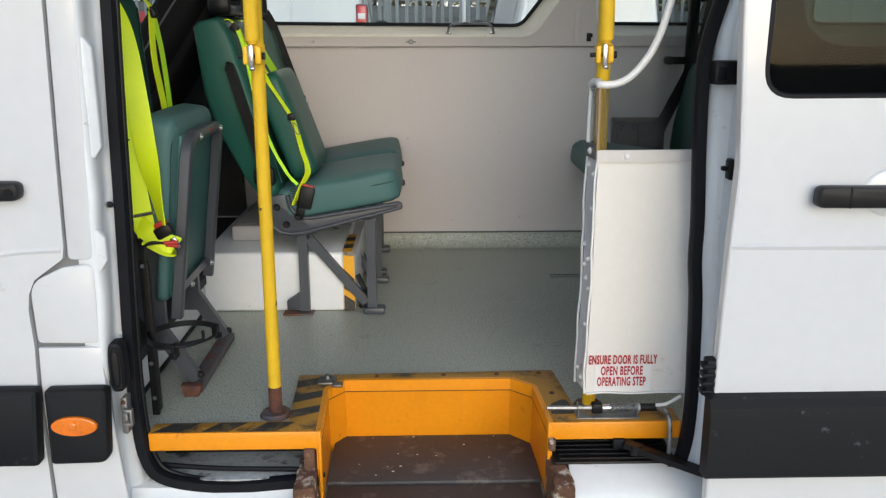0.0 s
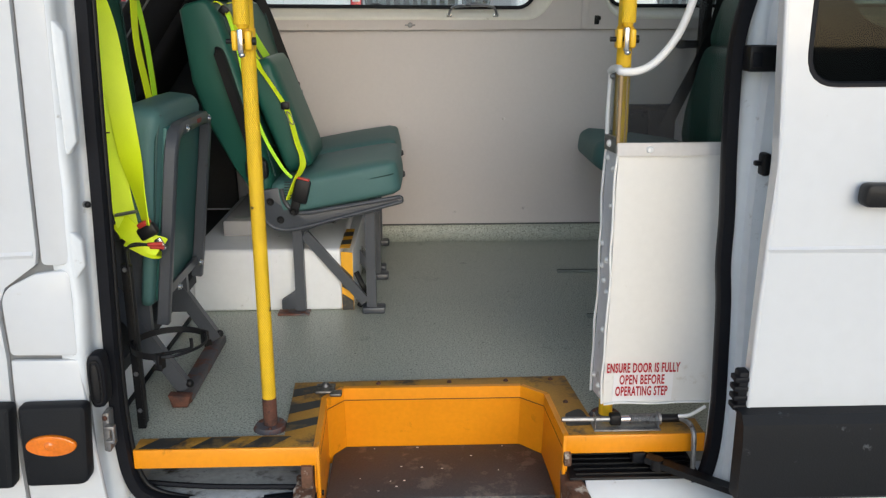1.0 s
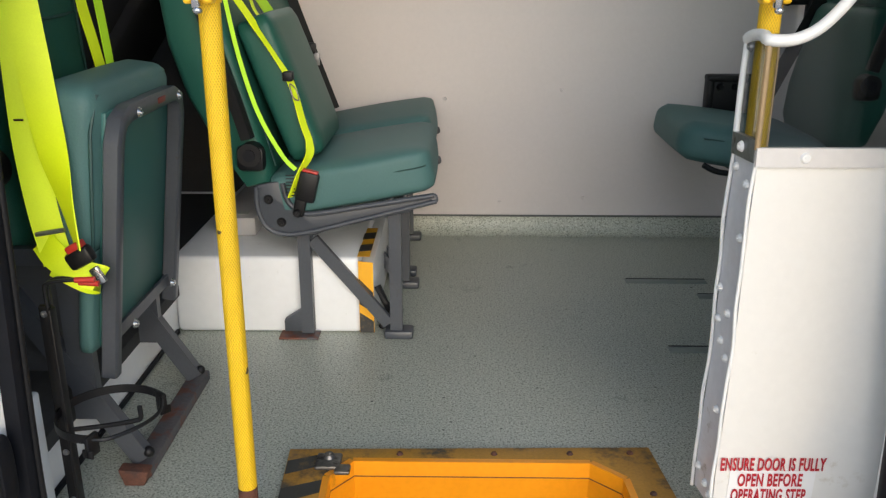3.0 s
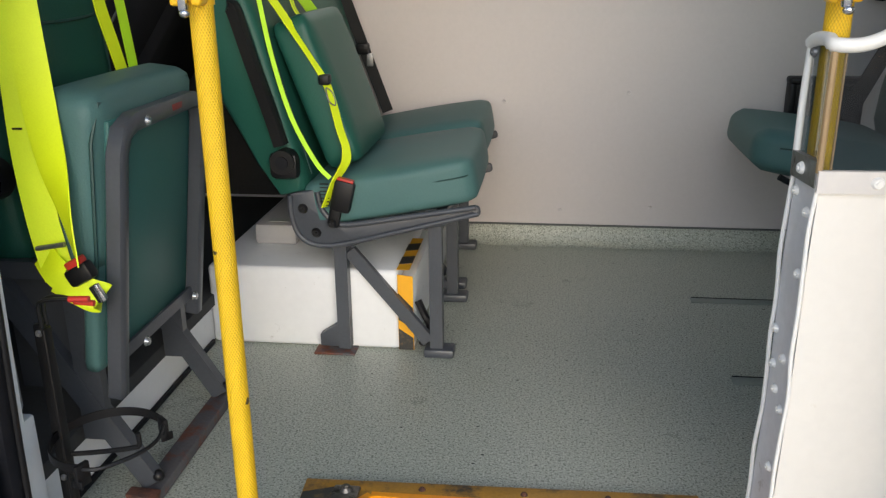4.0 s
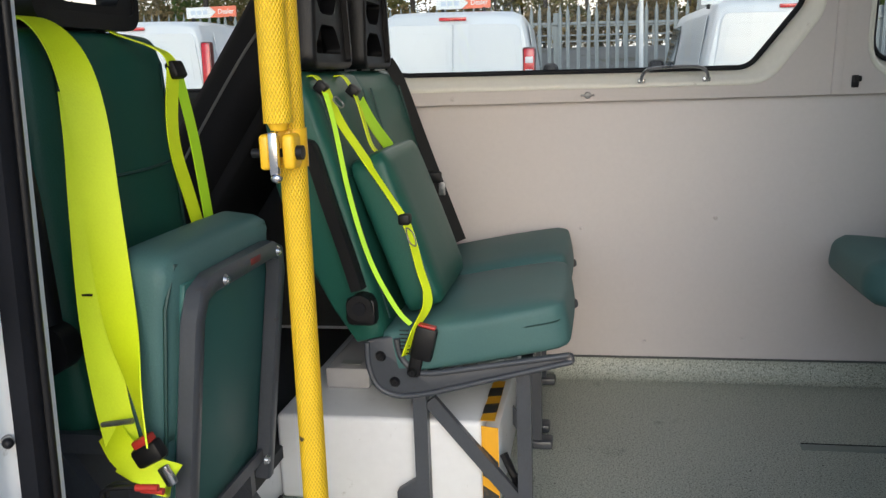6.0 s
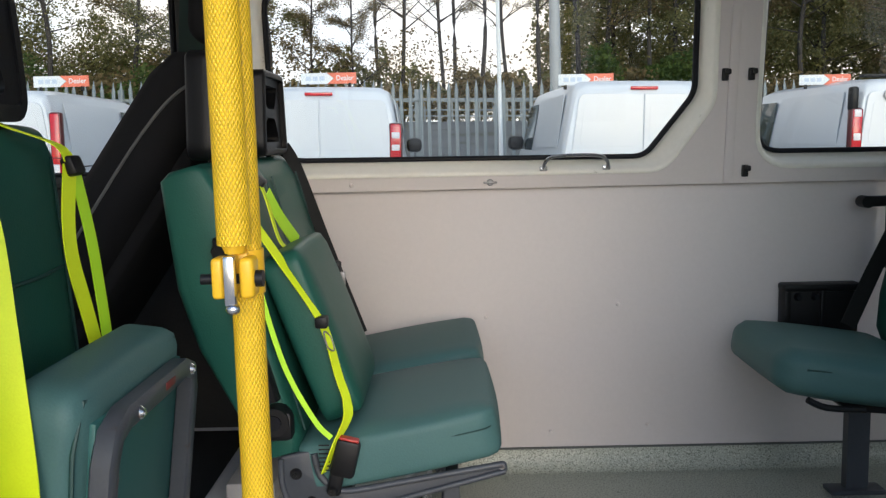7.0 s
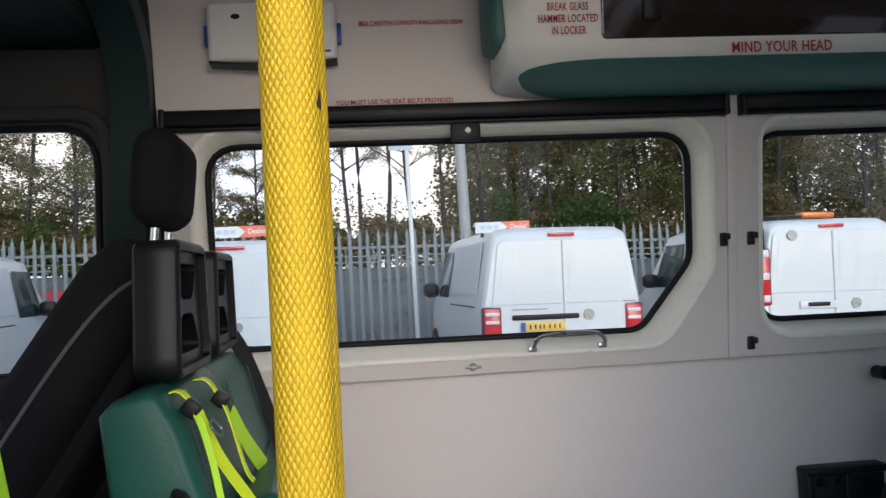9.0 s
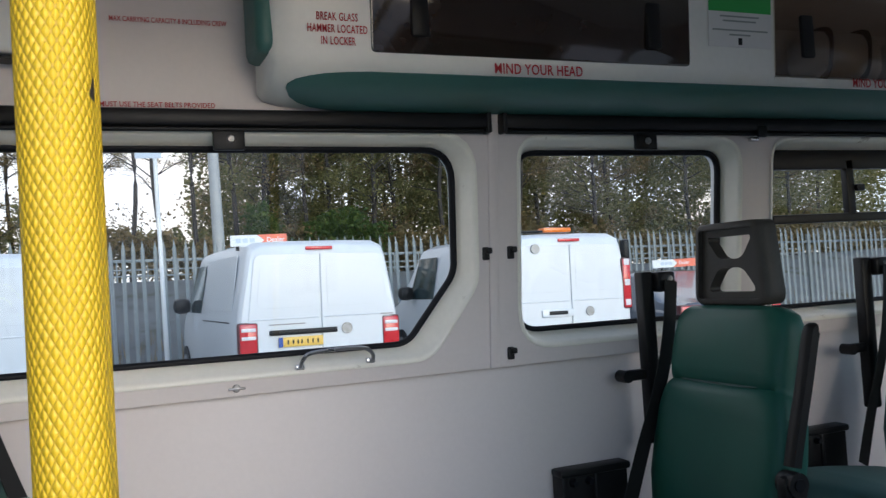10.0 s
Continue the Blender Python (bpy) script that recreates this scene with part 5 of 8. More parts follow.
def backrest(parent, x0=-0.190, z0=0.405, lean=14.5, width=0.43, tall=0.568):
    """Green back with side bolsters, a seam and a thicker lower pad."""
    m = Matrix.Translation((x0, 0, z0)) @ Matrix.Rotation(radians(-lean), 4, "Y")
    side = [(0.022, 0.0), (0.033, 0.03), (0.037, 0.18), (0.037, 0.36), (0.030, tall - 0.06), (0.016, tall - 0.012), (0.000, tall + 0.004), (-0.055, tall + 0.004), (-0.076, tall - 0.010), (-0.088, tall - 0.08), (-0.108, 0.36), (-0.104, 0.24), (-0.068, 0.09), (-0.034, 0.0)]
    bm = bmesh.new()
    rows = []
    for y, k in ((-0.5, 0.72), (-0.495, 0.84), (-0.47, 0.95), (-0.42, 1.0), (-0.2, 1.0), (0.2, 1.0), (0.42, 1.0), (0.47, 0.95), (0.495, 0.84), (0.5, 0.72)):
        edge = (1 - k) * 0.06
        rows.append([m @ Vector((-0.035 + (x + 0.035) * k, y * width, min(max(z, edge * 0.6), tall + 0.004 - edge * 0.6))) for x, z in side])
    loft(rows, bm=bm)
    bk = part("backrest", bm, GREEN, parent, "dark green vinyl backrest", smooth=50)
    seam = [m @ Vector(p) for p in ((0.033, -width / 2 + 0.05, 0.34), (0.043, -0.08, 0.335), (0.043, 0.08, 0.335), (0.033, width / 2 - 0.05, 0.34))]
    part("seam", sweep(smooth_path(seam, 4), circle(0.003, 5), up=(1, 0, 0)), PIPING, bk, "sewn seam across the backrest")
    for y in (-1, 1):
        edge = [m @ Vector(p) for p in ((0.036, y * (width / 2 - 0.045), 0.03), (0.036, y * (width / 2 - 0.042), 0.25), (0.034, y * (width / 2 - 0.05), tall - 0.05))]
        part("seam", sweep(smooth_path(edge, 4), circle(0.0026, 5), up=(1, 0, 0)), PIPING, bk)
    return bk


def cushion_at(parent, m, width=0.43, length=0.40, thick=0.105):
    c = part("cushion", pad((length, width, thick), 0.021, m, (0.008, 0.003, 0.014), 14, lambda u: 1 - 0.09 * max(0, u) ** 2), SKY_TEAL, parent, "green vinyl seat cushion, teal sky light in its colour", smooth=70)
    w, l = width / 2 - 0.0025, length / 2 - 0.010
    loop = [m @ Vector(p) for p in ((-l, -w, 0.012), (0, -w, 0.012), (l - 0.03, -w * 0.97, 0.012), (l, -w * 0.88, 0.012), (l, 0, 0.012), (l, w * 0.88, 0.012), (l - 0.03, w * 0.97, 0.012), (0, w, 0.012), (-l, w, 0.012))]
    part("seam", sweep(smooth_path(loop[:4], 4), circle(0.0018, 5)), PIPING, c, "sewn seam round the cushion")
    part("seam", sweep(smooth_path(loop[5:], 4), circle(0.0018, 5)), PIPING, c, "sewn seam round the cushion")
    return c


def fixed_seat(arm_side, label, group):
    s = thing("passenger_seat", Matrix(), label, "seat", group)
    cm = Matrix.Translation((0.020, 0, 0.408)) @ Matrix.Rotation(radians(-10), 4, "Y")
    cushion_at(s, cm, length=0.385)
    backrest(s)
    head_frame(s)
    side_arm(arm_side * 0.232, s)
    jshape = outline([(-0.207, 0.405, 0.012), (-0.142, 0.418, 0.010), (-0.128, 0.360, 0.03), (-0.085, 0.335, 0.04), (0.222, 0.388, 0.01), (0.226, 0.365, 0.010), (-0.055, 0.292, 0.05), (-0.170, 0.280, 0.06), (-0.205, 0.350, 0.06)], 5)
    for y in (-0.215, 0.202):
        j = part("side_plate", prism(jshape, lambda u, v: (u, y, v), (0, 0.013, 0), 0.004), STEEL_GREY, s, "dark grey cast side plate", smooth=50)
        rim = [(-0.140, y - 0.002, 0.412), (-0.130, y - 0.002, 0.370), (-0.105, y - 0.002, 0.345), (-0.07, y - 0.002, 0.338), (0.05, y - 0.002, 0.357), (0.215, y - 0.002, 0.384)]
        if y < 0:
            part("rib", pipe(rim, 0.0068, 8), STEEL_GREY, j, smooth=60)
            edge = [(-0.203, y - 0.001, 0.402), (-0.202, y - 0.001, 0.352), (-0.186, y - 0.001, 0.308), (-0.150, y - 0.001, 0.288), (-0.09, y - 0.001, 0.291), (0.05, y - 0.001, 0.326), (0.220, y - 0.001, 0.370)]
            part("rib", pipe(edge, 0.0062, 8), STEEL_GREY, j, smooth=60)
            for bx, bz in ((-0.176, 0.372), (-0.148, 0.316)):
                part("bolt", screw((bx, y, bz), (0, -1, 0), 0.0105), BLACK, j, "black cap bolt")
            part("pivot", screw((0.214, y, 0.3775), (0, -1, 0), 0.006), DULL_METAL, j)
    for y in (-0.163, 0.190):
        lf = part("leg_frame", bar((-0.105, y, 0.272), (-0.105, y, 0.012), 0.030, 0.030, up=(0, 1, 0)), STEEL_GREY, s, "dark grey steel leg frame")
        part("front_leg", bar((0.118, y, 0.33), (0.118, y, 0.012), 0.030, 0.030), STEEL_GREY, lf)
        part("brace", bar((-0.085, y, 0.258), (0.098, y, 0.035), 0.030, 0.016), STEEL_GREY, lf)
        part("top_bracket", prism([(-0.165, 0.300), (-0.02, 0.322), (-0.03, 0.292), (-0.075, 0.272), (-0.125, 0.268)], lambda u, v: (u, y - 0.015, v), (0, 0.03, 0), 0.003), STEEL_GREY, lf)
        part("front_bracket", prism([(0.060, 0.335), (0.165, 0.352), (0.155, 0.332), (0.095, 0.318)], lambda u, v: (u, y - 0.017, v), (0, 0.034, 0), 0.002), STEEL_GREY, lf)
        part("gusset", prism([(-0.09, 0.095), (-0.09, 0.015), (-0.165, 0.015), (-0.165, 0.045)], lambda u, v: (u, y - 0.012, v), (0, 0.024, 0), 0.003), STEEL_GREY, lf)
        part("foot_plate", block((-0.178, y - 0.030, 0.0), (-0.078, y + 0.03, 0.006), 0.002), RUSTY, lf)
        part("front_foot", block((0.088, y - 0.026, 0.0), (0.160, y + 0.026, 0.022), 0.006), STEEL_GREY, lf)
    part("cross_tube", bar((0.118, -0.163, 0.315), (0.118, 0.190, 0.315), 0.025, 0.025, up=(0, 0, 1)), STEEL_GREY, s)
    part("cross_tube", bar((-0.105, -0.163, 0.262), (-0.105, 0.190, 0.262), 0.025, 0.025, up=(0, 0, 1)), STEEL_GREY, s)
    return s


def forward_seat(label):
    """A seat on a pedestal set well back, its cushion rounded off and tapering to the front."""
    s = thing("passenger_seat", Matrix(), label, "seat", "forward-facing seats along the side wall")
    cm = Matrix.Translation((0.030, 0, 0.412)) @ Matrix.Rotation(radians(-8), 4, "Y")
    c = part("cushion", pad((0.40, 0.43, 0.105), 0.036, cm, (0.010, 0.006, 0.012), 14, lambda u: 1 - 0.16 * max(0, u) ** 2), SKY_TEAL, s, "green vinyl seat cushion, teal sky light in its colour", smooth=70)
    part("seam", sweep(smooth_path([cm @ Vector(p) for p in ((-0.19, 0.212, 0.020), (0.0, 0.214, 0.020), (0.15, 0.205, 0.016))], 4), circle(0.0022, 5)), PIPING, c, "sewn seam round the cushion")
    lean = Matrix.Translation((-0.182, 0.008, 0.405)) @ Matrix.Rotation(radians(-12.5), 4, "Y")
    rings = []
    for z, half, deep in ((0.0, 0.150, 0.035), (0.012, 0.180, 0.048), (0.05, 0.222, 0.058), (0.14, 0.240, 0.066), (0.24, 0.240, 0.066), (0.32, 0.231, 0.068), (0.365, 0.217, 0.067), (0.384, 0.208, 0.058), (0.394, 0.204, 0.043), (0.404, 0.203, 0.053), (0.43, 0.204, 0.061), (0.50, 0.205, 0.059), (0.55, 0.200, 0.055), (0.577, 0.187, 0.047), (0.590, 0.165, 0.034), (0.594, 0.120, 0.018)):
        ring = []
        for j in range(32):
            c, d = math.cos(math.tau * j / 32), math.sin(math.tau * j / 32)
            ring.append(lean @ Vector((-0.028 + deep * math.copysign(abs(d) ** 0.62, d), half * math.copysign(abs(c) ** 0.42, c), z)))
        rings.append(ring)
    bm = bmesh.new()
    loft(rings, bm=bm)
    bk = part("backrest", bm, GREEN, s, "green vinyl backrest drawn in below the shoulders", smooth=70)
    seam = [lean @ Vector(p) for p in ((0.012, -0.140, 0.399), (0.0145, -0.110, 0.395), (0.0155, 0.0, 0.394), (0.0145, 0.110, 0.395), (0.012, 0.140, 0.399))]
    part("seam", sweep(smooth_path(seam, 5), circle(0.0042, 5), up=(1, 0, 0)), PIPING, bk, "short curved seam across the backrest")
    head_frame(s, 0.992, -0.345, 0.90, SUNLIT_BLACK, 0.010)
    side_arm(0.282, s, 0.000, 0.120)
    base = part("seat_pan", prism([(-0.18, 0.372), (0.12, 0.385), (0.06, 0.335), (-0.17, 0.315)], lambda u, v: (u, -0.17, v), (0, 0.34, 0), 0.006), BLACK, s, "black seat pan under the cushion")
    part("lever", sweep(smooth_path([(0.03, 0.185, 0.345), (0.12, 0.185, 0.352), (0.165, 0.185, 0.372)], 4), circle(0.008, 8)), BLACK, base)
    for y in (-0.15, 0.15):
        part("pedestal", bar((-0.115, y, 0.330), (-0.115, y, 0.012), 0.060, 0.030), STEEL_GREY, s, "dark grey pedestal leg")
        part("foot", block((-0.19, y - 0.03, 0.0), (-0.04, y + 0.03, 0.014), 0.004), STEEL_GREY, s)
    part("cross_tube", bar((-0.115, -0.15, 0.30), (-0.115, 0.15, 0.30), 0.03, 0.03, up=(0, 0, 1)), STEEL_GREY, s)
    return s


REAR = "rear-facing seats on dark grey legs"
seat = fixed_seat(-1, "dark green vinyl passenger seat with lime harness straps", REAR)
copy_thing(seat, pose(-0.409, 1.508, 0))["label"] = "dark green vinyl passenger seat against the side wall"
fore = forward_seat("green vinyl passenger seat with a black open head restraint")
copy_thing(fore, pose(1.60, 1.42, 0, 0, 0, 180))["label"] = "green vinyl passenger seat further down the saloon"
fore.matrix_basis = pose(0.718, 1.410, 0, 0, 0, 180)
BASE[fore] = fore.matrix_basis.copy()
seat.matrix_basis = pose(-0.397, 1.055, 0)
BASE[seat] = seat.matrix_basis.copy()
lean = Matrix.Translation((-0.585, 1.055, 0.405)) @ Matrix.Rotation(radians(-14), 4, "Y")
bp = thing("back_cushion", (-0.50, 1.055, 0.44), "loose dark green vinyl back cushion on the seat", "cushion")
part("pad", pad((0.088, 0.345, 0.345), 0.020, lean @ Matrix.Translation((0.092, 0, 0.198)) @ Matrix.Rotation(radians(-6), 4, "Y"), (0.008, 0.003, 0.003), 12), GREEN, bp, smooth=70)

shift(bp, 0, 0.016, 0)

# harness and belts on the seats
hs = thing("seat_harness", (-0.50, 0.82, 0.36), "lime yellow harness straps slung over the green seat", "harness")
part("strap", strap([(-0.772, 0.899, 0.913), (-0.745, 0.897, 0.924), (-0.702, 0.888, 0.940), (-0.674, 0.873, 0.915)], (0, 1, 0), 0.026), HIVIS, hs)
part("strap", strap([(-0.672, 0.868, 0.912), (-0.644, 0.870, 0.845), (-0.598, 0.874, 0.770), (-0.522, 0.876, 0.645), (-0.490, 0.868, 0.535), (-0.476, 0.860, 0.492), (-0.474, 0.832, 0.465), (-0.492, 0.798, 0.430), (-0.515, 0.794, 0.375)], (0.35, 0.9, 0.1), 0.025), HIVIS, hs)
part("strap", strap([(-0.668, 0.855, 0.905), (-0.648, 0.838, 0.84), (-0.620, 0.822, 0.70), (-0.580, 0.806, 0.57), (-0.530, 0.797, 0.475), (-0.500, 0.797, 0.440)], (0.7, 0.5, 0.3), 0.010), HIVIS_GREEN, hs)
part("adjuster", block((-0.693, 0.856, 0.904), (-0.668, 0.884, 0.928), 0.005, Matrix.Translation((-0.680, 0.87, 0.916)) @ Matrix.Rotation(radians(40), 4, "Y") @ Matrix.Translation((0.680, -0.87, -0.916))), BLACK, hs, "black plastic strap adjuster")
part("slide", block((-0.532, 0.860, 0.632), (-0.508, 0.890, 0.654), 0.004), BLACK, hs, "black strap slide")
part("slide_ring", pipe([(-0.515, 0.862, 0.626), (-0.505, 0.880, 0.612), (-0.498, 0.872, 0.588), (-0.508, 0.856, 0.598)], 0.0016, 6, closed=True), DULL_METAL, hs)
part("d_ring", pipe([(-0.652, 0.855, 0.89), (-0.642, 0.868, 0.875), (-0.642, 0.890, 0.880), (-0.654, 0.882, 0.896)], 0.0020, 6, closed=True), DULL_METAL, hs, "steel ring")
part("strap", strap([(-0.770, 1.073, 0.915), (-0.742, 1.07, 0.925), (-0.694, 1.063, 0.938), (-0.668, 1.057, 0.905), (-0.652, 1.05, 0.87), (-0.630, 1.045, 0.79), (-0.615, 1.05, 0.765)], (0, 1, 0), 0.024), HIVIS, hs)
part("strap", strap([(-0.652, 1.06, 0.880), (-0.632, 1.10, 0.82), (-0.612, 1.17, 0.762)], (0.2, 0.9, 0.3), 0.036), HIVIS_GREEN, hs)
part("adjuster", block((-0.680, 1.042, 0.892), (-0.654, 1.072, 0.916), 0.005, Matrix.Translation((-0.667, 1.057, 0.904)) @ Matrix.Rotation(radians(40), 4, "Y") @ Matrix.Translation((0.667, -1.057, -0.904))), BLACK, hs, "black plastic strap adjuster")
for k in range(7):
    part("stitch", block((-0.5235, 0.7935, 0.378 + 0.008 * k), (-0.5035, 0.7945, 0.3805 + 0.008 * k), 0), BLACK, hs, "dark stitching")
shift(hs, 0, 0.018, 0.010)
bk = thing("belt_buckle", (-0.50, 0.803, 0.33), "black seat belt buckle with a red button", "buckle")
part("stalk", block((-0.515, 0.792, 0.335), (-0.488, 0.806, 0.40), 0.006, Matrix.Translation((-0.50, 0.8, 0.34)) @ Matrix.Rotation(radians(14), 4, "Y") @ Matrix.Translation((0.50, -0.8, -0.34))), BLACK, bk)
part("body", block((-0.517, 0.786, 0.375), (-0.470, 0.810, 0.448), 0.008, Matrix.Translation((-0.50, 0.8, 0.34)) @ Matrix.Rotation(radians(14), 4, "Y") @ Matrix.Translation((0.50, -0.8, -0.34))), BLACK, bk)
part("button", block((-0.512, 0.789, 0.446), (-0.475, 0.807, 0.452), 0.003, Matrix.Translation((-0.50, 0.8, 0.34)) @ Matrix.Rotation(radians(14), 4, "Y") @ Matrix.Translation((0.50, -0.8, -0.34))), RED, bk, "red release button")
part("bolt", screw((-0.502, 0.791, 0.345), (0, -1, 0), 0.009), BLACK, bk)
shift(bk, 0, 0.026, 0)
b2 = thing("belt_buckle", (-0.50, 1.26, 0.42), "black seat belt buckle with a red button", "buckle")
part("body", block((-0.545, 1.245, 0.445), (-0.49, 1.27, 0.475), 0.006, None), BLACK, b2)
part("button", block((-0.492, 1.248, 0.448), (-0.484, 1.267, 0.472), 0.002), RED, b2, "red release button")
sb = thing("seat_belt", (-0.56, 1.70, 0.43), "black three-point seat belt hanging beside the wall", "seat belt")
part("webbing", strap([(-0.724, 1.665, 0.985), (-0.693, 1.682, 0.92), (-0.632, 1.685, 0.74), (-0.572, 1.685, 0.57), (-0.528, 1.68, 0.45)], (0.25, 0.2, 0.05), 0.037), BELT, sb)
part("tongue", block((-0.620, 1.668, 0.625), (-0.580, 1.694, 0.66), 0.006), BLACK, sb)
part("tongue_plate", block((-0.588, 1.670, 0.590), (-0.568, 1.676, 0.630), 0.003), DULL_METAL, sb, "bright tongue plate")

def pivot(x, y, z, turn):
    """Turn about an axis along y through a point."""
    return Matrix.Translation((x, y, z)) @ Matrix.Rotation(radians(turn), 4, "Y") @ Matrix.Translation((-x, -y, -z))


# ---- folding seat by the door, tipped up ----
fs = thing("folding_seat", (-0.72, 0.45, 0), "green vinyl tip-up seat folded upright on a rusty frame", "folding seat")
tip = Matrix.Translation((-0.743, 0.412, 0.478)) @ Matrix.Rotation(radians(7.5), 4, "Y")
cb = part("cushion", pad((0.100, 0.380, 0.285), 0.028, tip @ Matrix.Translation((-0.030, 0.002, 0.098)), (0.006, 0.004, 0.004), 12), SKY_TEAL, fs, "green vinyl cushion, tipped up, teal sky light in its colour", smooth=70)
part("lower_pad", pad((0.034, 0.350, 0.190), 0.014, tip @ Matrix.Translation((0.001, 0.0, -0.132)), (0.004, 0.003, 0.002), 10), SKY_TEAL, cb, smooth=70)
part("underside", block((0.018, -0.160, -0.212), (0.027, 0.160, 0.200), 0.002, tip), mat("teal_cushion_board", (0.030, 0.115, 0.105), rough=0.5, vary=0.08, scale=4, fine=200), cb, "green covered cushion board")
loop = [tip @ Vector(p) for p in ((0.014, -0.176, -0.05), (0.012, -0.186, 0.17), (0.012, -0.165, 0.226), (0.012, 0.165, 0.226), (0.012, 0.188, 0.17), (0.014, 0.178, -0.05))]
part("seam", sweep(loop, circle(0.003, 6), up=(1, 0, 0)), PIPING, cb)
U = [(0.040, -0.160, -0.265), (0.040, -0.160, 0.150), (0.040, -0.148, 0.183), (0.040, -0.115, 0.195), (0.040, 0.115, 0.195), (0.040, 0.148, 0.183), (0.040, 0.160, 0.150), (0.040, 0.160, -0.245)]
sq = [(-0.014, -0.011), (-0.010, -0.014), (0.010, -0.014), (0.014, -0.011), (0.014, 0.011), (0.010, 0.014), (-0.010, 0.014), (-0.014, 0.011)]
fr = part("seat_frame", sweep([tip @ Vector(p) for p in U], sq, up=(1, 0, 0)), STEEL_GREY, fs, "dark grey tube frame", smooth=50)
part("cross_bar", bar(tip @ Vector((0.038, -0.150, -0.198)), tip @ Vector((0.038, 0.150, -0.198)), 0.022, 0.006, up=(1, 0, 0)), STEEL_GREY, fr)
part("red_mark", block((0.050, 0.01, 0.187), (0.0545, 0.05, 0.203), 0.001, tip), mat("faded_red_paint", (0.20, 0.03, 0.025), rough=0.6), fr, "faded red paint mark")
for y, z in ((-0.086, 0.193), (0.128, 0.191), (-0.082, -0.198), (0.130, -0.198)):
    part("bolt", screw(tip @ Vector((0.053, y, z)), tip.to_3x3() @ Vector((1, 0, 0)), 0.0085), CHROME, fr, "bright dome bolt")
bkm = Matrix.Translation((-0.885, 0.470, 0.410)) @ Matrix.Rotation(radians(-3), 4, "Y")
bk1 = part("backrest", pad((0.105, 0.40, 0.62), 0.042, bkm @ Matrix.Translation((-0.03, 0, 0.31)), (0.006, 0.004, 0.004), 12), GREEN, fs, "dark green vinyl backrest", smooth=70)
part("seam", sweep(smooth_path([bkm @ Vector(p) for p in ((0.024, -0.15, 0.40), (0.030, -0.06, 0.395), (0.030, 0.06, 0.395), (0.024, 0.15, 0.40))], 4), circle(0.003, 5), up=(1, 0, 0)), PIPING, bk1, "sewn seam across the backrest")
for y in (-0.155, 0.155):
    part("seam", sweep(smooth_path([bkm @ Vector(p) for p in ((0.026, y, 0.05), (0.027, y, 0.35), (0.025, y, 0.57))], 4), circle(0.0026, 5), up=(1, 0, 0)), PIPING, bk1)
h = thing("head_restraint", (-0.94, 0.452, 1.02), "black open-frame head restraint on the folding seat", "head restraint")
outer = outline([(0.314, 1.045, 0.03), (0.590, 1.045, 0.03), (0.570, 1.225, 0.025), (0.334, 1.225, 0.025)], 5)
hole = outline([(0.36, 1.07, 0.02), (0.545, 1.07, 0.02), (0.51, 1.13, 0.04), (0.395, 1.13, 0.04)], 5)
part("frame", plate(outer, [hole], lambda u, v: (-0.905, u, v), (-0.03, 0, 0)), BLACK, h, smooth=50)
part("rim", sweep([(-0.935, u, v) for u, v in outer], [(-0.012, -0.034), (0.012, -0.030), (0.012, 0.030), (-0.012, 0.034)], closed=True, up=(1, 0, 0)), BLACK, h, smooth=50)
for y in (0.38, 0.52):
    part("stalk", rod((-0.935, y, 0.97), (-0.935, y, 1.05), 0.007), BLACK, h)
part("armrest", sweep(smooth_path([(-0.935, 0.232, 0.93), (-0.925, 0.232, 0.915), (-0.905, 0.232, 0.80), (-0.895, 0.232, 0.62)], 5), [(-0.019, -0.014), (0.015, -0.016), (0.021, -0.008), (0.021, 0.008), (0.015, 0.016), (-0.019, 0.014)], up=(0, 1, 0)), BLACK, fs, "black moulded armrest folded up", smooth=50)
part("armrest_hinge", rod((-0.89, 0.212, 0.585), (-0.89, 0.25, 0.585), 0.036, seg=20), BLACK, fs)
for y in (0.272, 0.602):
    lg = part("rear_leg", bar((-0.955, y, 0.435), (-0.706, y, 0.030), 0.036, 0.024), STEEL_GREY, fs, "dark grey diagonal leg")
    part("upright", bar((-0.795, y, 0.455), (-0.795, y, 0.115), 0.046, 0.020), STEEL_GREY, fs, "dark grey upright")
    part("link", bar((-0.95, y, 0.425), (-0.79, y, 0.425), 0.030, 0.020), STEEL_GREY, fs)
    part("foot_bolt", ball((-0.695, y - 0.004 if y < 0.4 else y, 0.045), 0.011), BLACK, fs, "black bolt head")
part("cross_tube", bar((-0.80, 0.29, 0.40), (-0.80, 0.615, 0.40), 0.03, 0.03, up=(0, 0, 1)), STEEL_GREY, fs)
part("base_plate", block((-0.93, 0.282, 0.20), (-0.80, 0.300, 0.43), 0.004), mat("charcoal_felt_cover", (0.05, 0.053, 0.06), rough=0.8, vary=0.1, fine=200), fs, "charcoal inner cover")
part("floor_channel", block((-0.728, 0.248, 0.001), (-0.688, 0.645, 0.024), 0.003), RUSTY, fs, "rusty floor channel")
part("channel_end", prism([(-0.728, 0.001), (-0.692, 0.001), (-0.682, 0.030), (-0.738, 0.034)], lambda u, v: (u, 0.222, v), (0, 0.028, 0), 0.003), RUST, fs, "rusted end of the channel")

fh = thing("seat_harness", (-0.77, 0.25, 0.38), "wide lime yellow harness straps hanging over the tip-up seat", "harness")
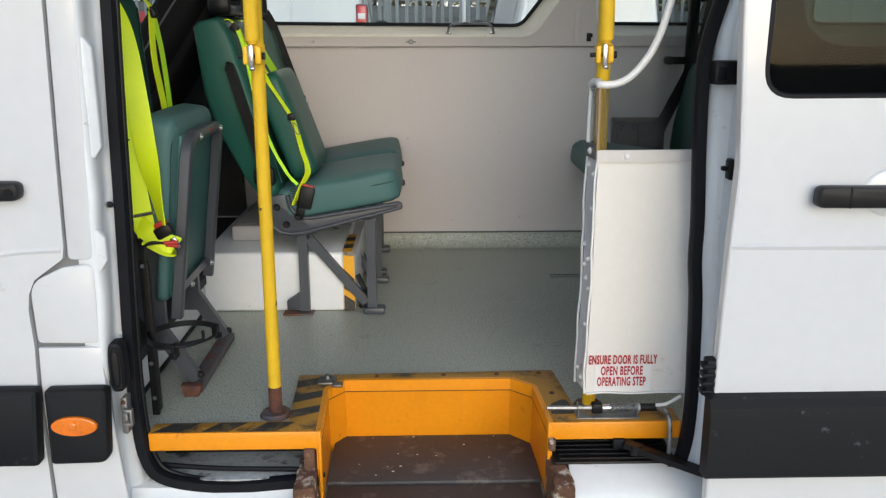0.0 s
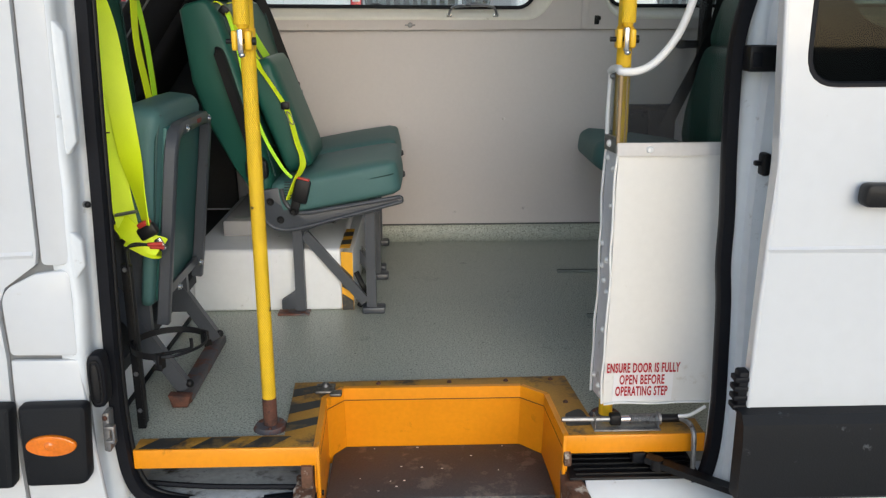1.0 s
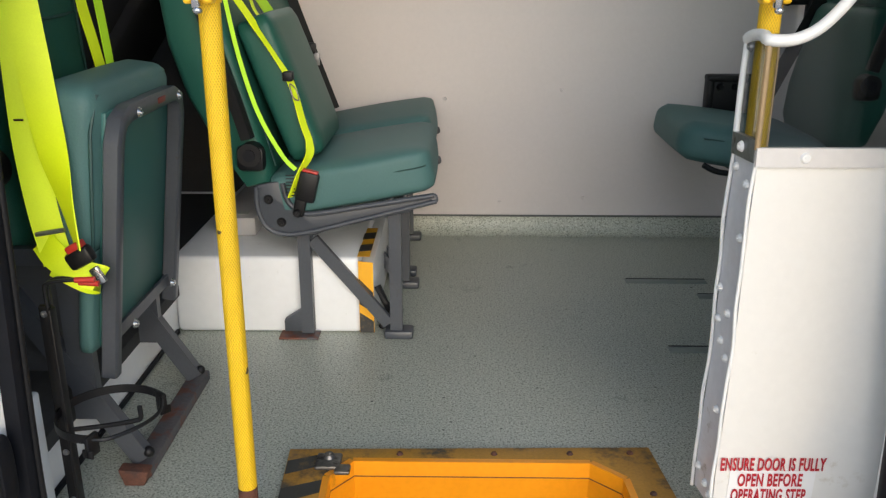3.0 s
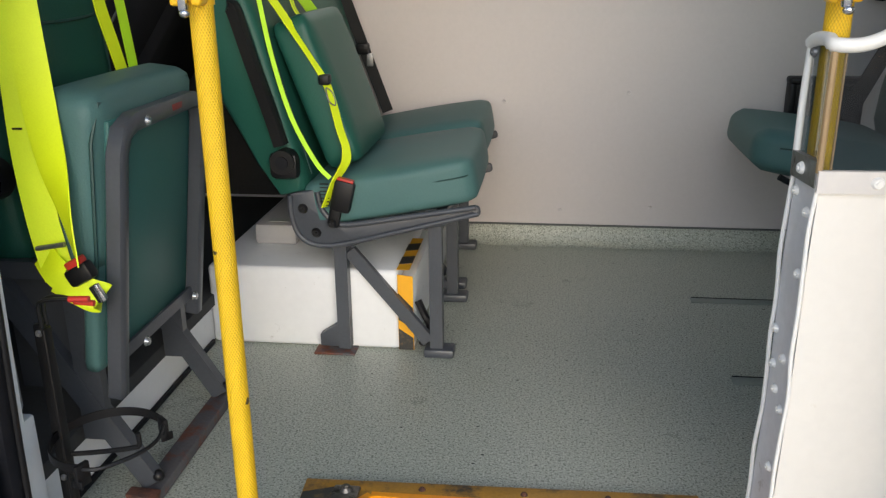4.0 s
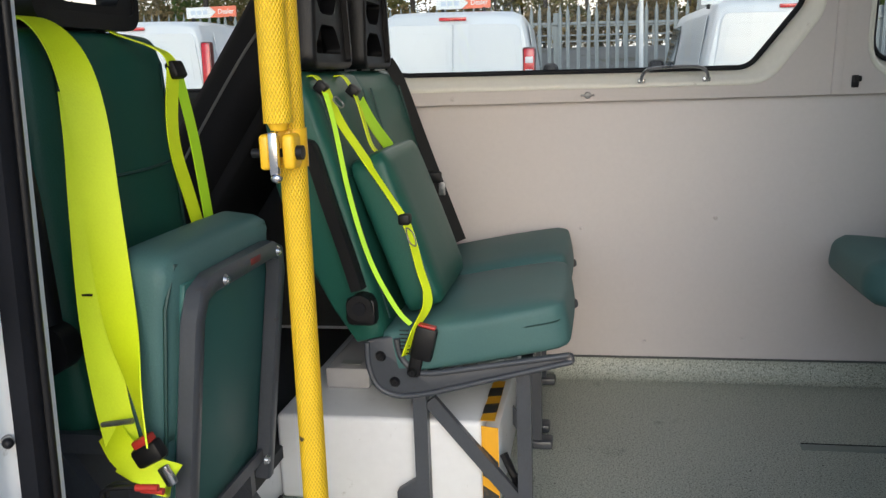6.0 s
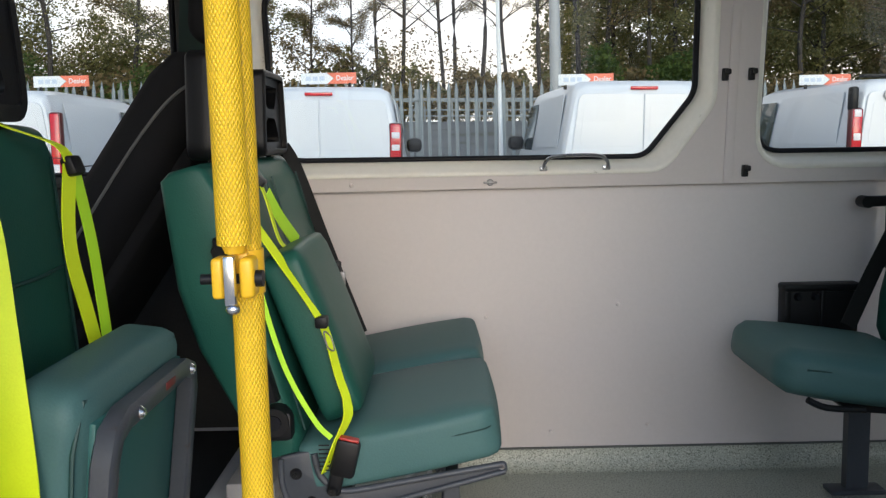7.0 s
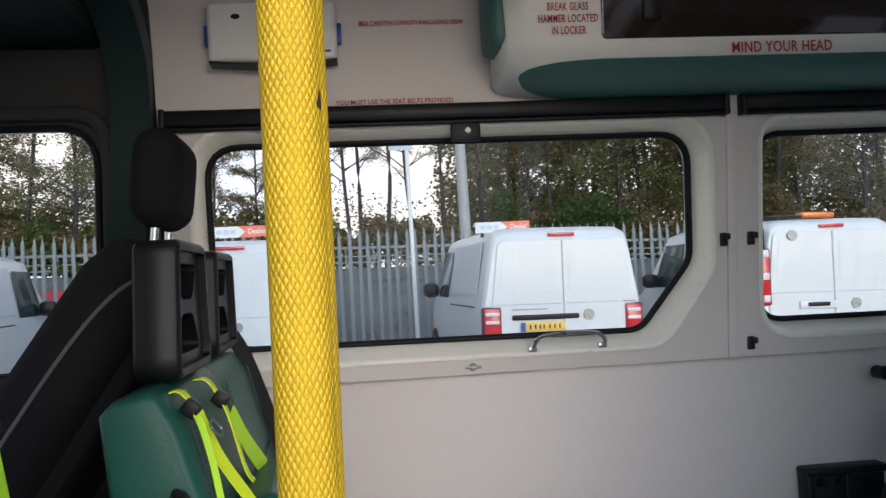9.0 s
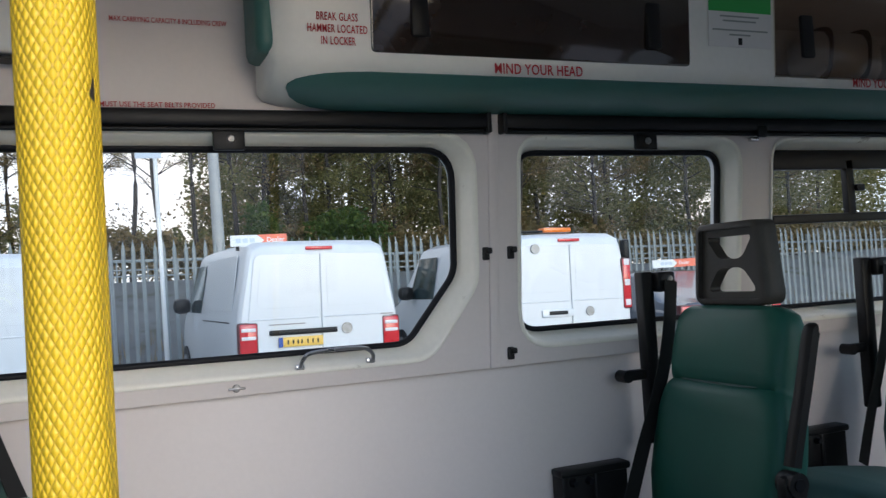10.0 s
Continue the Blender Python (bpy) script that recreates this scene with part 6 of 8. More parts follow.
part("strap", strap([(-0.985, 0.328, 1.00), (-0.945, 0.328, 1.037), (-0.892, 0.326, 1.032), (-0.842, 0.308, 0.985), (-0.808, 0.285, 0.90), (-0.783, 0.254, 0.78), (-0.764, 0.236, 0.64), (-0.748, 0.226, 0.54), (-0.736, 0.220, 0.462)], [(0, 1, 0), (0, 1, 0), (0.2, 1, 0), (0.55, 0.8, 0), (0.85, 0.45, 0), (0.9, 0.30, 0), (0.88, 0.0, 0.05), (0.65, -0.55, 0.1), (0.5, -0.80, 0.2)], 0.050), HIVIS, fh)
part("strap", strap([(-0.828, 0.298, 0.935), (-0.814, 0.276, 0.87), (-0.802, 0.250, 0.78), (-0.800, 0.240, 0.64), (-0.792, 0.238, 0.52), (-0.780, 0.240, 0.43)], [(0.75, 0.6, 0), (0.9, 0.4, 0), (0.9, 0.35, 0), (0.9, 0.35, 0), (0.9, 0.35, 0), (0.9, 0.35, 0)], 0.046), HIVIS, fh)
part("ink_mark", block((-0.822, 0.2345, 0.665), (-0.800, 0.2365, 0.668), 0), BLACK, fh, "small ink mark")
part("strap", strap([(-0.800, 0.238, 0.470), (-0.775, 0.225, 0.445), (-0.735, 0.222, 0.420), (-0.708, 0.228, 0.408), (-0.735, 0.238, 0.403), (-0.785, 0.240, 0.430)], (0.35, 0.25, 0.9), 0.045), HIVIS, fh)
part("buckle", block((-0.756, 0.212, 0.432), (-0.712, 0.236, 0.462), 0.007, pivot(-0.734, 0.225, 0.445, -28)), BLACK, fh, "black buckle")
part("button", block((-0.746, 0.214, 0.460), (-0.716, 0.232, 0.472), 0.003, pivot(-0.734, 0.225, 0.445, -28)), RED, fh, "red release button")
part("slide", rod((-0.806, 0.232, 0.482), (-0.756, 0.226, 0.492), 0.004), DULL_METAL, fh, "steel slide bar")
part("tongue", block((-0.716, 0.212, 0.404), (-0.700, 0.222, 0.434), 0.003, pivot(-0.706, 0.218, 0.42, -28)), CHROME, fh, "bright tongue plate")
part("strap", strap([(-0.985, 0.545, 1.005), (-0.945, 0.548, 1.037), (-0.900, 0.555, 1.020), (-0.840, 0.580, 0.991), (-0.828, 0.592, 0.951)], (0.1, 1, -0.15), 0.028), HIVIS, fh)
part("strap", strap([(-0.830, 0.585, 0.961), (-0.823, 0.552, 0.886), (-0.820, 0.550, 0.826), (-0.820, 0.582, 0.751), (-0.820, 0.615, 0.671)], (0.15, 1, 0), 0.030), HIVIS, fh)
part("strap", strap([(-0.828, 0.595, 0.961), (-0.818, 0.612, 0.856), (-0.816, 0.630, 0.756), (-0.816, 0.645, 0.671)], (0.15, 1, 0), 0.026), HIVIS_GREEN, fh)
part("adjuster", block((-0.838, 0.573, 0.948), (-0.818, 0.612, 0.978), 0.006, pivot(-0.828, 0.59, 0.963, -20)), BLACK, fh, "black plastic strap adjuster")

shift(fh, 0, -0.032, 0.004)

# ---- bottle holder beside the post ----
ho = thing("bottle_holder", (-0.757, 0.12, 0.0), "black strap bracket with open clamp bands", "holder")
part("back_bar", block((-0.776, 0.112, 0.004), (-0.758, 0.122, 0.398), 0.002), BLACK, ho)
part("side_bar", block((-0.7575, 0.102, 0.02), (-0.752, 0.122, 0.395), 0.002), BLACK, ho)
for z in (0.05, 0.14, 0.385):
    part("bolt", screw((-0.767, 0.111, z), (0, -1, 0), 0.005), DULL_METAL, ho)
ring = [(-0.683 + 0.083 * math.cos(radians(a)), 0.110 + 0.083 * math.sin(radians(a)), 0.215) for a in range(0, 360, 10)]
part("band", strap(smooth_path(ring[4:20], 2), (0, 0, 1), 0.014, 0.003, n=2), BLACK, ho, "black curved clamp band")
part("band", strap(smooth_path(ring[17:28], 2), (0, 0, 1), 0.014, 0.003, n=2), BLACK, ho, "black curved clamp band")
part("band_wire", pipe([ring[4], (-0.606, 0.115, 0.216), (-0.618, 0.075, 0.215), ring[29], ring[27]], 0.0032, 6), BLACK, ho, "black wire across the open side")
for p, turn in ((ring[4], 50), (ring[27], -20)):
    m = Matrix.Translation((p[0], p[1], p[2] - 0.006)) @ Matrix.Rotation(radians(turn), 4, "Z")
    clip = part("band_clip", block((-0.004, -0.010, -0.022), (0.004, 0.014, 0.014), 0.002, m), BLACK, ho, "black end clip")
    part("clip_lip", block((-0.010, -0.010, -0.022), (0.010, -0.006, -0.008), 0.002, m), BLACK, clip)
part("cradle_wire", pipe([(-0.757, 0.118, 0.178), (-0.70, 0.122, 0.184), (-0.650, 0.122, 0.194), (-0.641, 0.122, 0.200), (-0.641, 0.122, 0.220)], 0.0040, 7), BLACK, ho)
for dy in (0.0, 0.012):
    hk = part("hook_wire", pipe([(-0.760, 0.112 + dy, 0.385), (-0.760, 0.110 + dy, 0.425), (-0.755, 0.110 + dy, 0.436), (-0.735, 0.112 + dy, 0.440), (-0.690, 0.114 + dy, 0.442 - 0.9 * dy)], 0.0032, 6), BLACK, ho, "black wire hook")
    part("tip", rod((-0.712, 0.113 + dy, 0.441 - 0.7 * dy), (-0.682, 0.114 + dy, 0.442 - 0.95 * dy), 0.0046), RED, hk, "red plastic sleeve")

# ---- white boxes under the seats ----
bx = thing("floor_box", (-0.6, 1.35, 0), "white painted box with hazard tape under the seats", "box")
part("cover", block((-0.842, 0.906, 0.001), (-0.372, WALL_Y - 0.05, 0.205), 0.012, seg=3), BOX_WHITE, bx)
part("end_lip", block((-0.372, 0.906, 0.001), (-0.338, WALL_Y - 0.05, 0.180), 0.006), BOX_WHITE, bx)
for shape in ([(-0.373, 0.004), (-0.338, 0.004), (-0.338, 0.034), (-0.373, 0.058)], [(-0.373, 0.082), (-0.338, 0.058), (-0.338, 0.112), (-0.373, 0.150)]):
    part("tape", prism(shape, lambda u, v: (u, 0.9025, v), (0, 0.002, 0)), TAPE_BLACK, bx, "black hazard tape", smooth=0)
part("tape_ground", prism([(-0.374, 0.003), (-0.337, 0.003), (-0.337, 0.192), (-0.374, 0.196)], lambda u, v: (u, 0.9050, v), (0, 0.002, 0)), TAPE_YELLOW, bx, "yellow hazard tape", smooth=0)
part("tape_top", prism([(-0.376, 0.91), (-0.345, 0.91), (-0.345, 1.15), (-0.374, 1.15)], lambda u, v: (u, v, 0.2065), (0, 0, 0.001)), TAPE_YELLOW, bx, "yellow hazard tape", smooth=0)
for k in range(2):
    y0 = 0.945 + 0.10 * k
    part("tape", prism([(-0.376, y0), (-0.345, y0 + 0.01), (-0.345, y0 + 0.062), (-0.376, y0 + 0.052)], lambda u, v: (u, v, 0.2080), (0, 0, 0.001)), TAPE_BLACK, bx, "black hazard tape", smooth=0)
b2 = thing("battery_box", (-0.72, 1.4, 0.205), "pale grey box behind the driver's seat", "box")
part("cover", block((-0.775, 1.075, 0.205), (-0.665, 1.74, 0.258), 0.008), mat("light_grey_box_paint", (0.36, 0.36, 0.37), rough=0.4, vary=0.05, scale=4, fine=60), b2)
part("label", block((-0.74, 1.09, 0.262), (-0.69, 1.12, 0.2635), 0), GREY_PRINT, b2, "small grey label")
cb = thing("cable_loop", (-0.315, 0.93, 0.0), "black cable loop beside the hazard tape", "cable")
part("cable", pipe([(-0.330, 0.935, 0.12), (-0.312, 0.925, 0.085), (-0.302, 0.925, 0.06), (-0.310, 0.93, 0.03), (-0.322, 0.935, 0.006)], 0.009, 8), BLACK, cb)

# ---- driver's seat in the cab ----
ds = thing("driver_seat", (-1.15, 1.28, 0.13), "black cloth driver's seat with head restraint", "driver seat")
dm = Matrix.Translation((-1.285, 1.28, 0.445)) @ Matrix.Rotation(radians(35), 4, "Y")
part("backrest", pad((0.14, 0.48, 0.90), 0.055, dm @ Matrix.Translation((0, 0, 0.43)), (0.010, 0.006, 0.012), 12, None), CLOTH, ds, smooth=70)
part("back_shell", pad((0.05, 0.40, 0.74), 0.022, dm @ Matrix.Translation((0.080, 0, 0.40)), (0.008, 0, 0), 8), CLOTH, ds, smooth=70)
for y in (-0.235, 0.235):
    part("piping", sweep(smooth_path([dm @ Vector(p) for p in ((-0.005, y * 1.035, 0.05), (-0.008, y * 1.045, 0.40), (-0.006, y * 1.04, 0.70), (0.020, y * 1.02, 0.83), (0.066, y * 0.9, 0.85))], 5), circle(0.0035, 6), up=(1, 0, 0)), mat("grey_piping", (0.10, 0.10, 0.095), rough=0.7), ds, "grey piping")
part("head_restraint", pad((0.085, 0.225, 0.175), 0.040, Matrix.Translation((-0.782, 1.27, 1.300)) @ Matrix.Rotation(radians(6), 4, "Y"), (0.004, 0.004, 0.004), 10), CLOTH, ds, smooth=70)
for y in (1.21, 1.33):
    part("post", rod((-0.800, y, 1.12), (-0.788, y, 1.23), 0.007), CHROME, ds)
part("cushion", pad((0.50, 0.50, 0.16), 0.05, Matrix.Translation((-1.47, 1.28, 0.46)), (0, 0, 0.01), 8), CLOTH, ds, smooth=70)
part("base", block((-1.64, 1.06, 0.13), (-1.20, 1.50, 0.40), 0.02), BLACK, ds)

# ---- fittings on the far wall ----
ra = thing("curtain_rail", (-0.17, far(1.49), 1.47), "black blind cassette above the large window", "rail", "black rails over the windows")
part("cassette", block((-0.862, far(1.5) - 0.030, 1.474), (0.508, far(1.5) + 0.004, 1.512), 0.010), BLACK, ra)
part("lower_rail", rod((-0.85, far(1.47) - 0.014, 1.468), (0.50, far(1.47) - 0.014, 1.468), 0.006), BLACK, ra)
part("end_cap", block((0.498, far(1.5) - 0.033, 1.462), (0.511, far(1.5) + 0.004, 1.515), 0.004), BLACK, ra)
part("end_cap", block((-0.866, far(1.5) - 0.033, 1.462), (-0.853, far(1.5) + 0.004, 1.515), 0.004), BLACK, ra)
ra2 = thing("curtain_rail", (1.6, far(1.49), 1.47), "black blind cassette running over the rear windows", "rail", "black rails over the windows")
part("cassette", block((0.546, far(1.5) - 0.030, 1.474), (2.9, far(1.5) + 0.004, 1.512), 0.010), BLACK, ra2)
part("lower_rail", rod((0.56, far(1.47) - 0.014, 1.468), (2.9, far(1.47) - 0.014, 1.468), 0.006), BLACK, ra2)
part("end_cap", block((0.543, far(1.5) - 0.033, 1.462), (0.556, far(1.5) + 0.004, 1.515), 0.004), BLACK, ra2)
part("joiner", block((1.385, far(1.5) - 0.036, 1.455), (1.420, far(1.5) - 0.02, 1.490), 0.006), BLACK, ra2)
part("rail_clip", block((1.372, far(1.46) - 0.022, 1.446), (1.402, far(1.46) - 0.004, 1.458), 0.003), CHROME, ra2, "bright clip under the rail")
for x in (-0.151, 1.000):
    k = thing("blind_catch", (x, far(1.44), 1.42), "black catch plate hanging from the rail", "catch", "black catches over the windows")
    part("plate", block((x - 0.036, far(1.44) - 0.020, 1.420), (x + 0.036, far(1.44) - 0.006, 1.476), 0.004), BLACK, k)
    part("stud", screw((x + 0.004, far(1.44) - 0.020, 1.445), (0, -1, 0), 0.009), DULL_METAL, k, "dull steel stud")
for x, z in ((0.504, 1.155), (0.577, 1.155), (0.575, 0.886)):
    k = thing("blind_hook", (x, far(z), z), "small black plastic hook on the window post", "hook", "black hooks on the window post")
    part("base", block((x - 0.010, far(z) - 0.008, z - 0.018), (x + 0.008, far(z) + 0.004, z + 0.016), 0.003), BLACK, k)
    part("nose", block((x - 0.004, far(z) - 0.020, z - 0.002), (x + 0.012, far(z) - 0.006, z + 0.014), 0.004), BLACK, k)
BOW = far(0.9) - 0.034
gh = thing("wire_bow", (0.09, far(0.9), 0.905), "small bright wire grab handle below the window", "handle")
part("bow", pipe([(0.000, far(0.9) - 0.004, 0.905), (-0.001, BOW + 0.012, 0.908), (0.002, BOW + 0.002, 0.922), (0.022, BOW, 0.937), (0.092, BOW, 0.941), (0.155, BOW, 0.938), (0.176, BOW + 0.002, 0.923), (0.180, BOW + 0.012, 0.908), (0.179, far(0.9) - 0.004, 0.905)], 0.0050, 8), mat("polished_steel_wire", (0.36, 0.36, 0.37), rough=0.28, metal=1.0, vary=0.15, scale=20), gh)
for x in (0.000, 0.179):
    part("foot", block((x - 0.011, far(0.9) - 0.010, 0.897), (x + 0.011, far(0.9) + 0.003, 0.910), 0.003), CHROME, gh)
kn = thing("turn_button", (-0.152, far(0.87), 0.868), "small steel turn button on the waist rail", "fastener")
part("base", screw((-0.152, far(0.87) - 0.001, 0.868), (0, -1, 0), 0.009), DULL_METAL, kn)
part("wing", block((-0.172, far(0.87) - 0.012, 0.865), (-0.132, far(0.87) - 0.006, 0.871), 0.002), DULL_METAL, kn)
for x, z in ((-0.55, 0.868), (0.31, 0.13), (0.02, 0.115), (-0.17, 0.47), (0.22, 0.50)):
    y = far(z) if z > 0.85 else WALL_Y
    r = thing("rivet", (x, y, z), "small pale cap rivet on the side lining", "rivet", "rivets on the side lining")
    part("head", screw((x, y - 0.0005, z), (0, -1, 0), 0.0055), LINING, r)


def wall_pocket(x, label):
    k = thing("wall_pocket", (x, WALL_Y, 0.45), label, "bracket", "black brackets on the side lining")
    part("body", block((x, WALL_Y - 0.050, 0.405), (x + 0.215, WALL_Y - 0.006, 0.550), 0.010), BLACK, k)
    part("rim", block((x - 0.006, WALL_Y - 0.060, 0.535), (x + 0.220, WALL_Y - 0.002, 0.557), 0.008), BLACK, k)
    part("post", block((x - 0.004, WALL_Y - 0.058, 0.395), (x + 0.016, WALL_Y - 0.004, 0.540), 0.006), BLACK, k)
    part("post", block((x + 0.10, WALL_Y - 0.058, 0.395), (x + 0.114, WALL_Y - 0.004, 0.540), 0.005), BLACK, k)
    for dx in (0.035, 0.085):
        part("knob", rod((x + dx, WALL_Y - 0.052, 0.520), (x + dx, WALL_Y - 0.068, 0.520), 0.012, 0.008), RUBBER, k)


wall_pocket(0.692, "black plastic wall bracket behind the green seat")
wall_pocket(1.52, "black plastic wall bracket further down the saloon")


def belt_column(x, label):
    k = thing("belt_column", (x, 1.70, 0.44), label, "seat belt", "black belts on the side wall")
    part("column", block((x + 0.070, 1.675, 0.60), (x + 0.112, 1.715, 1.080), 0.008), BLACK, k)
    part("top_guide", block((x + 0.110, 1.655, 1.02), (x + 0.172, 1.695, 1.078), 0.010), BLACK, k)
    part("guide_stud", screw((x + 0.150, 1.655, 1.056), (0, -1, 0), 0.009), DULL_METAL, k)
    part("webbing", strap([(x + 0.15, 1.650, 1.05), (x + 0.125, 1.645, 0.90), (x + 0.075, 1.635, 0.76), (x - 0.005, 1.62, 0.60), (x - 0.075, 1.60, 0.46)], (0.9, 0.2, 0.3), 0.05), BELT, k)
    part("anchor_arm", block((x - 0.005, 1.685, 0.778), (x + 0.10, 1.710, 0.808), 0.008), BLACK, k)
    part("anchor_knob", rod((x + 0.003, 1.672, 0.793), (x + 0.003, 1.715, 0.793), 0.017), BLACK, k)


belt_column(0.893, "black seat belt on a column beside the green seat")
belt_column(1.735, "black seat belt on a column further down the saloon")

rnd = random.Random(12)
bm = bmesh.new()
for _ in range(150):
    x, y, r = rnd.uniform(-0.62, 0.9), rnd.uniform(0.40, 1.60), rnd.uniform(0.0010, 0.0028)
    a = rnd.uniform(0, 6.3)
    bm.faces.new([bm.verts.new((x + r * k * math.cos(a + b), y + r * math.sin(a + b), 0.0008)) for b, k in ((0, 1), (1.3, 1.8), (2.6, 1), (4.2, 1.5))])
me = bpy.data.meshes.new("floor_grit")
bm.to_mesh(me)
bm.free()
me.materials.append(BELT)
tagged(new("floor_grit", me), "dark specks of grit on the vinyl floor", "grit", kind="stuff")
# floor slots
for x, y, l in ((0.376, 1.298, 0.24), (0.394, 0.822, 0.15), (0.56, 1.178, 0.12)):
    k = thing("floor_slot", (x + l / 2, y, 0.0), "narrow cut tape strip in the vinyl floor", "floor slot", "strips in the floor")
    part("strip", block((x, y - 0.020, 0.0002), (x + l, y + 0.016, 0.0022), 0.0006), mat("taped_vinyl_strip", (0.22, 0.25, 0.22), rough=0.4, vary=0.12, fine=120), k)
    part("cut", block((x + 0.004, y + 0.014, 0.0002), (x + l, y + 0.019, 0.0028), 0), RUBBER, k, "dark cut line")

# dispenser and lettering on the header
HY = lambda z: 1.664 - (z - 1.50) * 0.14
dp = thing("towel_dispenser", (-0.61, HY(1.66), 1.60), "white wall dispenser with a black lower edge", "dispenser")
part("case", block((-0.755, HY(1.66) - 0.055, 1.605), (-0.462, HY(1.66) + 0.004, 1.742), 0.012, seg=3), WHITE_PLASTIC, dp)
part("lower_edge", prism([(p.x, p.y) for p in smooth_path([(-0.752, 1.607, 0), (-0.61, 1.598, 0), (-0.464, 1.607, 0)], 6)] + [(-0.464, 1.601), (-0.61, 1.591), (-0.752, 1.601)], lambda u, v: (u, HY(1.66) - 0.057, v), (0, 0.05, 0)), BLACK, dp)
for x in (-0.764, -0.462):
    part("clip", block((x, HY(1.66) - 0.035, 1.648), (x + 0.010, HY(1.66) - 0.01, 1.695), 0.003), BLUE, dp, "blue side clip")
part("button", ball((-0.69, HY(1.66) - 0.055, 1.708), 0.008, squash=(1.3, 0.4, 0.8)), RUBBER, dp)
part("logo", block((-0.505, HY(1.66) - 0.0565, 1.622), (-0.478, HY(1.66) - 0.0545, 1.627), 0), BLUE, dp, "small blue mark")
shift(dp, 0.014, 0, 0.003)
s1 = thing("header_notice", (-0.29, HY(1.70), 1.70), "dark red lettering on the header panel", "notice", "red notices on the header")
lettering("MAX CARRYING CAPACITY 8 INCLUDING CREW", 0.0155, facing((-0.272, HY(1.70) - 0.004, 1.698), (1, 0, 0), (0, -0.14, 1)), 0.73, material=LETTER_RED, parent=s1)
s2 = thing("header_notice", (-0.33, HY(1.51), 1.51), "dark red lettering above the window rail", "notice", "red notices on the header")
lettering("YOU MUST USE THE SEAT BELTS PROVIDED", 0.0155, facing((-0.318, HY(1.52) - 0.004, 1.516), (1, 0, 0), (0, -0.14, 1)), 0.93, material=LETTER_RED, parent=s2)
s3 = thing("header_notice", (1.0, HY(1.51), 1.51), "unreadable dark lettering above the window rail", "notice", "red notices on the header")
for k, (a, b) in enumerate(((0, .03), (.036, .075), (.085, .10), (.11, .15), (.158, .18), (.19, .245), (.255, .28))):
    part("bar", block((0.84 + a, HY(1.52) - 0.004, 1.518), (0.84 + b, HY(1.52) - 0.002, 1.529), 0), LETTER_RED, s3)

# ---- overhead locker ----
lk = thing("overhead_locker", (1.3, 1.50, 1.50), "ivory overhead locker with dark doors and green padding", "locker")
prof = [(1.66, 1.520), (1.55, 1.535), (1.472, 1.562), (1.455, 1.600), (1.440, 1.80), (1.44, 1.92), (1.60, 1.92)]
bm = bmesh.new()
loft([[(x, y + e * (1.60 - y) * 0.35, z + e * (0.05 if z < 1.6 else 0)) for y, z in prof] for x, e in ((-0.085, 0.55), (-0.070, 0.25), (-0.035, 0.06), (0.0, 0.0), (1.290, 0.0))], bm=bm)
loft([[(x, y, z) for y, z in [(1.66, 1.520), (1.55, 1.535), (1.472, 1.562), (1.458, 1.588), (1.63, 1.592), (1.60, 1.90), (1.435, 1.90), (1.44, 1.92), (1.64, 1.92)]] for x in (1.290, 2.30)], bm=bm)
loft([[(x, y, z) for y, z in prof] for x in (2.30, 2.9)], bm=bm)
part("body", bm, LOCKER_WHITE, lk, smooth=55)
bm = bmesh.new()
band = [(1.652, 1.512), (1.56, 1.520), (1.492, 1.540), (1.4665, 1.5620), (1.49, 1.578), (1.655, 1.545)]
loft([[(x, 1.530 + (y - 1.530) * k, 1.546 + (z - 1.546) * k - 0.004 * (1 - k)) for y, z in band] for x, k in ((-0.040, 0.10), (-0.025, 0.42), (0.0, 0.66), (0.035, 0.84), (0.08, 0.95), (0.14, 1.0), (2.9, 1.0))], bm=bm)
part("under_padding", bm, LOCKER_GREEN, lk, "green vinyl padding under the locker", smooth=60)
bm = prism(outline([(1.47, 1.60, 0.03), (1.62, 1.60, 0.03), (1.62, 1.85, 0.03), (1.47, 1.85, 0.06)], 5), lambda u, v: (-0.112, u, v), (0.045, 0, 0), 0.018)
part("end_padding", bm, LOCKER_GREEN, lk, "green vinyl end pad", smooth=60)
fy = lambda z: 1.455 - (z - 1.60) * 0.075
for x0, x1, z0, pane in ((0.135, 1.000, 1.604, SMOKED), (1.286, 2.31, 1.592, FLAP)):
    d = part("door", prism(outline([(x0, z0, 0.012), (x1, z0, 0.012), (x1, 1.88, 0.02), (x0, 1.88, 0.02)], 4), lambda u, v: (u, fy(v) - 0.004, v), (0, 0.008, 0), 0.002), pane, lk, "dark smoked flap door")
    d.visible_shadow = pane is not FLAP
    for dx in (0.115, x1 - x0 - 0.115):
        part("strut", block((x0 + dx - 0.022, fy(1.70) - 0.012, 1.640), (x0 + dx + 0.022, fy(1.70) + 0.004, 1.76), 0.010), BLACK, d, "black catch behind the door")
# Added rolls give the second door its pale shapes and brown bands.
ROLL_CLOTH = mat("pale_grey_roll", (0.66, 0.63, 0.60), rough=0.85, vary=0.12, scale=6, fine=200, bump=0.001)
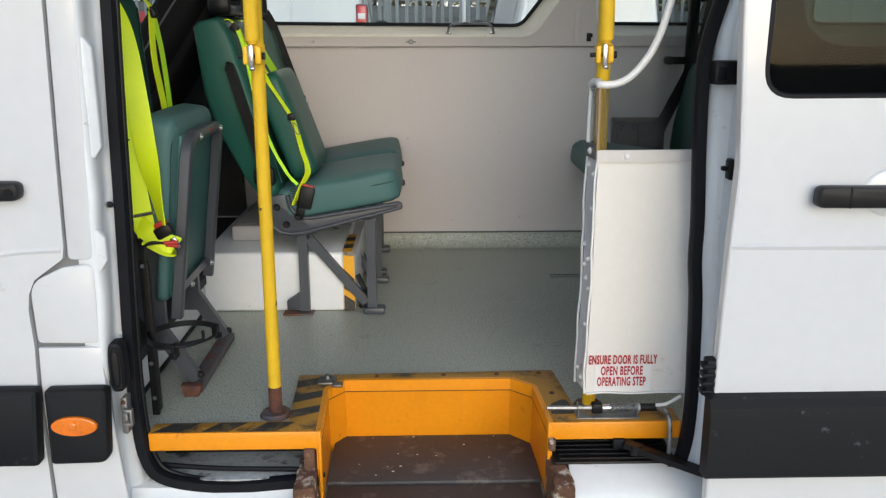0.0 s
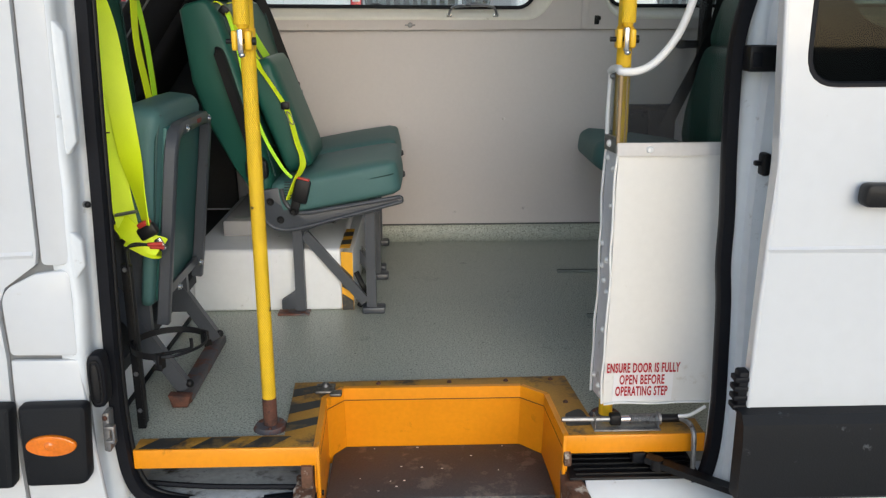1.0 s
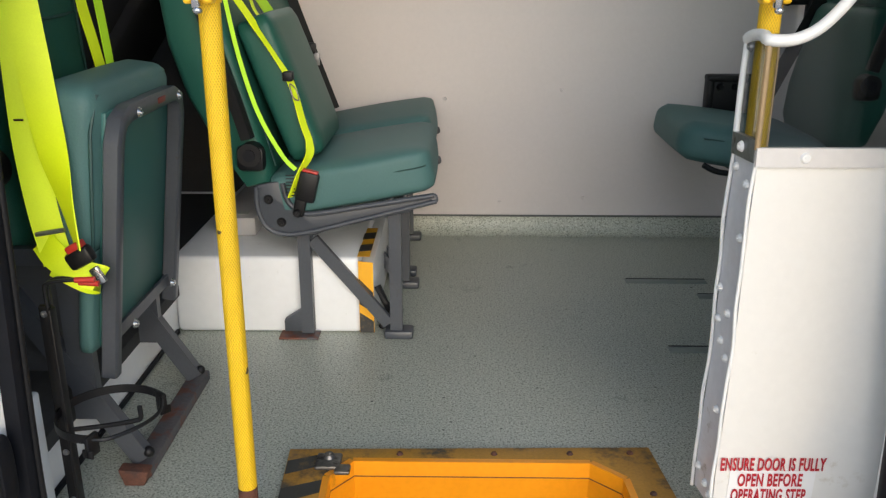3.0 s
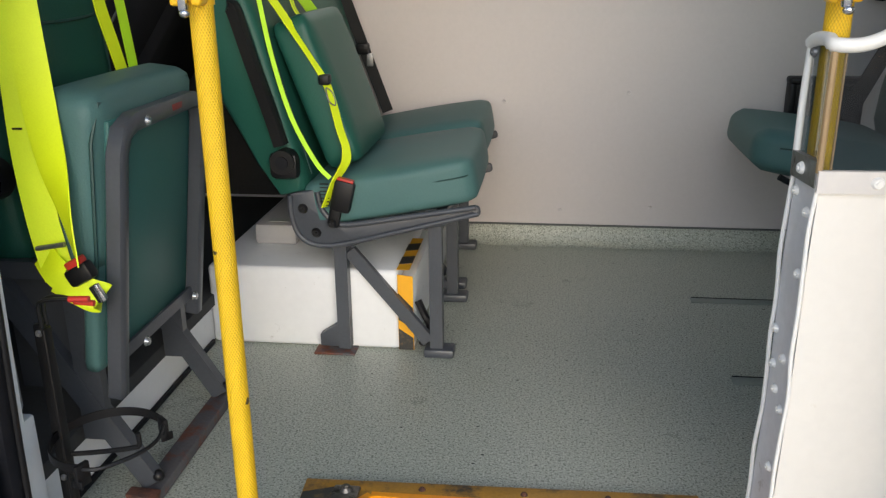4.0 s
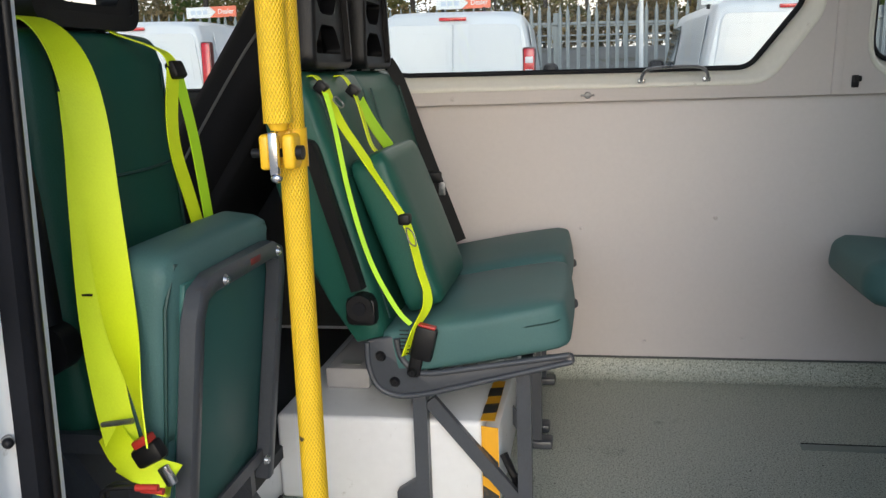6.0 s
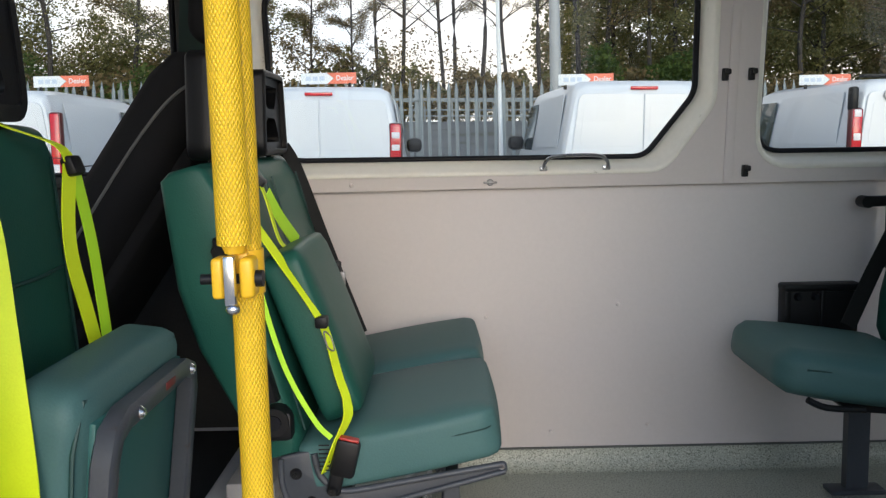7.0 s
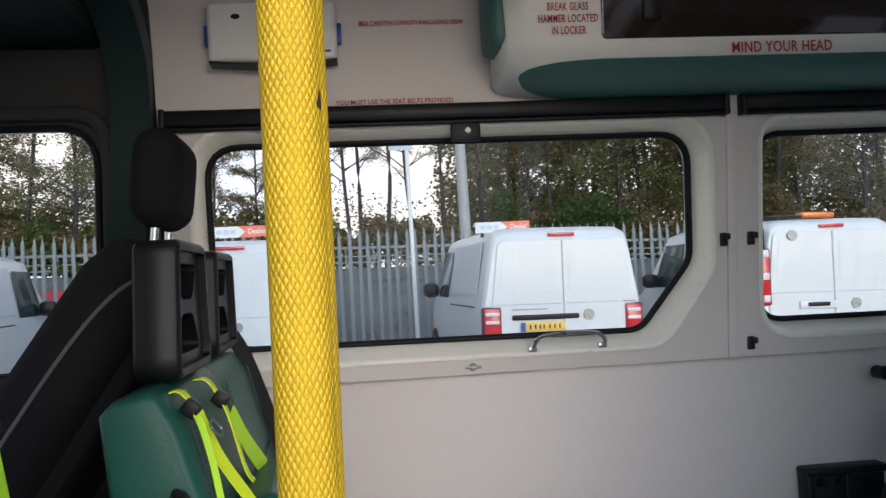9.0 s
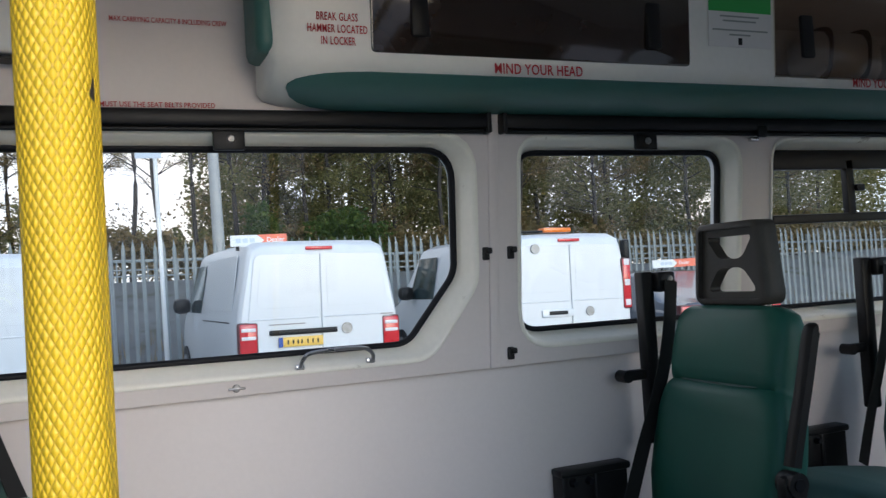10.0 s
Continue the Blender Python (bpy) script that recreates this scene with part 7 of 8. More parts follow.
for x, wide in ((1.46, 0.30), (1.82, 0.40)):
    bl = thing("locker_roll", (x + wide / 2, 1.54, 1.60), "pale grey roll with brown straps in the locker", "blanket", "blankets in the locker")
    part("roll", pad((wide, 0.13, 0.150), 0.055, Matrix.Translation((x + wide / 2, 1.545, 1.668)), (0.004, 0.004, 0.006), 10), ROLL_CLOTH, bl, smooth=70)
    for dx in (0.06, wide - 0.09):
        loop = [(x + dx + 0.02 * math.sin(a), 1.545 + 0.068 * math.copysign(abs(math.cos(a)) ** 0.6, math.cos(a)), 1.668 + 0.079 * math.copysign(abs(math.sin(a)) ** 0.6, math.sin(a))) for a in [math.tau * k / 24 for k in range(24)]]
        part("tie", sweep(loop, [(-0.011, -0.002), (0.011, -0.002), (0.011, 0.002), (-0.011, 0.002)], closed=True, up=(1, 0, 0)), mat("brown_strap", (0.10, 0.06, 0.025), rough=0.7), bl, "brown strap")
nt = thing("locker_notice", (1.21, fy(1.70), 1.67), "green and white printed notice on the locker", "notice")
part("sheet", prism([(1.062, 1.660), (1.272, 1.660), (1.272, 1.82), (1.062, 1.82)], lambda u, v: (u, fy(v) - 0.0035, v), (0, 0.002, 0)), STICKER, nt, smooth=0)
part("band", prism([(1.062, 1.752), (1.272, 1.752), (1.272, 1.800), (1.062, 1.800)], lambda u, v: (u, fy(v) - 0.0050, v), (0, 0.0012, 0)), GREEN_PRINT, nt, "green heading band", smooth=0)
for z, a, b in ((1.738, 1.10, 1.23), (1.726, 1.11, 1.22), (1.702, 1.075, 1.26), (1.690, 1.13, 1.20)):
    part("bar", prism([(a, z), (b, z), (b, z + 0.004), (a, z + 0.004)], lambda u, v: (u, fy(v) - 0.0050, v), (0, 0.0012, 0)), GREY_PRINT, nt, smooth=0)
part("mark", prism([(1.160, 1.666), (1.172, 1.666), (1.172, 1.684), (1.160, 1.684)], lambda u, v: (u, fy(v) - 0.0050, v), (0, 0.0012, 0)), BLACK, nt, smooth=0)
for k, text in enumerate(("BREAK GLASS", "HAMMER LOCATED", "IN LOCKER")):
    lettering(text, 0.0245, facing((0.059, fy(1.66) - 0.003, 1.668 - 0.0265 * k), (1, 0, 0), (0, -0.075, 1)), 0.58, 1.10, material=LETTER_RED, parent=lk)
for x in (0.554, 1.69):
    lettering("MIND YOUR HEAD", 0.0345, facing((x, fy(1.59) - 0.003, 1.5670), (1, 0, 0), (0, -0.05, 1)), 0.78, 1.07, material=LETTER_RED, parent=lk)


# ---- the yard outside ----
def cloud_material():
    """Bright overcast evening sky, whiter high up and cream near the horizon."""
    m, nodes, links, bsdf = node_material("bright_evening_cloud")
    nodes.remove(bsdf)
    co = nodes.new("ShaderNodeTexCoord")
    n = nodes.new("ShaderNodeTexNoise")
    n.inputs["Scale"].default_value, n.inputs["Detail"].default_value = 0.02, 5
    links.new(co.outputs["Object"], n.inputs["Vector"])
    ramp = nodes.new("ShaderNodeValToRGB")
    ramp.color_ramp.elements[0].position, ramp.color_ramp.elements[0].color = 0.38, (1.0, 0.95, 0.91, 1)
    ramp.color_ramp.elements[1].position, ramp.color_ramp.elements[1].color = 0.60, (1.0, 0.80, 0.62, 1)
    links.new(n.outputs[0], ramp.inputs[0])
    glow = nodes.new("ShaderNodeEmission")
    glow.inputs["Strength"].default_value = 1.35
    links.new(ramp.outputs[0], glow.inputs[0])
    links.new(glow.outputs[0], nodes["Material Output"].inputs[0])
    return m


bm = bmesh.new()
loft([[(260 * math.sin(radians(a)), 260 * math.cos(radians(a)), z) for a in range(-115, 71, 5)] for z in (-6, 60, 240)], closed_ring=False, bm=bm)
structure("backdrop", bm, cloud_material(), "bright overcast evening sky beyond the trees", "sky")

def ground_z(x, y):
    t = max(0.0, min(1.0, (y - 2.6) / 4.4))
    return -0.62 + (0.29 - 0.02 * max(-20, min(20, x))) * t * t * (3 - 2 * t)


bm = bmesh.new()
xs = [-400, -60, -20, -8, 0, 8, 20, 60, 400]
ys = [-400, -40, -10, 0, 2.6, 3.2, 3.8, 4.4, 5.0, 5.6, 6.2, 7.0, 9, 12, 16, 24, 60, 400]
grid = [[bm.verts.new((x, y, ground_z(x, y))) for x in xs] for y in ys]
for a, b in zip(grid, grid[1:]):
    for i in range(len(xs) - 1):
        bm.faces.new((a[i], a[i + 1], b[i + 1], b[i]))
structure("ground", bm, ASPHALT, "worn pale concrete yard running to the fence", "ground")
structure("kerb", block((-30, 15.55, -0.35), (30, 15.75, -0.25), 0.02, Matrix.Rotation(radians(1.146), 4, "Y")), KERB, "concrete kerb along the fence", "kerb")
def bank_z(x, y):
    """Gravel bank that climbs behind the fence to a level top."""
    t = max(0.0, min(1.0, (y - 16.3) / 9.2))
    return -0.32 + 1.85 * t - 0.02 * max(-20, min(20, x))


bm = bmesh.new()
bmesh.ops.create_grid(bm, x_segments=90, y_segments=30, size=1)
for v in bm.verts:
    x, y = v.co.x * 70, 27.8 + v.co.y * 12.0
    v.co = Vector((x, y, bank_z(x, y) + 0.10 * noise.noise((x * 0.4, y * 0.4, 0)) + 0.05 * noise.noise((x * 1.7, y * 1.7, 3))))
structure("verge", bm, SCRUB, "grey gravel bank rising behind the fence", "ground")
bm = bmesh.new()
rnd = random.Random(77)
for _ in range(2600):
    x, y = rnd.uniform(-16, 22), 15.9 + abs(rnd.gauss(0, 1.2))
    h = rnd.uniform(0.15, 0.55)
    dx, dy = rnd.uniform(-0.2, 0.2), rnd.uniform(-0.15, 0.15)
    a = rnd.uniform(0, 3.14)
    ex, ey = 0.014 * math.cos(a), 0.014 * math.sin(a)
    z = bank_z(x, y) - 0.05
    bm.faces.new([bm.verts.new(p) for p in ((x - ex, y - ey, z), (x + ex, y + ey, z), (x + dx * h, y + dy * h, z + h))])
me = bpy.data.meshes.new("weeds")
bm.to_mesh(me)
bm.free()
me.materials.append(LEAF_AUTUMN)
tagged(new("weeds", me), "dry weeds along the foot of the fence", "weeds", kind="stuff")

# palisade fence
fe = thing("palisade_fence", (0, 15.3, 0), "galvanised steel palisade fence with pointed pales", "fence", kind="structure")
pale = [(-0.034, 0.0), (0.034, 0.0), (0.034, 2.42), (0.017, 2.50), (0.0, 2.60), (-0.017, 2.50), (-0.034, 2.42)]
bm = bmesh.new()
fr_v = [bm.verts.new((u, 0.014 - abs(u) * 0.8, v)) for u, v in pale]
bk_v = [bm.verts.new((u, 0.018 - abs(u) * 0.8, v)) for u, v in pale]
bm.faces.new(fr_v)
bm.faces.new(bk_v[::-1])
for i in range(7):
    bm.faces.new((fr_v[i], fr_v[(i + 1) % 7], bk_v[(i + 1) % 7], bk_v[i]))
bmesh.ops.recalc_face_normals(bm, faces=bm.faces)
pale_me = bpy.data.meshes.new("pale")
bm.to_mesh(pale_me)
bm.free()
pale_me.materials.append(GALV)
for i in range(190):
    x = -14.5 + 0.172 * i
    shared("pale", pale_me, fe, pose(x, 15.28, -0.52 - 0.02 * x + 0.015 * math.sin(i * 1.7), 0, 0.5 * math.sin(i * 2.3), 0))
for z in (0.10, 1.94):
    part("rail", block((-15, 15.305, z - 0.245), (19, 15.345, z - 0.195), 0.004, Matrix.Rotation(radians(1.146), 4, "Y")), GALV, fe)
for k in range(13):
    part("post", block((-14.6 + 2.75 * k, 15.35, -0.18 - 0.055 * k), (-14.5 + 2.75 * k, 15.41, 2.20 - 0.055 * k), 0.004), GALV, fe)
# crash rail fence further back
rf = thing("rail_fence", (0, 25.8, 1.7), "grey metal railing on top of the bank", "fence", kind="structure")
for z in (1.68, 1.86, 2.12):
    part("rail", block((-20, 25.78, z), (26, 25.83, z + 0.045), 0.004, Matrix.Rotation(radians(1.146), 4, "Y")), GALV, rf)
for k in range(110):
    part("baluster", block((-19 + 0.42 * k, 25.79, 1.78 - 0.0084 * k), (-18.955 + 0.42 * k, 25.82, 2.51 - 0.0084 * k), 0), GALV, rf)


# ---- parked vans ----
def van(name, at, length, width, height, label, category="van", paint=None, style="van", group="white vans parked by the fence"):
    """A panel van with its rear towards -y, standing at the origin of its pose."""
    paint = paint or FAR_WHITE
    v = thing(name, Matrix(), label, category, group)
    w = width / 2
    belt = height * 0.56
    tumble = 0.86

    def ring(y, wide, top, low=0.30):
        r = min(0.16, (top - low) * 0.25)
        tw = wide * (1 - (1 - tumble) * min(1, max(0, (top - belt) / (height - belt + 0.01))))
        half = [(wide * 0.93, low), (wide * 0.985, low + 0.10), (wide, low + 0.35), (wide, min(belt, top - r)), ((wide + tw) / 2, (belt + top - r) / 2 if top > belt else top - r), (tw, top - r), (tw - r * 0.25, top - r * 0.35), (tw - r * 0.9, top - r * 0.06), (tw * 0.45, top)]
        return [(x, y, z) for x, z in half] + [(-x, y, z) for x, z in half[::-1]]

    if style == "van":
        st = [(0.0, 0.955, 0.955), (0.03, 0.985, 0.975), (0.12, 1, 0.99), (0.6, 1, 1.0), (length * 0.60, 1, 1.0), (length * 0.66, 0.99, 0.985), (length * 0.83, 0.97, 0.60), (length * 0.96, 0.90, 0.50), (length, 0.80, 0.40)]
    else:
        st = [(0.0, 0.90, 0.62), (0.05, 0.96, 0.66), (length * 0.14, 0.99, 0.70), (length * 0.32, 0.99, 0.97), (length * 0.45, 0.98, 1.0), (length * 0.58, 0.98, 0.96), (length * 0.74, 0.98, 0.66), (length * 0.95, 0.92, 0.56), (length, 0.82, 0.46)]
    body = bmesh.new()
    loft([ring(y, w * k, height * h, 0.24 if style != "van" else 0.30) for y, k, h in st], bm=body)
    part("body", body, paint, v, smooth=40)

    def rear_x(x, z):
        t = max(0, (z - belt) / (height - belt))
        return x * (1 - (1 - tumble) * t * 0.9)

    if style == "van":
        hw = w * 0.88
        for s in (-1, 1):
            shape = outline([(rear_x(0.006 * s, 0.5), 0.50, 0.01), (rear_x(hw * s, 0.5), 0.50, 0.05), (rear_x(hw * s, belt), belt, 0.3), (rear_x(hw * s, height * 0.915), height * 0.915, 0.10), (0.006 * s, height * 0.915, 0.01)], 4)
            dr = part("rear_door", prism(shape, lambda a, b: (a, -0.022, b), (0, 0.04, 0), 0.008), paint, v, smooth=0)
            inner = outline([(0.075 * s, belt + 0.10, 0.06), (rear_x(hw * s * 0.90, belt + 0.1), belt + 0.10, 0.08), (rear_x(hw * s * 0.90, height * 0.86), height * 0.86, 0.08), (0.075 * s, height * 0.86, 0.06)], 4)
            part("blank_panel", prism(inner, lambda a, b: (a, -0.025, b), (0, 0.008, 0), 0.002), paint, dr, smooth=0)
            part("waist_line", sweep([(0.03 * s, -0.023, belt - 0.02), (hw * s * 0.96, -0.023, belt - 0.02)], [(-0.012, -0.001), (0, 0.006), (0.012, -0.001)], up=(0, -1, 0)), paint, dr)
        part("bumper", block((-w * 0.96, -0.10, 0.30), (w * 0.96, 0.05, 0.50), 0.04), paint, v)
        part("brake_light", block((-0.16, -0.030, height * 0.935), (0.16, 0.0, height * 0.955), 0.008), LAMP_RED, v, "red high brake light")
    for s in (-1, 1):
        if style == "van":
            for y0, y1, z0, z1 in ((length * 0.50, length * 0.645, belt + 0.04, height * 0.90),):
                t0, t1 = (z0 - belt) / (height - belt), (z1 - belt) / (height - belt)
                a, b = w * (1 - 0.14 * t0) + 0.003, w * (1 - 0.14 * t1) + 0.001
                shape = [(y0, z0, a), (y1 + 0.32, z0, a), (y1 + 0.02, z1, b), (y0, z1, b)]
                bm = bmesh.new()
                loft([[(s * q, y, z) for y, z, q in shape], [(s * (q + 0.006), y, z) for y, z, q in shape]], bm=bm)
                part("side_glass", bm, VAN_GLASS, v, "dark cab side window", smooth=0)
            t0, t1 = 0.10, 0.82
            a, b = w * (1 - 0.14 * t0) + 0.001, w * (1 - 0.14 * t1)
            z0, z1 = belt + t0 * (height - belt), belt + t1 * (height - belt)
            bm = bmesh.new()
            shape = [(0.35, z0, a), (length * 0.47, z0, a), (length * 0.47, z1, b), (0.40, z1, b)]
            loft([[(s * q, y, z) for y, z, q in shape], [(s * (q + 0.007), y, z) for y, z, q in shape]], bm=bm)
            part("side_panel", bm, paint, v, smooth=0)
            part("side_rail", block((s * w - 0.008, length * 0.10, belt - 0.06), (s * w + 0.008, length * 0.46, belt - 0.045), 0.002), BLACK, v, "dark door rail")
            part("mirror", block((s * (w + 0.02) - 0.02, length * 0.655, belt + 0.03), (s * (w + 0.24), length * 0.70, belt + 0.25), 0.075) if s > 0 else block((-(w + 0.24), length * 0.655, belt + 0.03), (-(w + 0.02) + 0.02, length * 0.70, belt + 0.25), 0.075), BLACK, v, "black door mirror")
        for y in (0.85 if style == "van" else 0.75, length - 0.95):
            wh = part("wheel", rod((s * (w - 0.22), y, 0.33), (s * (w - 0.01), y, 0.33), 0.33, seg=24), RUBBER, v, "black tyre")
            part("rim", rod((s * (w - 0.02), y, 0.33), (s * (w + 0.004), y, 0.33), 0.20, seg=20), DULL_METAL, wh)
    return v


def tail_lamps(v, w, z0, z1, wide, lit, inset=0.0):
    for s in (-1, 1):
        a, b = sorted((s * (w + 0.004), s * (w - wide)))
        lp = part("tail_lamp", block((a, -0.045, z0), (b, 0.10, z1), 0.03), LAMP_RED, v, "red tail lamp")
        part("lamp_surround", block((a - 0.012, -0.034, z0 - 0.012), (b + 0.012, 0.09, z1 + 0.012), 0.03), LAMP_DARK, lp, "dark lamp surround")
        part("lamp_divider", block((a + 0.005, -0.048, (z0 + z1) / 2 - 0.006), (b - 0.005, -0.02, (z0 + z1) / 2 + 0.006), 0.003), LAMP_DARK, lp)
        for q in lit:
            z = z0 + (z1 - z0) * q
            part("lens", block((a + 0.02, -0.050, z), (b - 0.02, -0.02, z + (z1 - z0) * 0.13), 0.01), LAMP_CLEAR, lp, "pale reversing lens")


def plate_bars(v, x, z, y=-0.055):
    pl = part("number_plate", block((x - 0.26, y, z - 0.055), (x + 0.26, y + 0.02, z + 0.055), 0.006), PLATE, v, "yellow rear number plate")
    part("bar", block((x - 0.26, y - 0.002, z - 0.055), (x - 0.21, y + 0.01, z + 0.055), 0), BLUE, pl, "blue edge of the plate")
    for dx in (-0.17, -0.11, -0.055, -0.01, 0.06, 0.12, 0.18):
        part("bar", block((x + dx + 0.008, y - 0.002, z - 0.024), (x + dx + 0.026, y + 0.01, z + 0.024), 0), BLACK, pl, "dark bar on the plate")


def roof_sign(x, y, z, width=0.66):
    """Two-coloured sign board on feet, on a van's roof."""
    s = thing("roof_sign", (x, y, z), "white and coral dealer sign board on a van roof", "sign", "sign boards on the vans")
    part("white_half", prism([(-width / 2, 0.02), (-0.02, 0.02), (0.06, 0.085), (-0.02, 0.15), (-width / 2, 0.15)], lambda u, q: (x + u, y, z + q), (0, 0.02, 0)), SIGN_WHITE, s, smooth=0)
    part("coral_half", prism([(-0.015, 0.02), (width / 2, 0.02), (width / 2, 0.15), (-0.015, 0.15), (0.065, 0.085)], lambda u, q: (x + u, y, z + q), (0, 0.02, 0)), SIGN_ORANGE, s, smooth=0)
    for a, b in ((-0.27, -0.21), (-0.19, -0.13), (-0.11, -0.05)):
        part("bar", block((x + a, y - 0.003, z + 0.06), (x + b, y, z + 0.11), 0), SIGN_BLUE, s, "pale bar in place of a mark")
    lettering("Dealer", 0.085, facing((x + 0.195, y - 0.002, z + 0.060), (1, 0, 0), (0, 0, 1)), 0.9, name="lettering", material=SIGN_WHITE, parent=s)
    for dx in (-0.25, 0.25):
        part("foot", block((x + dx - 0.02, y, z - 0.03), (x + dx + 0.02, y + 0.02, z + 0.03), 0.003), BLACK, s)


def put(v, m):
    v.matrix_basis = m


a = van("panel_van", None, 4.9, 1.92, 2.02, "white panel van with stacked red tail lamps")
tail_lamps(a, 0.950, 0.74, 1.075, 0.20, (0.45, 0.72))
plate_bars(a, -0.26, 0.845)
part("tailgate_handle", block((-0.62, -0.055, 0.925), (0.18, -0.015, 0.985), 0.015), BLACK, a, "black tailgate strip")
part("badge", rod((0.30, -0.04, 0.965), (0.30, -0.022, 0.965), 0.065, seg=24), DULL_METAL, a, "plain round badge")
for x0, x1, z in ((-0.62, -0.20, 1.04), (0.72, 0.88, 1.10), (0.76, 0.86, 1.07)):
    part("bar", block((x0, -0.034, z), (x1, -0.022, z + 0.014), 0), DULL_METAL, a, "small grey script bar")
put(a, pose(2.00, 9.40, -0.375, 0, 1.1, 2.5))
roof_sign(1.42, 9.75, 1.585)

b = van("panel_van", None, 5.0, 1.95, 1.95, "white panel van with dark-edged tall tail lamps")
tail_lamps(b, 0.950, 0.93, 1.50, 0.13, (0.45, 0.70))
plate_bars(b, -0.3, 0.70)
part("badge", rod((0.07, -0.04, 0.957), (0.07, -0.022, 0.957), 0.055, seg=20), DULL_METAL, b, "plain round badge")
put(b, pose(-1.78, 9.35, -0.295, 0, 1.1, 2))
roof_sign(-1.67, 9.7, 1.665)

c = van("panel_van", None, 5.0, 1.98, 1.99, "white panel van with tall slim red tail lamps")
tail_lamps(c, 0.985, 0.66, 1.70, 0.11, (0.30,))
plate_bars(c, 0.0, 0.75)
put(c, pose(-5.79, 9.3, -0.28, 0, 1.1, 3))
roof_sign(-4.86, 9.65, 1.70)

d = van("panel_van", None, 5.0, 1.90, 2.02, "white panel van with an amber beacon bar and round blanking cap")
tail_lamps(d, 0.930, 0.97, 1.64, 0.12, (0.05, 0.45, 0.86))
plate_bars(d, 0.0, 0.70)
hn = part("door_handle", block((-0.46, -0.050, 0.905), (0.02, -0.022, 1.005), 0.03), FAR_WHITE, d, "white handle surround")
part("grip", block((-0.36, -0.062, 0.935), (-0.08, -0.030, 0.985), 0.012), BLACK, hn, "black door grip")
part("badge", rod((0.27, -0.04, 0.96), (0.27, -0.022, 0.96), 0.062, seg=20), DULL_METAL, d, "plain round badge")
part("cap", rod((-0.52, -0.05, 1.80), (-0.52, -0.02, 1.80), 0.062, seg=20), DULL_METAL, d, "round grey blanking cap")
part("beacon_bar", block((-0.30, 0.10, 2.02), (0.12, 0.28, 2.085), 0.02), LAMP_ORANGE, d, "amber beacon bar")
part("beacon_base", block((-0.75, 0.12, 2.02), (-0.30, 0.26, 2.05), 0.01), BLACK, d)
for s in (-1, 1):
    part("lamp_post", block((s * 0.905 - 0.045, -0.030, 1.62), (s * 0.905 + 0.045, 0.10, 1.90), 0.03), BLACK, d, "black corner post")
put(d, pose(5.38, 9.45, -0.42, 0, 1.1, 0))
roof_sign(4.66, 10.6, 1.565)

f = van("parked_car", None, 4.5, 1.80, 1.46, "dark blue hatchback parked beyond the vans", "car", CAR_BLUE, "car", "cars parked by the fence")
tail_lamps(f, 0.86, 0.72, 0.92, 0.34, ())
put(f, pose(8.15, 9.6, -0.46, 0, 1.1, -4))
roof_sign(8.46, 11.2, 1.01, 0.86)

# poles
fp = thing("flag_pole", (0.66, 13.9, -0.36), "thin white pole with a pale blue sign", "pole")
part("pole", rod((0.66, 13.9, -0.36), (0.60, 13.9, 5.4), 0.038, 0.030), POLE_WHITE, fp)
part("sign", block((0.32, 13.86, 3.27), (0.72, 13.88, 4.05), 0.006), SIGN_BLUE, fp, "pale blue sign panel")
lp = thing("lamp_post", (1.93, 16.4, -0.40), "tall grey lamp column behind the fence", "lamp post")
part("column", rod((1.93, 16.4, -0.40), (1.83, 16.4, 7.5), 0.13, 0.075), POLE_GREY, lp)
part("arm", rod((1.83, 16.4, 7.45), (2.9, 16.4, 7.7), 0.04), POLE_GREY, lp)
part("head", block((2.7, 16.3, 7.66), (3.3, 16.5, 7.78), 0.03), POLE_GREY, lp)
hb = thing("hoarding", (-6.0, 17.3, 0), "red and white hoarding behind the fence", "hoarding")
part("white_board", block((-9.4, 17.3, 0.0), (-7.2, 17.34, 1.25), 0.01), SIGN_WHITE, hb)
part("red_board", block((-7.2, 17.29, 0.0), (-6.0, 17.34, 1.25), 0.01), mat("red_board", (0.45, 0.03, 0.04), rough=0.5, vary=0.06), hb)


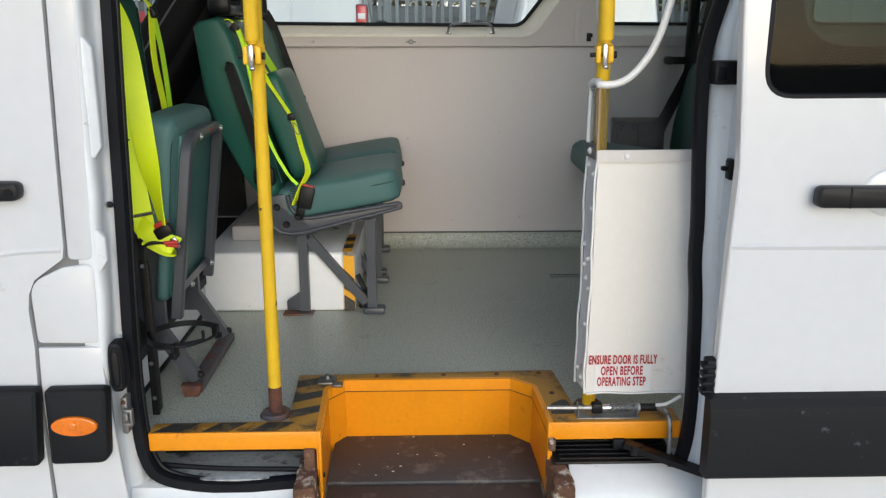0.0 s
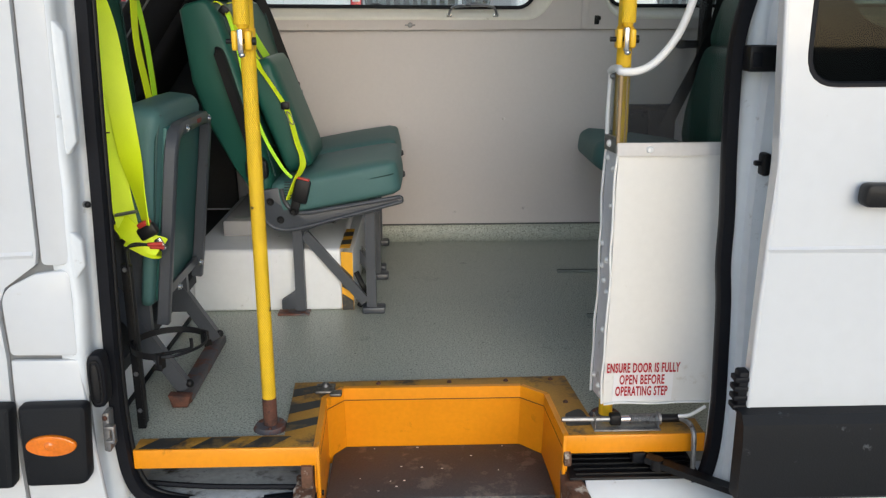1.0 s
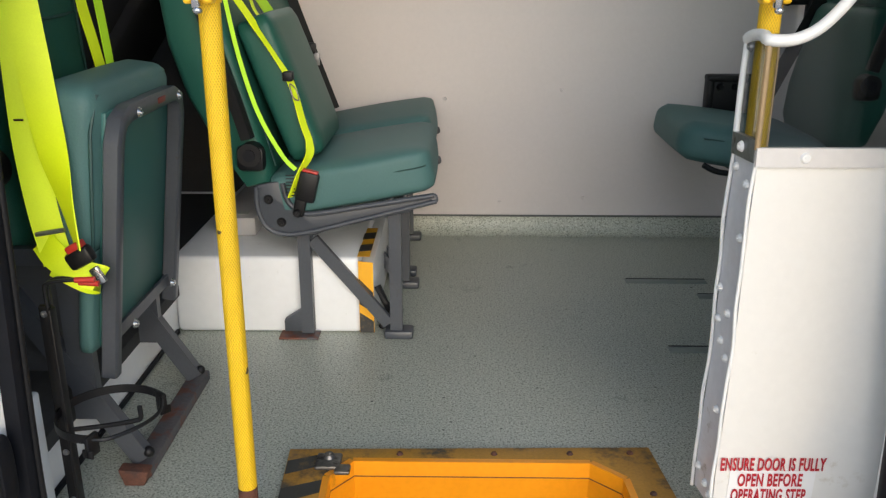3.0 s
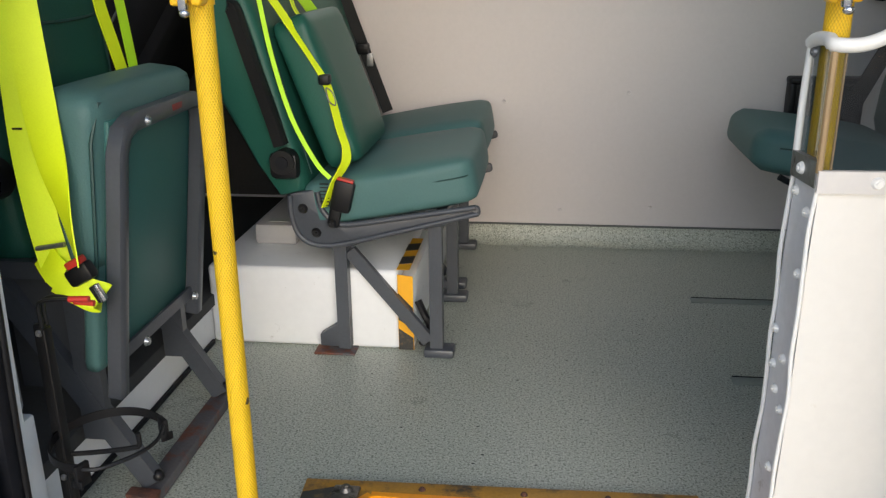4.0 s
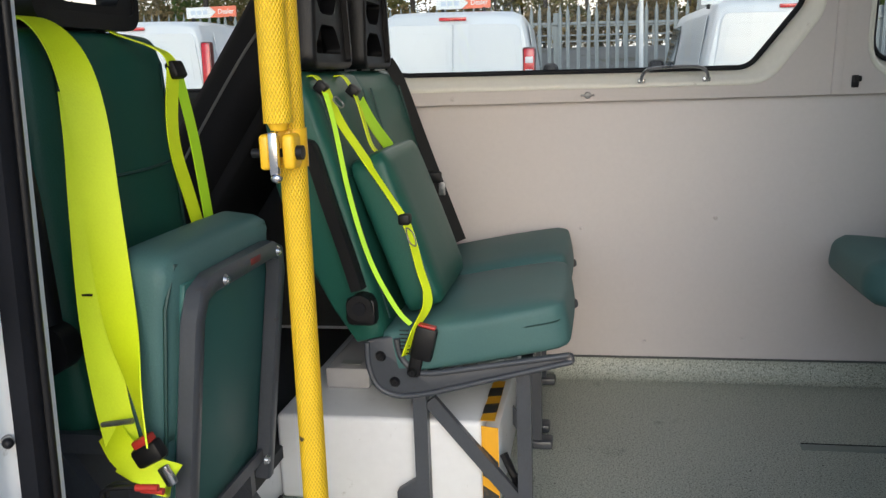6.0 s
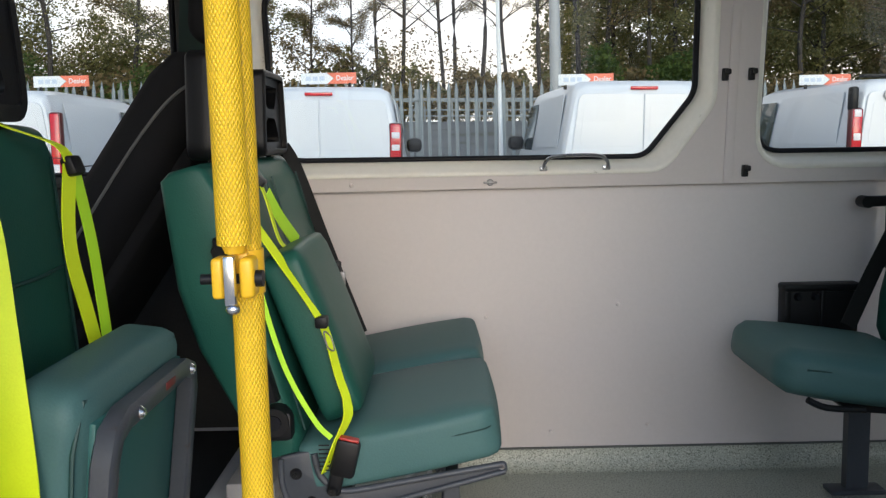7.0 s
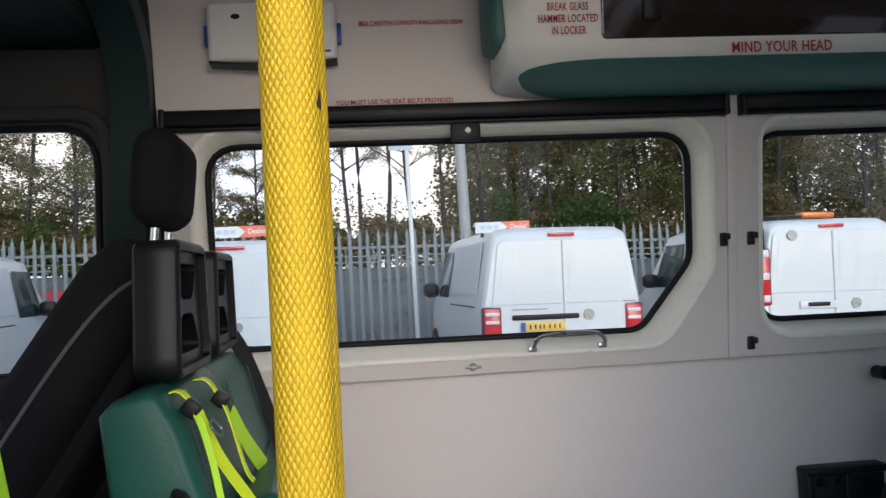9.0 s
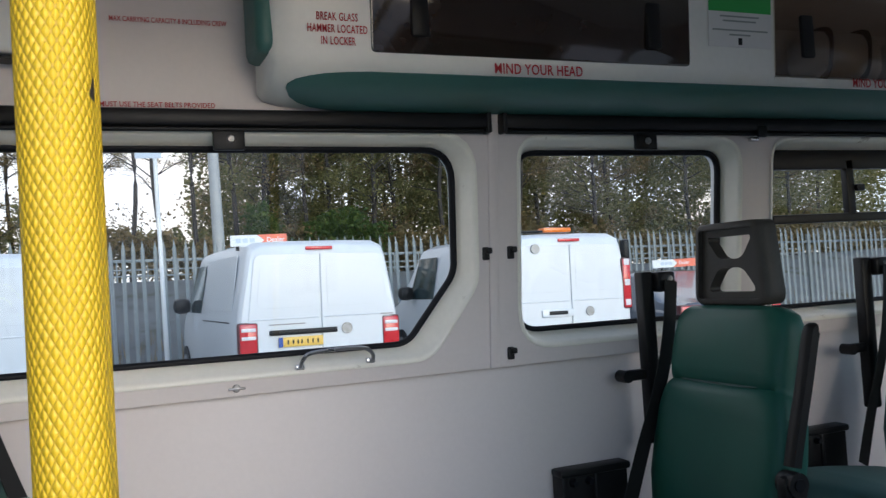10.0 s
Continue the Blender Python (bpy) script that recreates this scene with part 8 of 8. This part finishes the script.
# ---- trees ----
def tree(seed, height, spread, dense, leaf, first, leaf_size=0.10, thick=0.10, tuft=1.0):
    """A slim tree: tapered trunk, limbs and a loose crown of separate leaves."""
    rnd = random.Random(seed)
    t = thing("tree", Matrix(), "slim tree with a loose thinning crown behind the fence", "tree", "trees behind the fence")
    wood = bmesh.new()
    trunk = [Vector((0, 0, -0.3))]
    lean = Vector((rnd.uniform(-0.05, 0.05), rnd.uniform(-0.05, 0.05), 1))
    for i in range(8):
        trunk.append(trunk[-1] + lean * (height + 0.3) / 8 + Vector((rnd.uniform(-0.10, 0.10), rnd.uniform(-0.10, 0.10), 0)))

    def limb(pts, r0, r1, seg):
        rings = []
        for i, p in enumerate(pts):
            k = r0 + (r1 - r0) * i / (len(pts) - 1)
            tan = (pts[min(i + 1, len(pts) - 1)] - pts[max(i - 1, 0)]).normalized()
            q = tan.to_track_quat("Z", "Y")
            rings.append([p + q @ Vector((k * math.cos(2 * math.pi * j / seg), k * math.sin(2 * math.pi * j / seg), 0)) for j in range(seg)])
        loft(rings, bm=wood)

    limb(smooth_path(trunk, 3), thick, 0.018, 7)
    tips = []
    for i in range(int(14 * dense) + 18):
        h = rnd.uniform(first, 0.97)
        k = h * 8
        base = trunk[int(min(7, k))].lerp(trunk[int(min(7, k)) + 1], k - int(min(7, k)))
        a = rnd.uniform(0, 2 * math.pi)
        l = spread * (1.15 - h * 0.75) * rnd.uniform(0.5, 1.0)
        rise = rnd.uniform(0.15, 0.9)
        p1 = base + Vector((math.cos(a), math.sin(a), rise)) * l * 0.5
        p2 = base + Vector((math.cos(a + rnd.uniform(-0.4, 0.4)), math.sin(a + rnd.uniform(-0.4, 0.4)), rise * 1.1)) * l
        limb([base, p1, p2], 0.030 * (1.2 - h), 0.006, 5)
        tips += [base.lerp(p1, 0.7), p1, p1.lerp(p2, 0.5), p2, p2]
        for q in range(2):
            b = a + rnd.uniform(-1.2, 1.2)
            p3 = p1 + Vector((math.cos(b), math.sin(b), rnd.uniform(0, 0.7))) * l * 0.45
            limb([p1, p3], 0.010, 0.004, 4)
            tips += [p3, p1.lerp(p3, 0.6)]
    part("trunk", wood, BARK, t, "grey brown trunk and limbs")
    verts, faces = [], []
    for p in tips:
        if rnd.random() > dense:
            continue
        cl = rnd.uniform(0.18, 0.46) * tuft
        for _ in range(int(rnd.randint(28, 56) * (1.3 if tuft > 0.75 else 2.4))):
            c = p + Vector((rnd.gauss(0, cl * 0.6), rnd.gauss(0, cl * 0.6), rnd.gauss(0, cl * 0.5)))
            q = Euler((rnd.uniform(0, 6.3), rnd.uniform(0, 6.3), rnd.uniform(0, 6.3))).to_matrix()
            s = leaf_size * rnd.uniform(0.6, 1.3)
            i = len(verts)
            verts += [tuple(c + q @ Vector(o)) for o in ((0, -s * 0.5, 0), (s * 0.28, 0, s * 0.06), (0, s * 0.5, 0), (-s * 0.28, 0, s * 0.06))]
            faces.append((i, i + 1, i + 2, i + 3))
    me = bpy.data.meshes.new("crown")
    me.from_pydata(verts, [], faces)
    me.materials.append(leaf)
    shared("crown", me, t, Matrix())
    return t


kinds = [tree(3, 12.0, 2.5, 0.9, LEAF, 0.20, 0.090, tuft=0.8), tree(8, 13.5, 1.9, 0.44, LEAF_AUTUMN, 0.24, 0.054, 0.085, 0.62), tree(15, 11.0, 2.3, 0.95, LEAF_AUTUMN, 0.15, 0.090, tuft=0.8),
         tree(21, 14.0, 1.7, 0.34, LEAF_AUTUMN, 0.22, 0.050, 0.075, 0.5), tree(30, 11.5, 2.8, 1.0, LEAF, 0.12, 0.094, tuft=0.8), tree(41, 6.2, 1.8, 0.66, LEAF_AUTUMN, 0.22, 0.054, 0.05, 0.6)]
rnd = random.Random(4)
spots = [(-13, 27.4, 0), (-11, 28.6, 2), (-9, 27.6, 4), (-15.5, 29, 4), (-6.0, 28.2, 0), (-7.6, 29.4, 2), (-4.6, 27.8, 5), (-3.4, 28.6, 5), (-1.7, 28.2, 3), (-0.3, 29.6, 3), (0.8, 28.0, 1), (0.2, 31.0, 1), (-2.5, 31.0, 1), (1.9, 29.4, 3), (3.0, 28.2, 1), (4.2, 28.0, 0), (5.4, 29.4, 2), (6.4, 27.8, 1), (7.6, 28.8, 0), (8.8, 27.9, 4), (10.0, 29.2, 2), (11.4, 28.0, 0), (12.8, 29.2, 4), (14.4, 27.8, 2), (16.0, 29.0, 0), (17.9, 28.0, 4), (20, 29.5, 2), (22.4, 28, 0), (25, 29, 4), (28, 28.5, 2), (31.5, 30, 0), (5.9, 31, 4), (8.2, 31.6, 4), (10.7, 31.8, 0), (13.6, 32, 4), (17, 32, 2), (-18, 30, 0), (-21, 28, 4), (7.0, 33, 0), (9.6, 33.5, 2), (12, 34, 4), (15.3, 34.4, 0), (18.7, 33.4, 4), (22.7, 33, 0)]
used = set()
for x, y, k in spots:
    m = pose(x, y, bank_z(x, y) - 0.1, 0, 0, rnd.uniform(0, 360))
    if k in used:
        copy_thing(kinds[k], m)
    else:
        used.add(k)
        kinds[k].matrix_basis = m


def bushes(name, x0, x1, y, tall, n, leaf, label, seed, size=0.17):
    rnd = random.Random(seed)
    verts, faces = [], []
    for _ in range(n):
        x = rnd.uniform(x0, x1)
        top = tall * (0.6 + 0.55 * noise.noise((x * 0.45, y, seed)) + 0.35 * noise.noise((x * 1.4, y, seed)) + 0.2 * noise.noise((x * 4.0, y, seed)))
        c = Vector((x, y + rnd.gauss(0, 0.6), bank_z(x, y) + max(0.3, top) * rnd.random() ** 0.6))
        q = Euler((rnd.uniform(0, 6.3), rnd.uniform(0, 6.3), rnd.uniform(0, 6.3))).to_matrix()
        s = size * rnd.uniform(0.5, 1.4)
        i = len(verts)
        verts += [tuple(c + q @ Vector(o)) for o in ((0, -s * 0.5, 0), (s * 0.3, 0, s * 0.06), (0, s * 0.5, 0), (-s * 0.3, 0, s * 0.06))]
        faces.append((i, i + 1, i + 2, i + 3))
    me = bpy.data.meshes.new(name)
    me.from_pydata(verts, [], faces)
    me.materials.append(leaf)
    return tagged(new(name, me), label, "shrubs", kind="stuff")


bushes("hedge", -26, 36, 26.9, 2.0, 48000, LEAF_AUTUMN, "dense brown and olive undergrowth above the railing", 2)
bushes("hedge", -26, 38, 29.5, 2.6, 44000, LEAF, "dense green undergrowth under the trees", 5)
def scattered(x0, x1, y, low, tall, n, leaf, label, seed, size, gap):
    """Loose clumps of leaves between the crowns."""
    rnd = random.Random(seed)
    verts, faces = [], []
    while len(faces) < n:
        x = rnd.uniform(x0, x1)
        c = Vector((x, y + rnd.gauss(0, 1.0), bank_z(x, y) + low + tall * rnd.random() ** 1.25))
        if noise.noise(c * 0.45) + 0.35 * noise.noise(c * 1.5) < gap:
            continue
        q = Euler((rnd.uniform(0, 6.3), rnd.uniform(0, 6.3), rnd.uniform(0, 6.3))).to_matrix()
        s = size * rnd.uniform(0.6, 1.4)
        i = len(verts)
        verts += [tuple(c + q @ Vector(o)) for o in ((0, -s * 0.5, 0), (s * 0.3, 0, s * 0.06), (0, s * 0.5, 0), (-s * 0.3, 0, s * 0.06))]
        faces.append((i, i + 1, i + 2, i + 3))
    me = bpy.data.meshes.new("thicket")
    me.from_pydata(verts, [], faces)
    me.materials.append(leaf)
    return tagged(new("thicket", me), label, "foliage", kind="stuff")


scattered(3.6, 38, 30.0, 0.6, 8.5, 110000, LEAF, "olive green thicket between the trees", 31, 0.11, -0.02)
scattered(3.4, 42, 34.5, 0.4, 11.5, 110000, LEAF, "olive green woodland behind the trees", 35, 0.20, -0.12)
scattered(-26, 3.8, 30.5, 0.8, 2.6, 9000, LEAF_AUTUMN, "loose brown and olive thicket between the trees", 32, 0.12, 0.18)
scattered(-26, -6.4, 29.5, 0.8, 6.0, 60000, LEAF, "olive green thicket between the trees", 33, 0.105, 0.10)
bushes("shrub_patch", 4.2, 8.6, 26.6, 2.6, 7000, LEAF_BUSH, "bright green bushes above the railing", 9, 0.14)
bushes("shrub_patch", -13.5, -8.0, 26.6, 2.8, 8000, LEAF_BUSH, "bright green bushes above the railing", 12, 0.14)
